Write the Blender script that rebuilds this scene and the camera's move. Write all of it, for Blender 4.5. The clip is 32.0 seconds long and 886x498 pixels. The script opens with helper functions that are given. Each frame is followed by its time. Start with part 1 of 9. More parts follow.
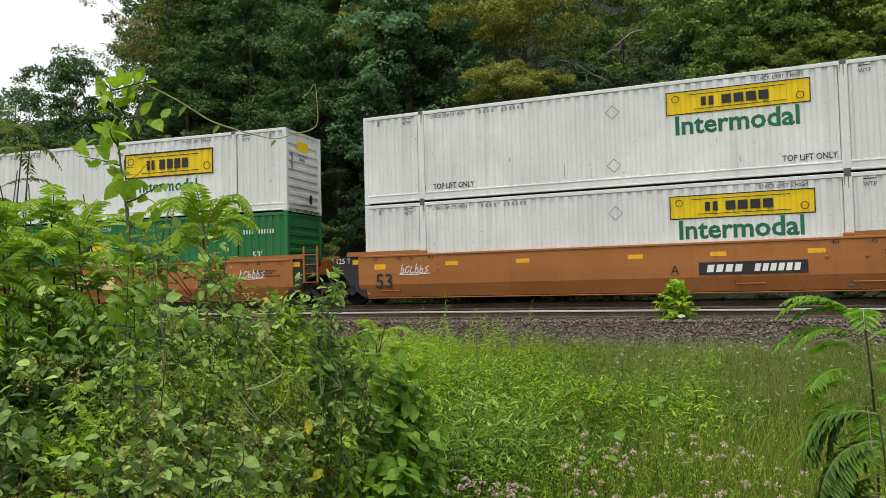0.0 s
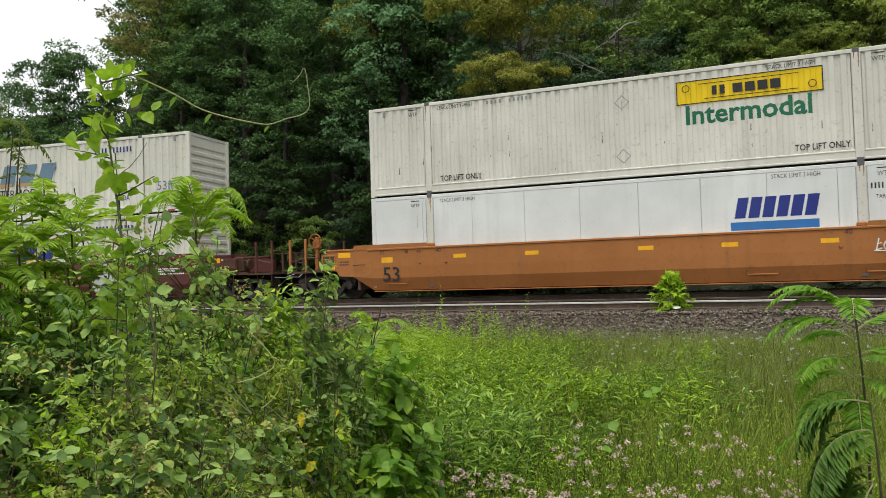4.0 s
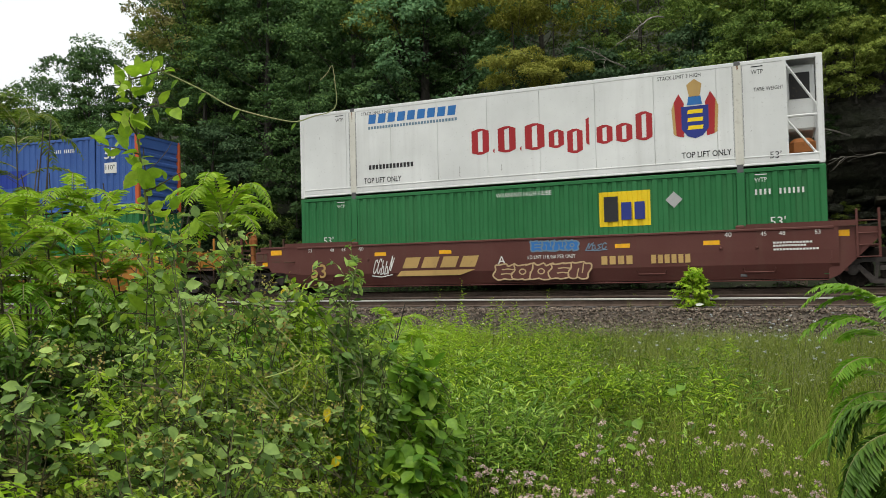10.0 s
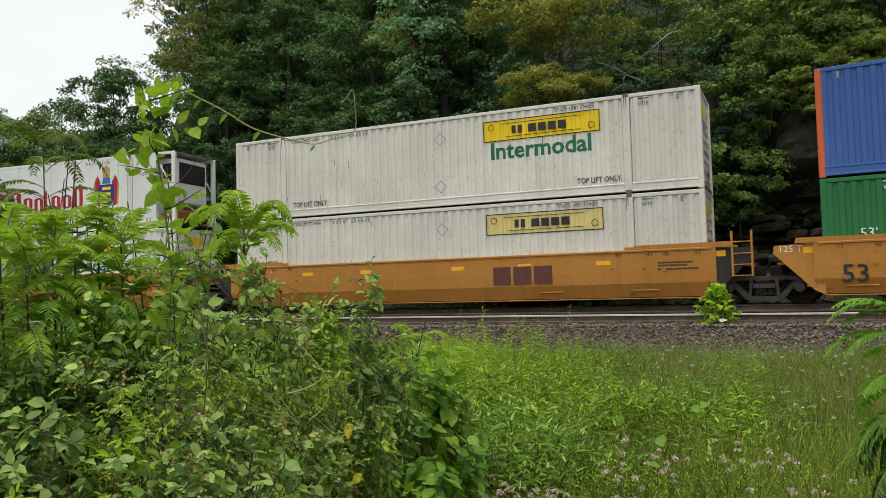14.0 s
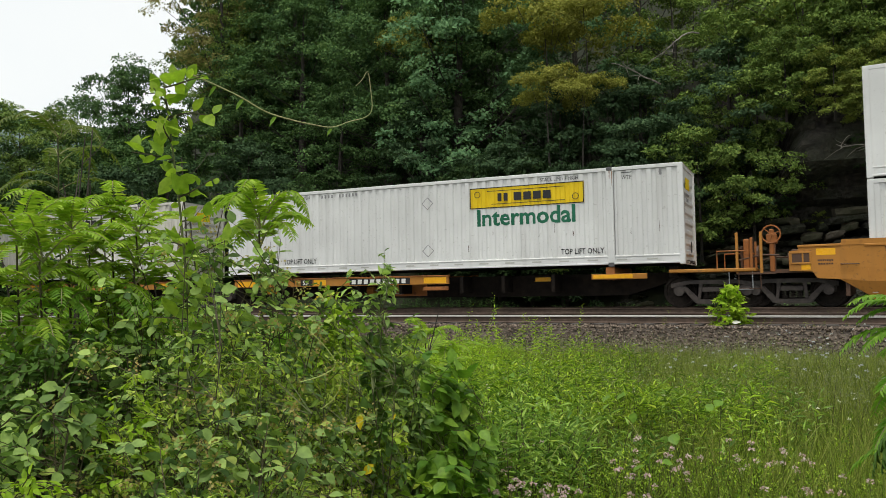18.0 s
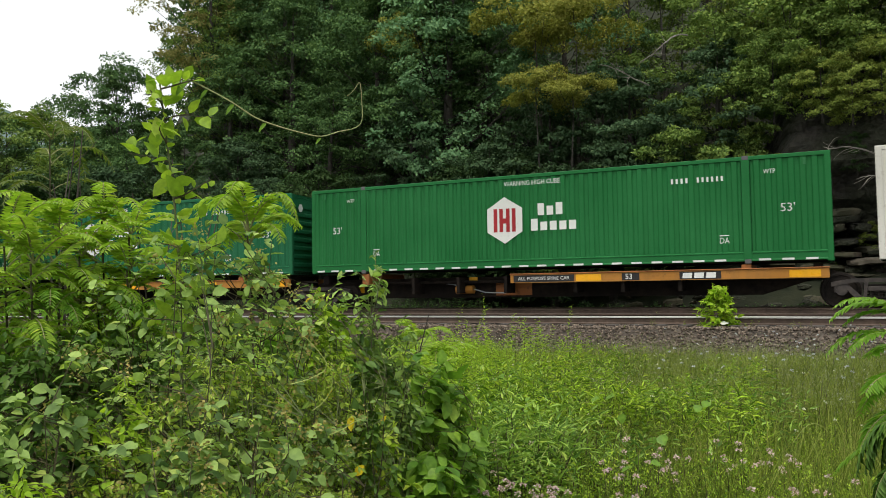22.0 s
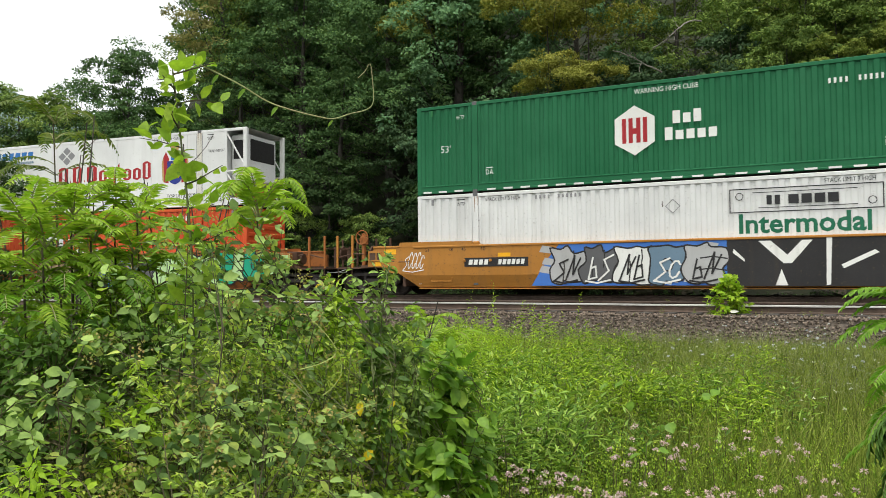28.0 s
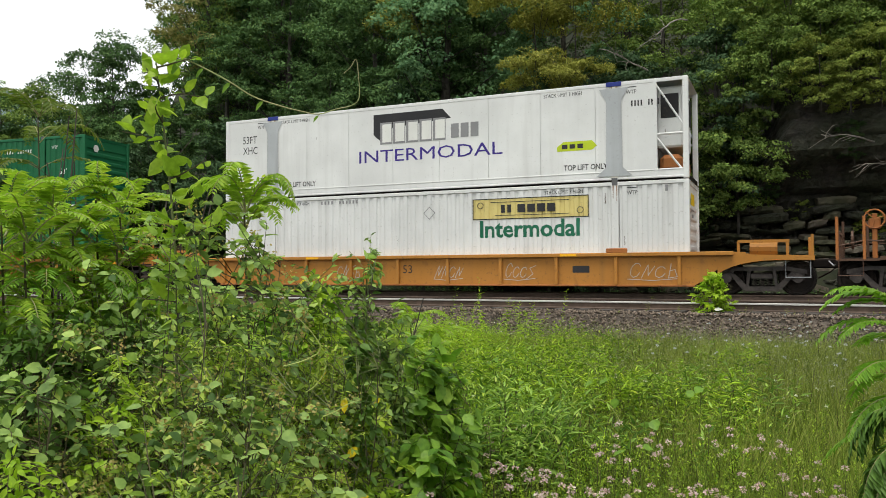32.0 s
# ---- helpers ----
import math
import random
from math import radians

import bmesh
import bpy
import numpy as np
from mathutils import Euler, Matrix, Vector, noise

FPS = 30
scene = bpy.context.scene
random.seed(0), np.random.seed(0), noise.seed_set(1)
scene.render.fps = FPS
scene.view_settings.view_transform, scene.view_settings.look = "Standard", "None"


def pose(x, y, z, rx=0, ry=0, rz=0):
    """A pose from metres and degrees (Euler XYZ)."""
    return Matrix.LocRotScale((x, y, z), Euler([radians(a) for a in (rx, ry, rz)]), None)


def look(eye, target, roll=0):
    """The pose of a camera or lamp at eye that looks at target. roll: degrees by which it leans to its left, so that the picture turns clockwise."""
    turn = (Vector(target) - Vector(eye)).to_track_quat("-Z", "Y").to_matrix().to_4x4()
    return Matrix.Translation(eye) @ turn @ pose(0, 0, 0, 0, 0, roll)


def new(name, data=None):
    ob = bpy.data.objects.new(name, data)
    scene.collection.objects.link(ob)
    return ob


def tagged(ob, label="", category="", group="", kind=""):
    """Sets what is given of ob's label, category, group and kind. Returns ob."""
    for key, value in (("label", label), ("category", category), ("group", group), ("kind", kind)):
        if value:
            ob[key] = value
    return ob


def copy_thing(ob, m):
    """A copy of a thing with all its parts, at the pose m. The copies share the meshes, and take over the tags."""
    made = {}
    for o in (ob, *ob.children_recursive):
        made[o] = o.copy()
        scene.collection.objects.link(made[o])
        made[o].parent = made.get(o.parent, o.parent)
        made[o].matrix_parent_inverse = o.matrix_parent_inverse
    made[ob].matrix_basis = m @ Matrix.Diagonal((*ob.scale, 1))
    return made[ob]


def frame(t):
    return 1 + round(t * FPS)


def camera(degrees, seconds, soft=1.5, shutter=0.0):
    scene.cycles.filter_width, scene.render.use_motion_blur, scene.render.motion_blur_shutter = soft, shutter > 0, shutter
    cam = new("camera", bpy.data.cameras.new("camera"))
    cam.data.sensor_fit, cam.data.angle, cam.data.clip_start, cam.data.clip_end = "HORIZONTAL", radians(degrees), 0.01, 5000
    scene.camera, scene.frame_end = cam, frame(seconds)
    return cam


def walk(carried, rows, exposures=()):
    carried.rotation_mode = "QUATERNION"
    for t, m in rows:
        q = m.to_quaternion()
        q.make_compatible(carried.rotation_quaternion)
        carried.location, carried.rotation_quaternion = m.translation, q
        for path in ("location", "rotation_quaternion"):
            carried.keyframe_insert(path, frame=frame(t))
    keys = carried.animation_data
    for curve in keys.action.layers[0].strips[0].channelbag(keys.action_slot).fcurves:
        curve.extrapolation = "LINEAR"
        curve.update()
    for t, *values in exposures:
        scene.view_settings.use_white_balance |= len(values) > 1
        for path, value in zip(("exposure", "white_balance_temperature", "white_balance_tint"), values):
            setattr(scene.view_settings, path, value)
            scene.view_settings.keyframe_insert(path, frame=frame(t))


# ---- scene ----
# ---------------------------------------------------------------- camera
cam = camera(59.6, 32.0, soft=0.6, shutter=0.06)
EYE = 0.724   # the lens stands this high over the rail heads
# seconds, x, y, z (from the standing place), yaw, pitch, roll
PATH = [
    (0, -0.004, 0.000, -0.001, 21.51, 2.39, 1.42),
    (0.5, -0.000, -0.001, 0.002, 20.87, 2.40, 1.39),
    (1, 0.001, 0.000, -0.001, 19.95, 2.35, 1.30),
    (1.5, -0.000, 0.001, -0.002, 20.20, 2.35, 1.28),
    (2, 0.001, 0.003, -0.005, 20.48, 2.31, 1.18),
    (2.5, 0.007, 0.005, -0.006, 19.89, 2.22, 1.24),
    (3, 0.011, 0.010, -0.006, 20.72, 2.18, 1.21),
    (3.5, 0.014, 0.012, -0.009, 21.08, 2.10, 1.61),
    (5.5, -0.008, -0.002, -0.001, 22.74, 1.22, 1.83),
    (6, -0.008, -0.004, -0.000, 24.15, 1.37, 1.48),
    (6.5, -0.012, 0.002, -0.002, 23.38, 1.36, 1.45),
    (7, -0.011, 0.004, -0.002, 22.49, 1.40, 1.34),
    (7.5, -0.010, 0.002, -0.000, 23.63, 1.48, 1.09),
    (8, -0.011, 0.002, 0.000, 24.13, 1.43, 1.05),
    (8.5, -0.013, 0.003, -0.001, 23.58, 1.38, 1.11),
    (9, -0.015, 0.008, -0.001, 24.39, 1.46, 1.27),
    (9.5, -0.014, 0.007, -0.001, 23.47, 1.51, 1.27),
    (10, -0.014, 0.004, -0.000, 22.70, 1.54, 1.40),
    (10.5, -0.015, 0.005, -0.002, 23.51, 1.58, 1.23),
    (11, -0.010, -0.001, 0.002, 23.26, 1.64, 1.21),
    (11.5, -0.004, -0.013, 0.003, 23.19, 1.66, 1.11),
    (12, 0.002, -0.024, 0.007, 24.07, 1.96, 0.95),
    (12.5, 0.000, -0.020, 0.005, 23.45, 2.63, 1.12),
    (13, -0.004, -0.011, 0.002, 24.41, 2.76, 1.38),
    (13.5, -0.010, -0.000, 0.000, 24.76, 2.75, 1.59),
    (14, -0.011, 0.001, -0.002, 24.23, 2.80, 1.62),
    (14.5, -0.007, -0.005, 0.002, 24.17, 2.83, 1.62),
    (15, -0.007, -0.007, 0.002, 24.81, 2.93, 1.52),
    (15.5, -0.004, -0.010, 0.002, 25.42, 2.91, 1.31),
    (17.5, -0.027, 0.012, -0.038, 24.55, 2.92, 1.18),
    (18, -0.030, 0.016, -0.040, 25.05, 2.86, 0.99),
    (18.5, -0.031, 0.014, -0.039, 24.75, 2.88, 1.07),
    (19, -0.032, 0.015, -0.038, 24.42, 2.98, 0.99),
    (19.5, -0.031, 0.013, -0.039, 25.00, 3.01, 0.96),
    (20, -0.031, 0.008, -0.037, 25.14, 2.95, 1.03),
    (20.5, -0.030, 0.005, -0.035, 25.04, 2.99, 1.21),
    (21, -0.028, 0.003, -0.033, 24.57, 2.97, 1.16),
    (21.5, -0.030, 0.000, -0.033, 24.25, 2.92, 1.01),
    (22, -0.027, -0.003, -0.032, 24.27, 2.87, 0.91),
    (22.5, -0.026, -0.003, -0.030, 23.96, 2.86, 1.05),
    (23, -0.029, -0.002, -0.033, 23.90, 2.89, 1.13),
    (23.5, -0.029, -0.002, -0.033, 24.49, 2.87, 1.14),
    (24, -0.031, 0.003, -0.034, 24.95, 2.85, 1.20),
    (24.5, -0.032, 0.006, -0.035, 24.73, 2.85, 1.22),
    (25, -0.031, 0.008, -0.034, 24.45, 2.71, 1.15),
    (25.5, -0.034, 0.007, -0.033, 24.29, 2.40, 1.10),
    (27.5, -0.028, -0.002, -0.029, 23.44, 1.86, 0.34),
    (28, -0.025, -0.006, -0.030, 24.98, 1.86, 0.52),
    (28.5, -0.023, -0.007, -0.029, 25.50, 1.92, 0.71),
    (29, -0.027, -0.001, -0.032, 25.08, 1.97, 0.65),
    (29.5, -0.032, 0.011, -0.036, 24.52, 2.11, 0.73),
    (30, -0.030, 0.012, -0.033, 24.64, 2.00, -0.05),
    (30.5, -0.028, 0.007, -0.031, 24.19, 1.50, -0.35),
    (31, -0.025, -0.001, -0.030, 23.78, 1.53, -0.32),
    (31.5, -0.025, -0.001, -0.030, 23.91, 1.59, -0.11),
    (32, -0.026, 0.003, -0.030, 23.95, 1.61, 0.25),
]
walk(cam, [(t, pose(x, y, EYE + z, 90 + pitch, roll, yaw)) for t, x, y, z, yaw, pitch, roll in PATH],
     exposures=[(0, 0.28), (3, 0.32), (6, 0.28), (7, 0.06), (9, 0.18), (10, 0.26), (12, 0.22), (13, 0.15), (19, 0.18), (23, 0.44), (24, 0.50), (25, 0.40), (28, 0.62), (29, 0.38), (31, 0.26), (32, 0.42)])
# ---------------------------------------------------------------- daylight under a thin overcast
SUN_EL, SUN_AZ = radians(71), radians(180)
world = bpy.data.worlds.new("overcast_sky")
scene.world = world
world.use_nodes = True
wn, wl = world.node_tree.nodes, world.node_tree.links
wn.clear()
sky = wn.new("ShaderNodeTexSky")
sky.sky_type, sky.sun_disc = "NISHITA", False
sky.sun_elevation, sky.sun_rotation = SUN_EL, SUN_AZ
sky.air_density, sky.dust_density = 1.0, 4.0
sky_bg = wn.new("ShaderNodeBackground")
sky_bg.inputs[1].default_value = 0.10
cloud_bg = wn.new("ShaderNodeBackground")          # the even cloud layer
cloud_bg.inputs[1].default_value = 1.12
co = wn.new("ShaderNodeTexCoord")
cn = wn.new("ShaderNodeTexNoise")
cn.inputs["Scale"].default_value = 2.2
cn.inputs["Detail"].default_value = 5
cr = wn.new("ShaderNodeValToRGB")
cr.color_ramp.elements[0].position, cr.color_ramp.elements[0].color = 0.3, (0.85, 0.875, 0.87, 1)
cr.color_ramp.elements[1].position, cr.color_ramp.elements[1].color = 0.75, (0.985, 0.99, 0.925, 1)
wl.new(co.outputs["Generated"], cn.inputs["Vector"])
wl.new(cn.outputs["Fac"], cr.inputs["Fac"])
wl.new(cr.outputs["Color"], cloud_bg.inputs["Color"])
add = wn.new("ShaderNodeMixShader")
add.inputs[0].default_value = 0.8
wo = wn.new("ShaderNodeOutputWorld")
wl.new(sky.outputs["Color"], sky_bg.inputs["Color"])
wl.new(sky_bg.outputs[0], add.inputs[1])
wl.new(cloud_bg.outputs[0], add.inputs[2])
wl.new(add.outputs[0], wo.inputs["Surface"])
sun = new("sun", bpy.data.lights.new("sun", "SUN"))
sun.data.energy, sun.data.angle, sun.data.color = 1.9, radians(22), (0.98, 0.97, 0.88)
sun.matrix_world = look((0, 0, 60), Vector((0, 0, 60)) - Vector((math.sin(SUN_AZ) * math.cos(SUN_EL), math.cos(SUN_AZ) * math.cos(SUN_EL), math.sin(SUN_EL))))

# ---------------------------------------------------------------- materials
def node_mat(name):
    m = bpy.data.materials.new(name)
    m.use_nodes = True
    n, l = m.node_tree.nodes, m.node_tree.links
    return m, n, l, n["Principled BSDF"]


def noise_node(n, l, scale, detail=4, stretch=None, world_space=False):
    tc = n.new("ShaderNodeTexCoord")
    nz = n.new("ShaderNodeTexNoise")
    nz.inputs["Scale"].default_value, nz.inputs["Detail"].default_value = scale, detail
    if stretch:
        mp = n.new("ShaderNodeMapping")
        mp.inputs["Scale"].default_value = stretch
        l.new(tc.outputs["Object"], mp.inputs["Vector"])
        l.new(mp.outputs["Vector"], nz.inputs["Vector"])
    else:
        l.new(tc.outputs["Object"], nz.inputs["Vector"])
    return nz


def ramp(n, l, src, p0, c0, p1, c1):
    r = n.new("ShaderNodeValToRGB")
    e = r.color_ramp.elements
    e[0].position, e[0].color, e[1].position, e[1].color = p0, (*c0, 1), p1, (*c1, 1)
    l.new(src, r.inputs["Fac"])
    return r


def mix(n, l, fac, a, b, mode="MIX"):
    x = n.new("ShaderNodeMix")
    x.data_type, x.blend_type = "RGBA", mode
    for sock, v in ((0, fac), (6, a), (7, b)):
        if isinstance(v, (int, float)):
            x.inputs[sock].default_value = v
        elif isinstance(v, tuple):
            x.inputs[sock].default_value = (*v, 1)
        else:
            l.new(v, x.inputs[sock])
    return x.outputs[2]


def painted(name, c, grime=0.35, rough=0.55, dirt=(0.10, 0.075, 0.05), rust=0.0, streak=0.5, spec=0.25):
    """Weathered paint on steel: faded patches, vertical dirt streaks, specks of rust, slight dents."""
    m, n, l, b = node_mat(name)
    big = noise_node(n, l, 0.55, 5)
    col = mix(n, l, ramp(n, l, big.outputs["Fac"], 0.35, (0, 0, 0), 0.7, (1, 1, 1)).outputs["Color"],
              tuple(v * 0.88 for v in c), tuple(min(1, v * 1.06 + 0.008) for v in c))
    st = noise_node(n, l, 1.0, 6, (3.5, 3.5, 0.22))
    sf = ramp(n, l, st.outputs["Fac"], 0.52, (0, 0, 0), 0.80, (streak,) * 3)
    col = mix(n, l, sf.outputs["Color"], col, tuple(0.55 * v + 0.45 * d for v, d in zip(c, dirt)))
    fine = noise_node(n, l, 14, 6)
    ff = ramp(n, l, fine.outputs["Fac"], 0.62, (0, 0, 0), 0.72, (grime,) * 3)
    col = mix(n, l, ff.outputs["Color"], col, dirt)
    if rust:
        rn = noise_node(n, l, 5.0, 8)
        rf = ramp(n, l, rn.outputs["Fac"], 0.64 - 0.1 * rust, (0, 0, 0), 0.70 - 0.06 * rust, (rust,) * 3)
        col = mix(n, l, rf.outputs["Color"], col, (0.13, 0.055, 0.025))
    l.new(col, b.inputs["Base Color"])
    rr = ramp(n, l, fine.outputs["Fac"], 0.3, (rough - 0.1,) * 3, 0.8, (min(1, rough + 0.2),) * 3)
    l.new(rr.outputs["Color"], b.inputs["Roughness"])
    b.inputs["Specular IOR Level"].default_value = spec
    bp = n.new("ShaderNodeBump")
    bp.inputs["Strength"].default_value, bp.inputs["Distance"].default_value = 0.25, 0.02
    dent = noise_node(n, l, 3.0, 3)
    l.new(dent.outputs["Fac"], bp.inputs["Height"])
    l.new(bp.outputs["Normal"], b.inputs["Normal"])
    return m


def foliage(name, c0, c1, c2, rough=0.5, through_light=0.35, gloss=0.35):
    """Leaves: hue varies from leaf to leaf and in patches; some light passes through the blade."""
    m, n, l, b = node_mat(name)
    g = n.new("ShaderNodeNewGeometry")
    r = ramp(n, l, g.outputs["Random Per Island"], 0.0, c0, 1.0, c1)
    e = r.color_ramp.elements.new(0.88)
    e.color = (*c1, 1)
    r.color_ramp.elements[2].color = (*c2, 1)
    pn = noise_node(n, l, 0.9, 3)
    col = mix(n, l, ramp(n, l, pn.outputs["Fac"], 0.35, (0.0,) * 3, 0.7, (0.45,) * 3).outputs["Color"],
              r.outputs["Color"], tuple(v * 0.75 for v in c0))
    fn = noise_node(n, l, 38, 3)
    col = mix(n, l, 1.0, col, ramp(n, l, fn.outputs["Fac"], 0.35, (0.80, 0.82, 0.78), 0.68, (1.16, 1.14, 1.05)).outputs["Color"], "MULTIPLY")
    l.new(col, b.inputs["Base Color"])
    b.inputs["Roughness"].default_value = rough
    b.inputs["Specular IOR Level"].default_value = gloss
    t = n.new("ShaderNodeBsdfTranslucent")
    l.new(mix(n, l, 1.0, col, (1.0, 1.1, 0.58), "MULTIPLY"), t.inputs["Color"])
    s = n.new("ShaderNodeMixShader")
    s.inputs[0].default_value = through_light
    l.new(b.outputs[0], s.inputs[1])
    l.new(t.outputs[0], s.inputs[2])
    l.new(s.outputs[0], n["Material Output"].inputs["Surface"])
    return m


def rough_mat(name, c0, c1, scale, rough=0.9, bump=0.5, dist=0.03, c2=None, metal=0.0, shine=0.5):
    m, n, l, b = node_mat(name)
    a = noise_node(n, l, scale, 8)
    d = noise_node(n, l, scale * 0.12, 3)
    col = ramp(n, l, a.outputs["Fac"], 0.3, c0, 0.72, c1).outputs["Color"]
    col = mix(n, l, ramp(n, l, d.outputs["Fac"], 0.4, (0,) * 3, 0.65, (0.7,) * 3).outputs["Color"], col, c2 or tuple(v * 0.6 for v in c0))
    l.new(col, b.inputs["Base Color"])
    b.inputs["Roughness"].default_value, b.inputs["Metallic"].default_value = rough, metal
    b.inputs["Specular IOR Level"].default_value = shine
    bp = n.new("ShaderNodeBump")
    bp.inputs["Strength"].default_value, bp.inputs["Distance"].default_value = bump, dist
    l.new(a.outputs["Fac"], bp.inputs["Height"])
    l.new(bp.outputs["Normal"], b.inputs["Normal"])
    return m


def stones(name, c0, c1):
    """Loose stones: one tone a stone."""
    m, n, l, b = node_mat(name)
    g = n.new("ShaderNodeNewGeometry")
    a = noise_node(n, l, 25, 5)
    r = ramp(n, l, g.outputs["Random Per Island"], 0.0, c0, 1.0, c1)
    col = mix(n, l, ramp(n, l, a.outputs["Fac"], 0.35, (0,) * 3, 0.7, (0.6,) * 3).outputs["Color"], r.outputs["Color"], (0.07, 0.045, 0.035))
    l.new(col, b.inputs["Base Color"])
    b.inputs["Roughness"].default_value = 0.95
    return m


WHITE = painted("white_paint", (0.71, 0.715, 0.71), 0.25)
CREAM = painted("aged_white_paint", (0.65, 0.63, 0.57), 0.35, rust=0.15)
SWIFTW = painted("ivory_paint", (0.66, 0.645, 0.575), 0.35, rust=0.12)
REEFER = painted("smooth_white_panel", (0.71, 0.715, 0.71), 0.22, rough=0.4, streak=0.35)
EMPGREEN = painted("mid_green_paint", (0.024, 0.165, 0.052), 0.25, dirt=(0.06, 0.10, 0.05))
HUBGREEN = painted("bright_green_paint", (0.006, 0.140, 0.030), 0.12, dirt=(0.02, 0.09, 0.025), streak=0.3)
TEALGREEN = painted("bluish_green_paint", (0.007, 0.122, 0.046), 0.2, dirt=(0.04, 0.09, 0.06), streak=0.3)
BLUE = painted("blue_paint", (0.046, 0.112, 0.35), 0.2, dirt=(0.06, 0.08, 0.15), streak=0.3)
BLUEPATCH = painted("fresh_blue_paint", (0.020, 0.050, 0.32), 0.1, streak=0.1)
ORANGEPOST = painted("orange_red_paint", (0.55, 0.11, 0.035), 0.2)
HUBORANGE = painted("orange_paint", (0.60, 0.085, 0.022), 0.25, streak=0.4)
CARBROWN = painted("brown_orange_car_paint", (0.36, 0.135, 0.036), 0.45, rust=0.25, streak=0.6)
CARYELLOW = painted("yellow_orange_car_paint", (0.42, 0.180, 0.030), 0.55, rust=0.25, streak=0.7)
CARRUST = painted("rusted_orange_car_paint", (0.34, 0.12, 0.03), 0.6, rust=0.6, streak=0.7)
MAROON = painted("maroon_car_paint", (0.105, 0.034, 0.027), 0.3, dirt=(0.12, 0.08, 0.06), rust=0.1)
BLACKPAINT = painted("black_car_paint", (0.022, 0.021, 0.022), 0.4)
YELLOW = painted("yellow_decal", (0.83, 0.58, 0.012), 0.1, streak=0.15)
PALEYELLOW = painted("faded_yellow_decal", (0.70, 0.58, 0.22), 0.3)
REFLECT = painted("yellow_reflector", (0.85, 0.42, 0.012), 0.2, rough=0.3)
DARKINK = painted("black_lettering", (0.025, 0.025, 0.028), 0.1, streak=0.1)
GREYINK = painted("grey_lettering", (0.25, 0.25, 0.26), 0.2)
GREENINK = painted("green_lettering", (0.012, 0.14, 0.075), 0.1, streak=0.15)
WHITEINK = painted("white_lettering", (0.75, 0.75, 0.72), 0.2)
BLUEINK = painted("blue_lettering", (0.02, 0.035, 0.22), 0.1)
LIGHTBLUE = painted("light_blue_lettering", (0.03, 0.16, 0.45), 0.1)
VIOLETINK = painted("violet_lettering", (0.045, 0.025, 0.23), 0.1)
REDINK = painted("dark_red_lettering", (0.36, 0.02, 0.025), 0.1)
DARKRUST = painted("dark_rusted_steel", (0.085, 0.045, 0.028), 0.5, rust=0.5, streak=0.5)
GOLDINK = painted("gold_lettering", (0.48, 0.31, 0.11), 0.3)
LIME = painted("lime_decal", (0.45, 0.55, 0.02), 0.1)
MINT = painted("pale_green_spray_paint", (0.42, 0.62, 0.28), 0.1)
EMERALD = painted("emerald_spray_paint", (0.01, 0.34, 0.20), 0.1)
SILVER = painted("silver_spray_paint", (0.42, 0.42, 0.42), 0.2)
TAN = painted("tan_spray_paint", (0.50, 0.36, 0.20), 0.2)
PINK = painted("pink_spray_paint", (0.62, 0.28, 0.28), 0.2)
SPRAYBLUE = painted("blue_spray_paint", (0.05, 0.16, 0.50), 0.2)
GREYBLUE = painted("grey_blue_spray_paint", (0.14, 0.22, 0.30), 0.2)
CASTING = painted("worn_steel_casting", (0.11, 0.11, 0.115), 0.4, rough=0.6)
PALEGREY = painted("grey_reflective_tape", (0.48, 0.48, 0.45), 0.2)
SCUFF = painted("dark_scrape", (0.10, 0.075, 0.06), 0.3)
RUSTRUN = painted("thin_rust_run", (0.26, 0.15, 0.09), 0.3, rust=0.4)
STEEL = painted("grey_galvanised_steel", (0.42, 0.44, 0.46), 0.2, rough=0.4)
UNDER = rough_mat("dark_grimy_steel", (0.011, 0.009, 0.008), (0.030, 0.022, 0.017), 6, 0.85, 0.3, shine=0.1)
TRUCKMAT = rough_mat("dusty_cast_steel", (0.014, 0.012, 0.011), (0.044, 0.034, 0.028), 9, 0.85, 0.4, shine=0.15)
CASTSTEEL = rough_mat("grey_brown_cast_steel", (0.028, 0.024, 0.022), (0.082, 0.066, 0.058), 7, 0.7, 0.3, shine=0.35)
RAILTOP = rough_mat("worn_rail_head", (0.50, 0.48, 0.46), (0.62, 0.60, 0.58), 7, 0.4, 0.03, metal=0.5, c2=(0.42, 0.40, 0.38))
RAILSIDE = rough_mat("rusty_rail_web", (0.070, 0.046, 0.034), (0.120, 0.082, 0.062), 9, 0.9, 0.4)
# oily bed and stones, coloured darker still for the shade under the train
OILSHADEBED = rough_mat("oily_shaded_ballast_bed", (0.012, 0.011, 0.010), (0.038, 0.033, 0.029), 16, 0.95, 0.9, 0.05)
DARKSTONE = stones("oily_shaded_ballast_stone", (0.014, 0.012, 0.011), (0.050, 0.043, 0.037))
TIE = rough_mat("weathered_tie_wood", (0.028, 0.022, 0.018), (0.065, 0.054, 0.046), 8, 0.95, 0.6)
BALLAST = rough_mat("ballast_bed", (0.050, 0.039, 0.030), (0.125, 0.098, 0.076), 14, 0.95, 0.9, 0.05)
STONE = stones("ballast_stone", (0.070, 0.054, 0.041), (0.27, 0.212, 0.165))
SOIL = rough_mat("meadow_soil", (0.030, 0.038, 0.014), (0.062, 0.070, 0.026), 3, 0.95, 0.5)
HILLSOIL = rough_mat("forest_floor", (0.012, 0.017, 0.006), (0.032, 0.036, 0.014), 2, 0.95, 0.6, 0.1)
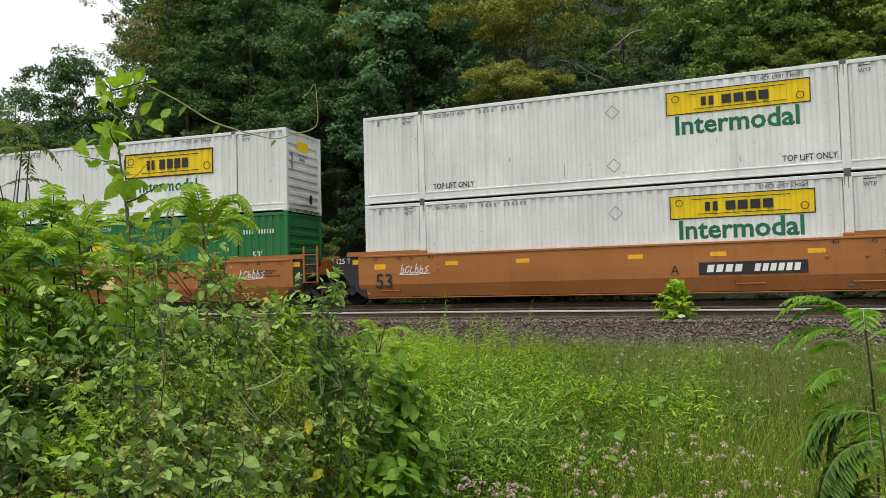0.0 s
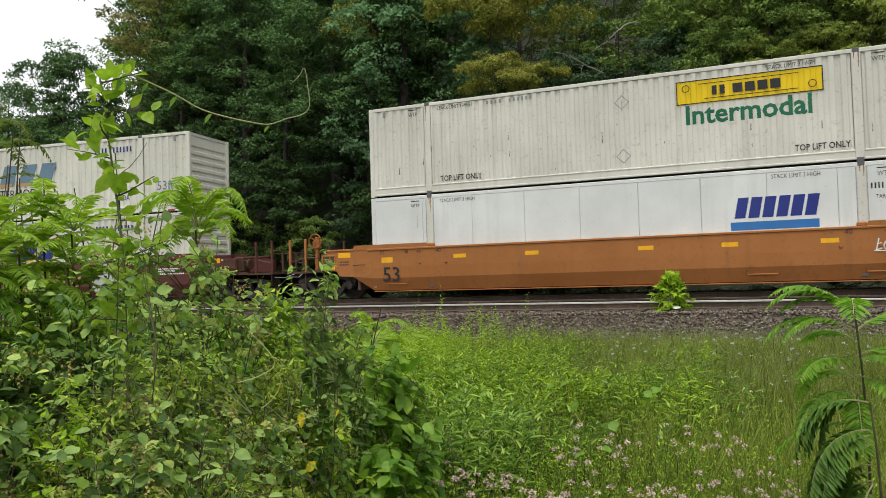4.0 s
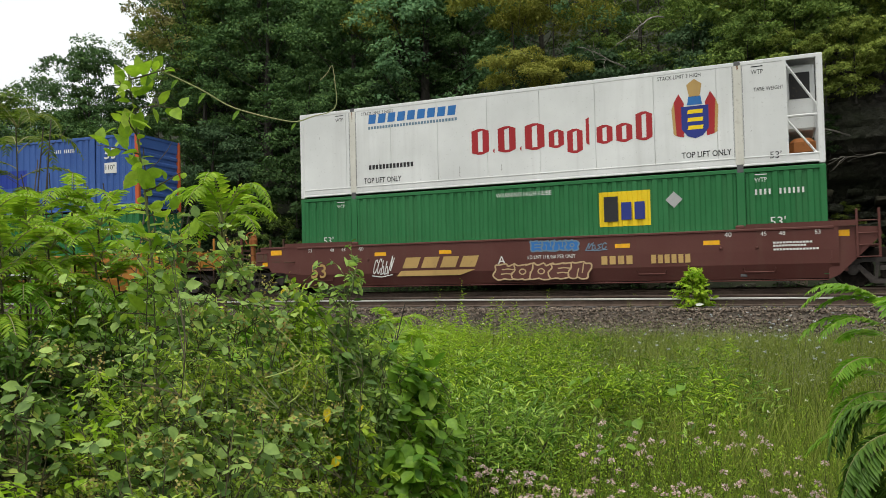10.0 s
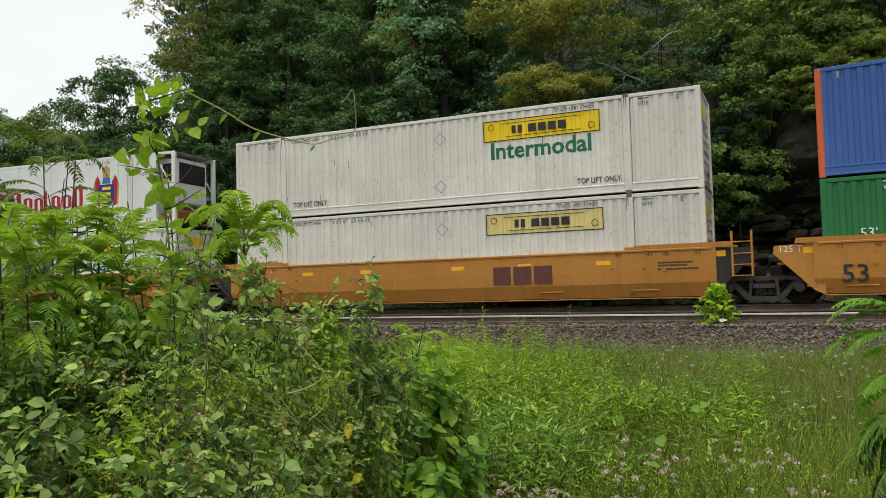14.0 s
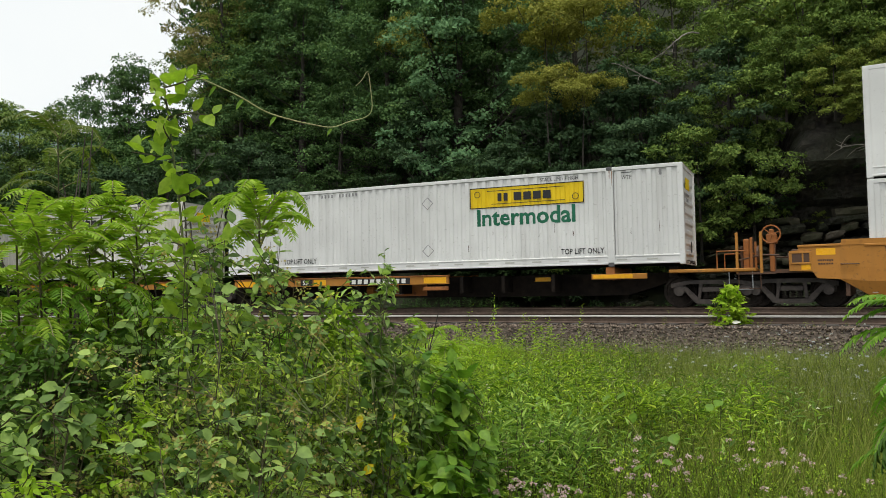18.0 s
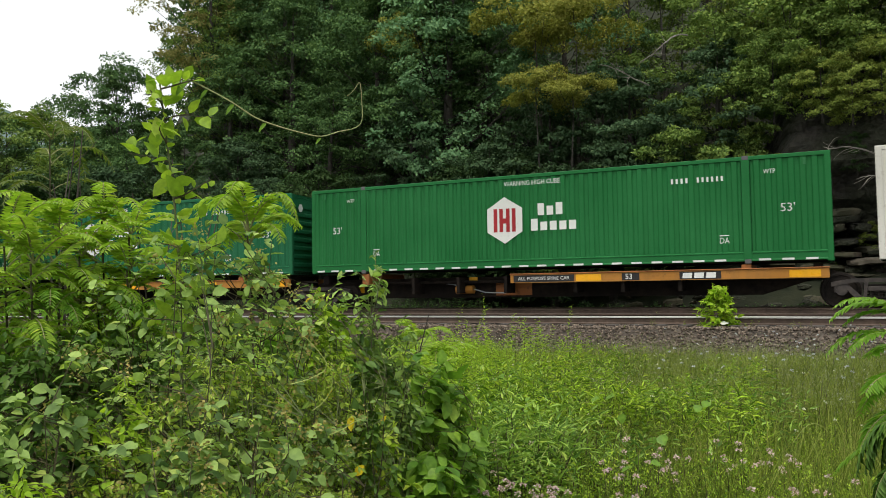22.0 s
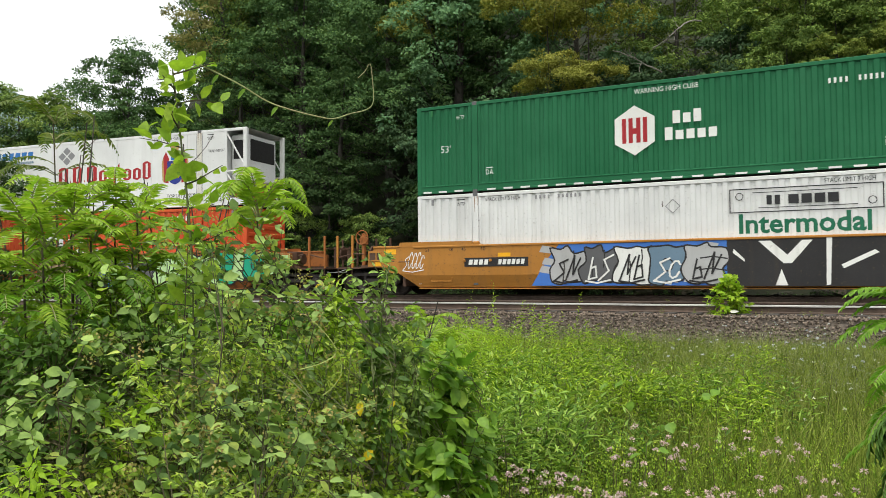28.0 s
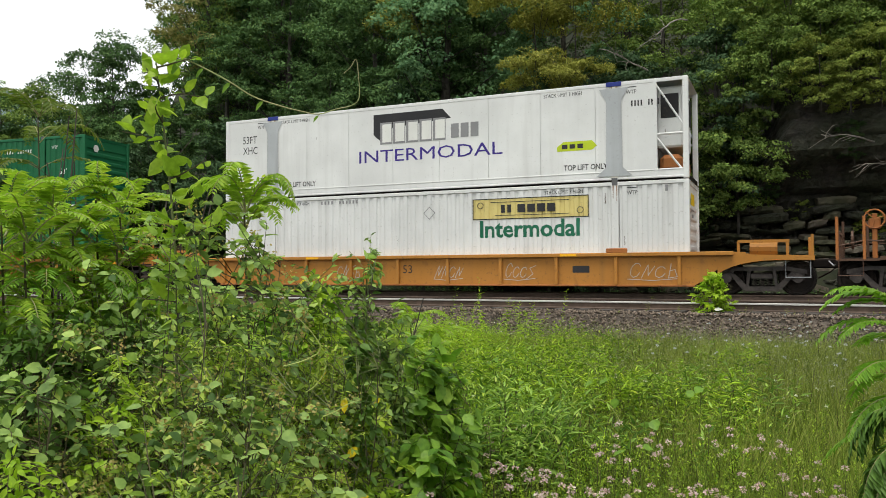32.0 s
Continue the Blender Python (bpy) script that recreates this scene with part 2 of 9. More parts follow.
# slabs that catch the light: their brightness is put into a paler colour
PALEROCK = rough_mat("broken_lit_pale_rock", (0.12, 0.098, 0.074), (0.34, 0.285, 0.225), 3.5, 0.9, 0.7, 0.12, (0.05, 0.045, 0.03))
MIDROCK = rough_mat("weathered_brown_rock", (0.040, 0.033, 0.025), (0.165, 0.130, 0.096), 3.0, 0.9, 0.7, 0.12, (0.05, 0.06, 0.025))
# dark rock, with the shade from above also put into its colour
ROCK = rough_mat("layered_dark_shaded_rock", (0.012, 0.011, 0.010), (0.060, 0.052, 0.043), 4.0, 0.95, 1.0, 0.25, (0.036, 0.044, 0.020))
BARK = rough_mat("tree_bark", (0.030, 0.026, 0.021), (0.075, 0.066, 0.054), 7, 0.95, 0.7)
PALEWOOD = rough_mat("bleached_dead_wood", (0.16, 0.145, 0.125), (0.32, 0.29, 0.25), 9, 0.95, 0.4)
GREENSTEM = rough_mat("green_weed_stem", (0.10, 0.13, 0.04), (0.17, 0.19, 0.065), 14, 0.8, 0.2)
DEADWOOD = rough_mat("bare_grey_twig", (0.045, 0.036, 0.030), (0.12, 0.10, 0.085), 14, 0.95, 0.5)
STEM = rough_mat("green_brown_stem", (0.050, 0.048, 0.020), (0.105, 0.085, 0.040), 14, 0.9, 0.3)
BRIGHTSTEM = rough_mat("yellow_green_runner", (0.36, 0.44, 0.10), (0.48, 0.52, 0.15), 12, 0.7, 0.2)
VINEMAT = rough_mat("pale_vine_stem", (0.22, 0.27, 0.09), (0.32, 0.25, 0.14), 9, 0.7, 0.2)
# woodland green paled towards blue-grey to stand for haze
FARHILL = rough_mat("haze_tinted_far_hill", (0.10, 0.15, 0.14), (0.14, 0.19, 0.17), 0.3, 1.0, 0.1)

# tree green darkened for the shade at the foot of the slope
SHADESHRUB = foliage("shade_dark_shrub_leaves", (0.028, 0.060, 0.022), (0.062, 0.105, 0.037), (0.085, 0.125, 0.044), gloss=0.06, rough=0.7, through_light=0.18)
TREEDARK = foliage("deep_green_tree_leaves", (0.044, 0.094, 0.036), (0.134, 0.230, 0.088), (0.185, 0.28, 0.10), gloss=0.02, rough=0.7, through_light=0.18)
TREEBLUE = foliage("blue_green_tree_leaves", (0.088, 0.186, 0.095), (0.190, 0.328, 0.162), (0.23, 0.355, 0.165), gloss=0.02, rough=0.7, through_light=0.18)
# darkened copy of the blue-green leaves, for growth shaded low on the slope
SHADEBLUE = foliage("shade_dark_blue_green_leaves", (0.044, 0.085, 0.044), (0.085, 0.138, 0.071), (0.105, 0.15, 0.075), gloss=0.02, rough=0.7, through_light=0.18)
TREEMID = foliage("fresh_green_tree_leaves", (0.086, 0.150, 0.041), (0.235, 0.325, 0.085), (0.285, 0.355, 0.088), gloss=0.02, rough=0.7, through_light=0.2)
TREELIME = foliage("yellow_green_tree_leaves", (0.15, 0.21, 0.048), (0.31, 0.37, 0.090), (0.40, 0.41, 0.092), gloss=0.02, rough=0.7, through_light=0.22)
LOCUST = foliage("brownish_locust_leaves", (0.19, 0.185, 0.07), (0.34, 0.32, 0.13), (0.40, 0.35, 0.14), gloss=0.03, rough=0.7, through_light=0.28)
TREEYEL = foliage("yellowing_tree_leaves", (0.18, 0.195, 0.042), (0.345, 0.345, 0.082), (0.42, 0.365, 0.088), gloss=0.04, rough=0.7, through_light=0.25)
SHRUBLEAF = foliage("dull_green_shrub_leaves", (0.072, 0.140, 0.045), (0.43, 0.60, 0.180), (0.53, 0.62, 0.150), rough=0.55, gloss=0.14, through_light=0.38)
FINELEAF = foliage("fine_light_leaves", (0.16, 0.26, 0.038), (0.58, 0.72, 0.13), (0.66, 0.70, 0.15), gloss=0.2, through_light=0.45)
BRIGHTLEAF = foliage("light_green_leaves", (0.25, 0.42, 0.026), (0.42, 0.58, 0.05), (0.50, 0.60, 0.065), through_light=0.45, gloss=0.2)
SUMACLEAF = foliage("yellow_green_sumac_leaflets", (0.22, 0.37, 0.035), (0.40, 0.55, 0.070), (0.50, 0.60, 0.09), through_light=0.45, gloss=0.2)
OLIVESUMAC = foliage("olive_sumac_leaflets", (0.09, 0.14, 0.025), (0.17, 0.22, 0.045), (0.22, 0.24, 0.05), gloss=0.2, through_light=0.4)
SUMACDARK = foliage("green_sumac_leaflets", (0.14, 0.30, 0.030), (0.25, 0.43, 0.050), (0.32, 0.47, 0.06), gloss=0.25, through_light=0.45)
# sumac green darkened to stand for shade low down and under the sumacs
SHADESUMAC = foliage("shade_dark_sumac_leaflets", (0.052, 0.12, 0.018), (0.10, 0.19, 0.028), (0.13, 0.21, 0.034), gloss=0.2, through_light=0.22)
VINELEAF = foliage("broad_vine_leaves", (0.080, 0.195, 0.023), (0.24, 0.41, 0.048), (0.30, 0.44, 0.058), rough=0.45, gloss=0.25, through_light=0.4)
GRASSMAT = foliage("meadow_grass", (0.10, 0.145, 0.024), (0.32, 0.38, 0.085), (0.42, 0.39, 0.15), through_light=0.35, gloss=0.08)
DOGBANE = foliage("pale_lance_leaves", (0.09, 0.19, 0.035), (0.40, 0.58, 0.13), (0.50, 0.60, 0.13), through_light=0.35, gloss=0.14)
WEEDMAT = foliage("meadow_weed_leaves", (0.066, 0.15, 0.016), (0.44, 0.62, 0.062), (0.53, 0.63, 0.072), through_light=0.35, gloss=0.1)
YELLEAF = foliage("yellowed_leaf", (0.74, 0.56, 0.02), (0.80, 0.62, 0.03), (0.7, 0.5, 0.02))
PINKPETAL = foliage("pink_vetch_petals", (0.60, 0.36, 0.48), (0.84, 0.70, 0.76), (0.88, 0.85, 0.85), gloss=0.1)
BLUEPETAL = foliage("pale_blue_chicory_petals", (0.48, 0.49, 0.64), (0.62, 0.63, 0.78), (0.66, 0.66, 0.78), gloss=0.1)
WHITEPETAL = foliage("white_petals", (0.68, 0.70, 0.62), (0.8, 0.8, 0.75), (0.8, 0.8, 0.7), gloss=0.1)

# ---------------------------------------------------------------- mesh tools
class Shape:
    """Collects corners and faces of one part."""

    def __init__(self):
        self.v, self.f = [], []

    def add(self, verts, faces):
        k = len(self.v)
        self.v += [tuple(p) for p in verts]
        self.f += [tuple(i + k for i in f) for f in faces]
        return self

    def box(self, x0, x1, y0, y1, z0, z1, b=0.0):
        """A box with its edges chamfered by b."""
        if b <= 0:
            p = [(x, y, z) for x in (x0, x1) for y in (y0, y1) for z in (z0, z1)]
            return self.add(p, [(0, 1, 3, 2), (4, 6, 7, 5), (0, 4, 5, 1), (2, 3, 7, 6), (0, 2, 6, 4), (1, 5, 7, 3)])
        rings = []
        for z, s in ((z0, b), (z0 + b, 0), (z1 - b, 0), (z1, b)):
            a, c, d, e = x0 + s, x1 - s, y0 + s, y1 - s
            h = b - s * 0.5 if s else b
            rings.append([(a + h, d, z), (c - h, d, z), (c, d + h, z), (c, e - h, z), (c - h, e, z), (a + h, e, z), (a, e - h, z), (a, d + h, z)])
        v = [p for r in rings for p in r]
        f = [tuple(range(7, -1, -1)), tuple(range(24, 32))]
        for r in range(3):
            f += [(r * 8 + i, r * 8 + (i + 1) % 8, r * 8 + 8 + (i + 1) % 8, r * 8 + 8 + i) for i in range(8)]
        return self.add(v, f)

    def loft(self, profiles, caps=True, closed=True):
        n = len(profiles[0])
        v = [p for r in profiles for p in r]
        f = []
        for r in range(len(profiles) - 1):
            f += [(r * n + i, r * n + (i + 1) % n, r * n + n + (i + 1) % n, r * n + n + i) for i in range(n if closed else n - 1)]
        if caps and closed:
            f += [tuple(range(n - 1, -1, -1)), tuple(range((len(profiles) - 1) * n, len(profiles) * n))]
        return self.add(v, f)

    def along_x(self, yz, x0, x1):
        return self.loft([[(x0, y, z) for y, z in yz], [(x1, y, z) for y, z in yz]])

    def along_y(self, xz, y0, y1):
        return self.loft([[(x, y0, z) for x, z in xz], [(x, y1, z) for x, z in xz]])

    def tube(self, pts, radii, n=6):
        """A round bar along pts."""
        rings = []
        for i, p in enumerate(pts):
            p = Vector(p)
            d = Vector(pts[min(i + 1, len(pts) - 1)]) - Vector(pts[max(i - 1, 0)])
            a = d.orthogonal().normalized()
            c = d.cross(a).normalized()
            r = float(radii[i] if isinstance(radii, (list, tuple)) else radii)
            rings.append([p + r * (math.cos(k * 2 * math.pi / n) * a + math.sin(k * 2 * math.pi / n) * c) for k in range(n)])
        for i in range(1, len(rings)):      # keep the rings from twisting
            best = min(range(n), key=lambda s: (rings[i][s] - rings[i - 1][0]).length)
            rings[i] = rings[i][best:] + rings[i][:best]
        return self.loft(rings)

    def disc(self, x, y0, y1, z, r, n=24, r2=None):
        """A wheel-like disc with its axis along y."""
        r2 = r if r2 is None else r2
        ring = lambda q, y: [(x + q * math.cos(k * 2 * math.pi / n), y, z + q * math.sin(k * 2 * math.pi / n)) for k in range(n)]
        return self.loft([ring(r, y0), ring(r2, y1)])

    def flat(self, xz, y):
        """A flat shape in an upright plane that faces -y."""
        return self.add([(x, y, z) for x, z in xz], [tuple(range(len(xz)))])


def part(name, shape, material, parent=None, label="", smooth=False):
    """One mesh object from a Shape (or a ready mesh) under a thing or a part."""
    if isinstance(shape, Shape):
        me = bpy.data.meshes.new(name)
        me.from_pydata(shape.v, [], shape.f)
        bm = bmesh.new()
        bm.from_mesh(me)
        bmesh.ops.recalc_face_normals(bm, faces=bm.faces)
        bm.to_mesh(me)
        bm.free()
        if smooth:
            me.polygons.foreach_set("use_smooth", [True] * len(me.polygons))
    else:
        me = shape
    if not me.materials:
        me.materials.append(material)
    ob = new(name, me)
    if parent:
        ob.parent = parent
    return tagged(ob, label)


def thing(name, label, category, group="", kind=""):
    return tagged(new(name), label, category, group, kind)


def np_mesh(name, V, F, material):
    """A mesh from arrays: V (n, 3) and F (m, k)."""
    me = bpy.data.meshes.new(name)
    V, F = np.asarray(V, np.float32), np.asarray(F, np.int32)
    me.vertices.add(len(V))
    me.vertices.foreach_set("co", V.ravel())
    me.loops.add(F.size)
    me.loops.foreach_set("vertex_index", F.ravel())
    me.polygons.add(len(F))
    me.polygons.foreach_set("loop_start", np.arange(0, F.size, F.shape[1], dtype=np.int32))
    me.update(calc_edges=True)
    me.materials.append(material)
    return me


TEXTS = {}


def fold(me, x):
    """Cuts a flat mesh at the folds of the corrugated side and presses it into them; x: where it will stand."""
    bm = bmesh.new()
    bm.from_mesh(me)
    lo, hi = min(v.co.x for v in bm.verts) + x, max(v.co.x for v in bm.verts) + x
    for b, _ in corr_profile(lo, hi)[1:-1]:
        bmesh.ops.bisect_plane(bm, geom=bm.verts[:] + bm.edges[:] + bm.faces[:], plane_co=(b - x, 0, 0), plane_no=(1, 0, 0))
    for v in bm.verts:
        v.co.y = corr_depth(v.co.x + x)
    bm.to_mesh(me)
    bm.free()


def letters(text, height, x, z, y, material, parent, name="lettering", centre=False, squeeze=1.0, bold=0.0, wrap=False):
    """Painted words that face -y, with their lower left corner at x, z; wrap: laid into the corrugation."""
    key = (text, round(height, 3), material.name, centre, squeeze, bold, x if wrap else None)
    if key not in TEXTS:
        cu = bpy.data.curves.new("words", "FONT")
        cu.body, cu.size, cu.resolution_u = text, 1.0, 2
        cu.offset = bold
        tmp = bpy.data.objects.new("words", cu)
        me = bpy.data.meshes.new_from_object(tmp)
        bpy.data.objects.remove(tmp)
        co = np.empty(len(me.vertices) * 3, np.float32)
        me.vertices.foreach_get("co", co)
        co = co.reshape(-1, 3)
        lo, hi = co.min(0), co.max(0)
        cap = 0.69
        out = np.zeros_like(co)
        out[:, 0] = (co[:, 0] - (0.5 * (lo[0] + hi[0]) if centre else lo[0])) * height / cap * squeeze
        out[:, 2] = co[:, 1] * height / cap
        me.vertices.foreach_set("co", out.ravel())
        me.update()
        if wrap:
            fold(me, x)
        me.name = name
        me.materials.clear()
        me.materials.append(material)
        TEXTS[key] = me
    ob = tagged(part(name, TEXTS[key], material, parent), kind="stuff" if height < 0.5 else "")
    ob.location = (x, y, z)
    return ob


def bars(x, z, w, h, y, n, material, parent, name="lettering_bars", slant=0.0, gap=0.28, wave=(1.0,)):
    """A row of plain upright bars of the size and colour of a line of lettering."""
    s = Shape()
    step = w / n
    for i in range(n):
        hh = h * wave[i % len(wave)]
        a, b = x + i * step, x + i * step + step * (1 - gap)
        q = [(a, z), (b, z), (b + slant * hh, z + hh), (a + slant * hh, z + hh)]
        if name.endswith("_block"):
            part(name, Shape().flat(q, y), material, parent)
        else:
            s.flat(q, y)
    if name.endswith("_block"):
        return
    return tagged(part(name, s, material, parent), kind="stuff")


def ribbon(pts, w, y):
    """A flat painted stroke through the points (x, z)."""
    s = Shape()
    for k, ((a, b), (c, d)) in enumerate(zip(pts, pts[1:])):
        n = math.hypot(c - a, d - b) or 1.0
        u, v = -(d - b) / n * w / 2, (c - a) / n * w / 2
        e = (c - a) / n * w * 0.3, (d - b) / n * w * 0.3
        s.flat([(a + u - e[0], b + v - e[1]), (a - u - e[0], b - v - e[1]), (c - u + e[0], d - v + e[1]), (c + u + e[0], d + v + e[1])], y - 0.00005 * k)
    return s


def scrawl(x, z, w, h, n, material, parent, seed, y=-1.409, line=0.028, name="sprayed_tag"):
    """A quick sprayed tag: n looping strokes that spell nothing."""
    rng = random.Random(seed)
    s = Shape()
    step = w / n
    for i in range(n):
        cx, hh = x + (i + 0.5) * step, h * rng.uniform(0.7, 1.0)
        kind = rng.randrange(4)
        if kind == 0:
            pts = [(cx - 0.4 * step, z), (cx - 0.1 * step, z + hh), (cx + 0.1 * step, z + 0.2 * hh), (cx + 0.45 * step, z + hh * 0.9)]
        elif kind == 1:
            pts = [(cx + 0.4 * step * math.cos(a), z + hh * (0.5 + 0.45 * math.sin(a))) for a in np.linspace(0.6, 6.0, 9)]
        elif kind == 2:
            pts = [(cx + 0.4 * step, z + hh), (cx - 0.3 * step, z + 0.8 * hh), (cx + 0.3 * step, z + 0.35 * hh), (cx - 0.4 * step, z - 0.05 * h)]
        else:
            pts = [(cx - 0.3 * step, z + hh), (cx - 0.25 * step, z), (cx + 0.4 * step, z + 0.1 * hh), (cx + 0.1 * step, z + 0.6 * hh), (cx - 0.3 * step, z + 0.5 * hh)]
        r = ribbon([(a + 0.25 * (b - z), b) for a, b in pts], line, y - 0.0004 * i)
        s.add(r.v, r.f)
    r = ribbon([(x, z - 0.06 * h), (x + 0.5 * w, z - 0.14 * h), (x + w * 1.05, z - 0.02 * h)], line, y - 0.004)
    s.add(r.v, r.f)
    return tagged(part(name, s, material, parent), kind="stuff")


def bubble(x, z, w, h, fill, edge, parent, seed, y, lean=0.0):
    """One fat sprayed letter-like shape with a dark outline and two inner strokes."""
    rng = random.Random(seed)
    base = [(0.02, 0.05), (0.30, 0.0), (0.48, 0.08), (0.62, 0.0), (0.96, 0.06), (0.90, 0.36), (1.02, 0.62), (0.94, 0.96), (0.62, 0.90), (0.50, 1.02), (0.22, 0.94), (-0.02, 1.0), (0.06, 0.66), (-0.06, 0.36)]
    pts = []
    for k, (a, b) in enumerate(base):
        a, b = a + rng.uniform(-0.07, 0.07), b + rng.uniform(-0.06, 0.06)
        pts.append((x + a * w + lean * b * h, z + b * h))
    fine = []
    for k in range(len(pts)):
        p0, p1, p2, p3 = pts[k - 1], pts[k], pts[(k + 1) % len(pts)], pts[(k + 2) % len(pts)]
        for q in (0.0, 0.33, 0.67):
            fine.append(tuple(0.5 * (2 * p1[i] + (p2[i] - p0[i]) * q + (2 * p0[i] - 5 * p1[i] + 4 * p2[i] - p3[i]) * q * q + (3 * p1[i] - p0[i] - 3 * p2[i] + p3[i]) * q ** 3) for i in (0, 1)))
    cx, cz = x + w / 2, z + h / 2
    body = part("sprayed_letter", Shape().flat(fine, y), fill, parent)
    part("outline", ribbon(fine + fine[:1], 0.045, y - 0.0012), edge, body)
    style = rng.randrange(3)
    if style == 0:
        part("inner_stroke", ribbon([(cx + 0.16 * w * math.cos(t) + lean * h * 0.3, cz + 0.17 * h * math.sin(t)) for t in np.linspace(0, 6.283, 11)], 0.035, y - 0.0016), edge, body)
        return body
    if style == 1:
        for v in (0.36, 0.66):
            part("inner_stroke", ribbon([(x + 0.34 * w + lean * h * v, z + v * h), (x + 0.62 * w + lean * h * v, z + (v + 0.04) * h), (x + 0.98 * w + lean * h * v, z + (v - 0.02) * h)], 0.035, y - 0.0016 - 0.0002 * v), edge, body)
        return body
    a = rng.uniform(0.3, 0.45)
    part("inner_stroke", ribbon([(x + a * w, z + 0.05 * h), (x + (a + 0.05) * w, z + 0.45 * h), (x + (a - 0.02) * w + lean * h * 0.6, z + rng.uniform(0.55, 0.7) * h)], 0.035, y - 0.0016), edge, body)
    part("inner_stroke", ribbon([(x + 0.68 * w, z + rng.uniform(0.35, 0.5) * h), (x + 0.72 * w, z + 0.7 * h), (x + 0.66 * w + lean * h * 0.5, z + 0.92 * h)], 0.035, y - 0.0018), edge, body)
    return body


def rect(x0, x1, z0, z1, y, material, parent, name):
    return part(name, Shape().flat([(x0, z0), (x1, z0), (x1, z1), (x0, z1)], y), material, parent)


# ---------------------------------------------------------------- the curve of the railway
RADIUS, BEND_X, FACE_Y = 197.0, -10.3, 22.45
HALF_W = 1.295
ARC = 75.0                    # the curve ends here, straight track beyond


def along(s, inset=0.0):
    """Place and heading (radians) at s metres along the train's track from the bend's middle; inset: metres nearer to the meadow."""
    c = max(-ARC, min(ARC, s))
    a = c / RADIUS
    r = RADIUS - inset
    x, y = BEND_X + r * math.sin(a), FACE_Y + HALF_W - RADIUS + r * math.cos(a)
    return x + (s - c) * math.cos(a), y - (s - c) * math.sin(a), -a


def on_track(s, inset=0.0, z=0.0):
    x, y, a = along(s, inset)
    return Matrix.Translation((x, y, z)) @ Matrix.Rotation(a, 4, "Z")


# ---------------------------------------------------------------- ground, hillside and tracks
MEADOW = -0.85                # the meadow lies this far below the rail heads
NEAR_TRACK = 5.55             # the empty track's distance from the train's


def ground_height(x, y):
    """Meadow, embankment, track bed and the wooded slope behind, as one sheet."""
    dx = x - BEND_X
    cy = FACE_Y + HALF_W - RADIUS
    if abs(dx) < 60:
        d = math.hypot(dx, y - cy) - RADIUS
    else:
        e, h = along(math.copysign(ARC, dx))[:2], along(math.copysign(ARC, dx))[2]
        d = (x - e[0]) * -math.sin(h) + (y - e[1]) * math.cos(h)
    n = 0.05 * noise.noise((x * 0.35, y * 0.35, 0)) + 0.02 * noise.noise((x * 1.7, y * 1.7, 3))
    if d < -8.3:
        return MEADOW + n + 0.05
    if d < -7.3:
        k = (d + 8.3)
        return MEADOW + 0.05 + n * (1 - k) + k * (-0.24 - MEADOW - 0.05)
    if d < 3.0:
        return -0.24
    if d < 4.6:
        return -0.24 - 0.5 * (d - 3.0) / 1.6
    k = d - 4.6
    f = min(1.0, max(0.0, (math.degrees(math.atan2(x, max(y, 1.0))) + 45.0) / 8.0))     # the spur runs out to the west
    k *= 0.10 + 0.90 * f * f * (3 - 2 * f)
    return -0.74 + min(k * 0.85, 45 + 0.12 * k) + 1.2 * noise.noise((x * 0.11, y * 0.11, 7)) * min(1, k / 6)


def graded(lo, hi, fine_lo, fine_hi, fine, coarse):
    a = list(np.arange(fine_lo, fine_hi, fine))
    left, right, step = [], [], fine
    x = fine_lo
    while x > lo:
        step = min(coarse, step * 1.35)
        x -= step
        left.append(x)
    x, step = fine_hi, fine
    while x < hi:
        right.append(x)
        step = min(coarse, step * 1.35)
        x += step
    return left[::-1] + a + right


gx, gy = graded(-900, 900, -45, 15, 0.6, 90), graded(-700, 900, 0, 46, 0.5, 80)
gv = [(x, y, ground_height(x, y)) for y in gy for x in gx]
nx = len(gx)
gf = [(j * nx + i, j * nx + i + 1, (j + 1) * nx + i + 1, (j + 1) * nx + i) for j in range(len(gy) - 1) for i in range(nx - 1)]
ground = part("ground", np_mesh("ground", gv, gf, SOIL), SOIL)
ground.data.materials.append(HILLSOIL)
ground.data.materials.append(BALLAST)
ground.data.materials.append(OILSHADEBED)
mid = np.array([[(gv[f[0]][k] + gv[f[2]][k]) / 2 for k in (0, 1)] for f in gf])
dist = np.hypot(mid[:, 0] - BEND_X, mid[:, 1] - (FACE_Y + HALF_W - RADIUS)) - RADIUS
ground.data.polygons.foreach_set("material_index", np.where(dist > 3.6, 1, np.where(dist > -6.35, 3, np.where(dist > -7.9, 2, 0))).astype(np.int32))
ground.data.polygons.foreach_set("use_smooth", [True] * len(ground.data.polygons))
tagged(ground, "grassy meadow rising to gravel track bed and wooded slope", "ground", kind="structure")

RAIL_YZ = [(-0.075, -0.17), (0.075, -0.17), (0.075, -0.155), (0.012, -0.135), (0.012, -0.045), (0.036, -0.036), (0.036, -0.006), (0.028, 0.0), (-0.028, 0.0), (-0.036, -0.006), (-0.036, -0.036), (-0.012, -0.045), (-0.012, -0.135), (-0.075, -0.155)]


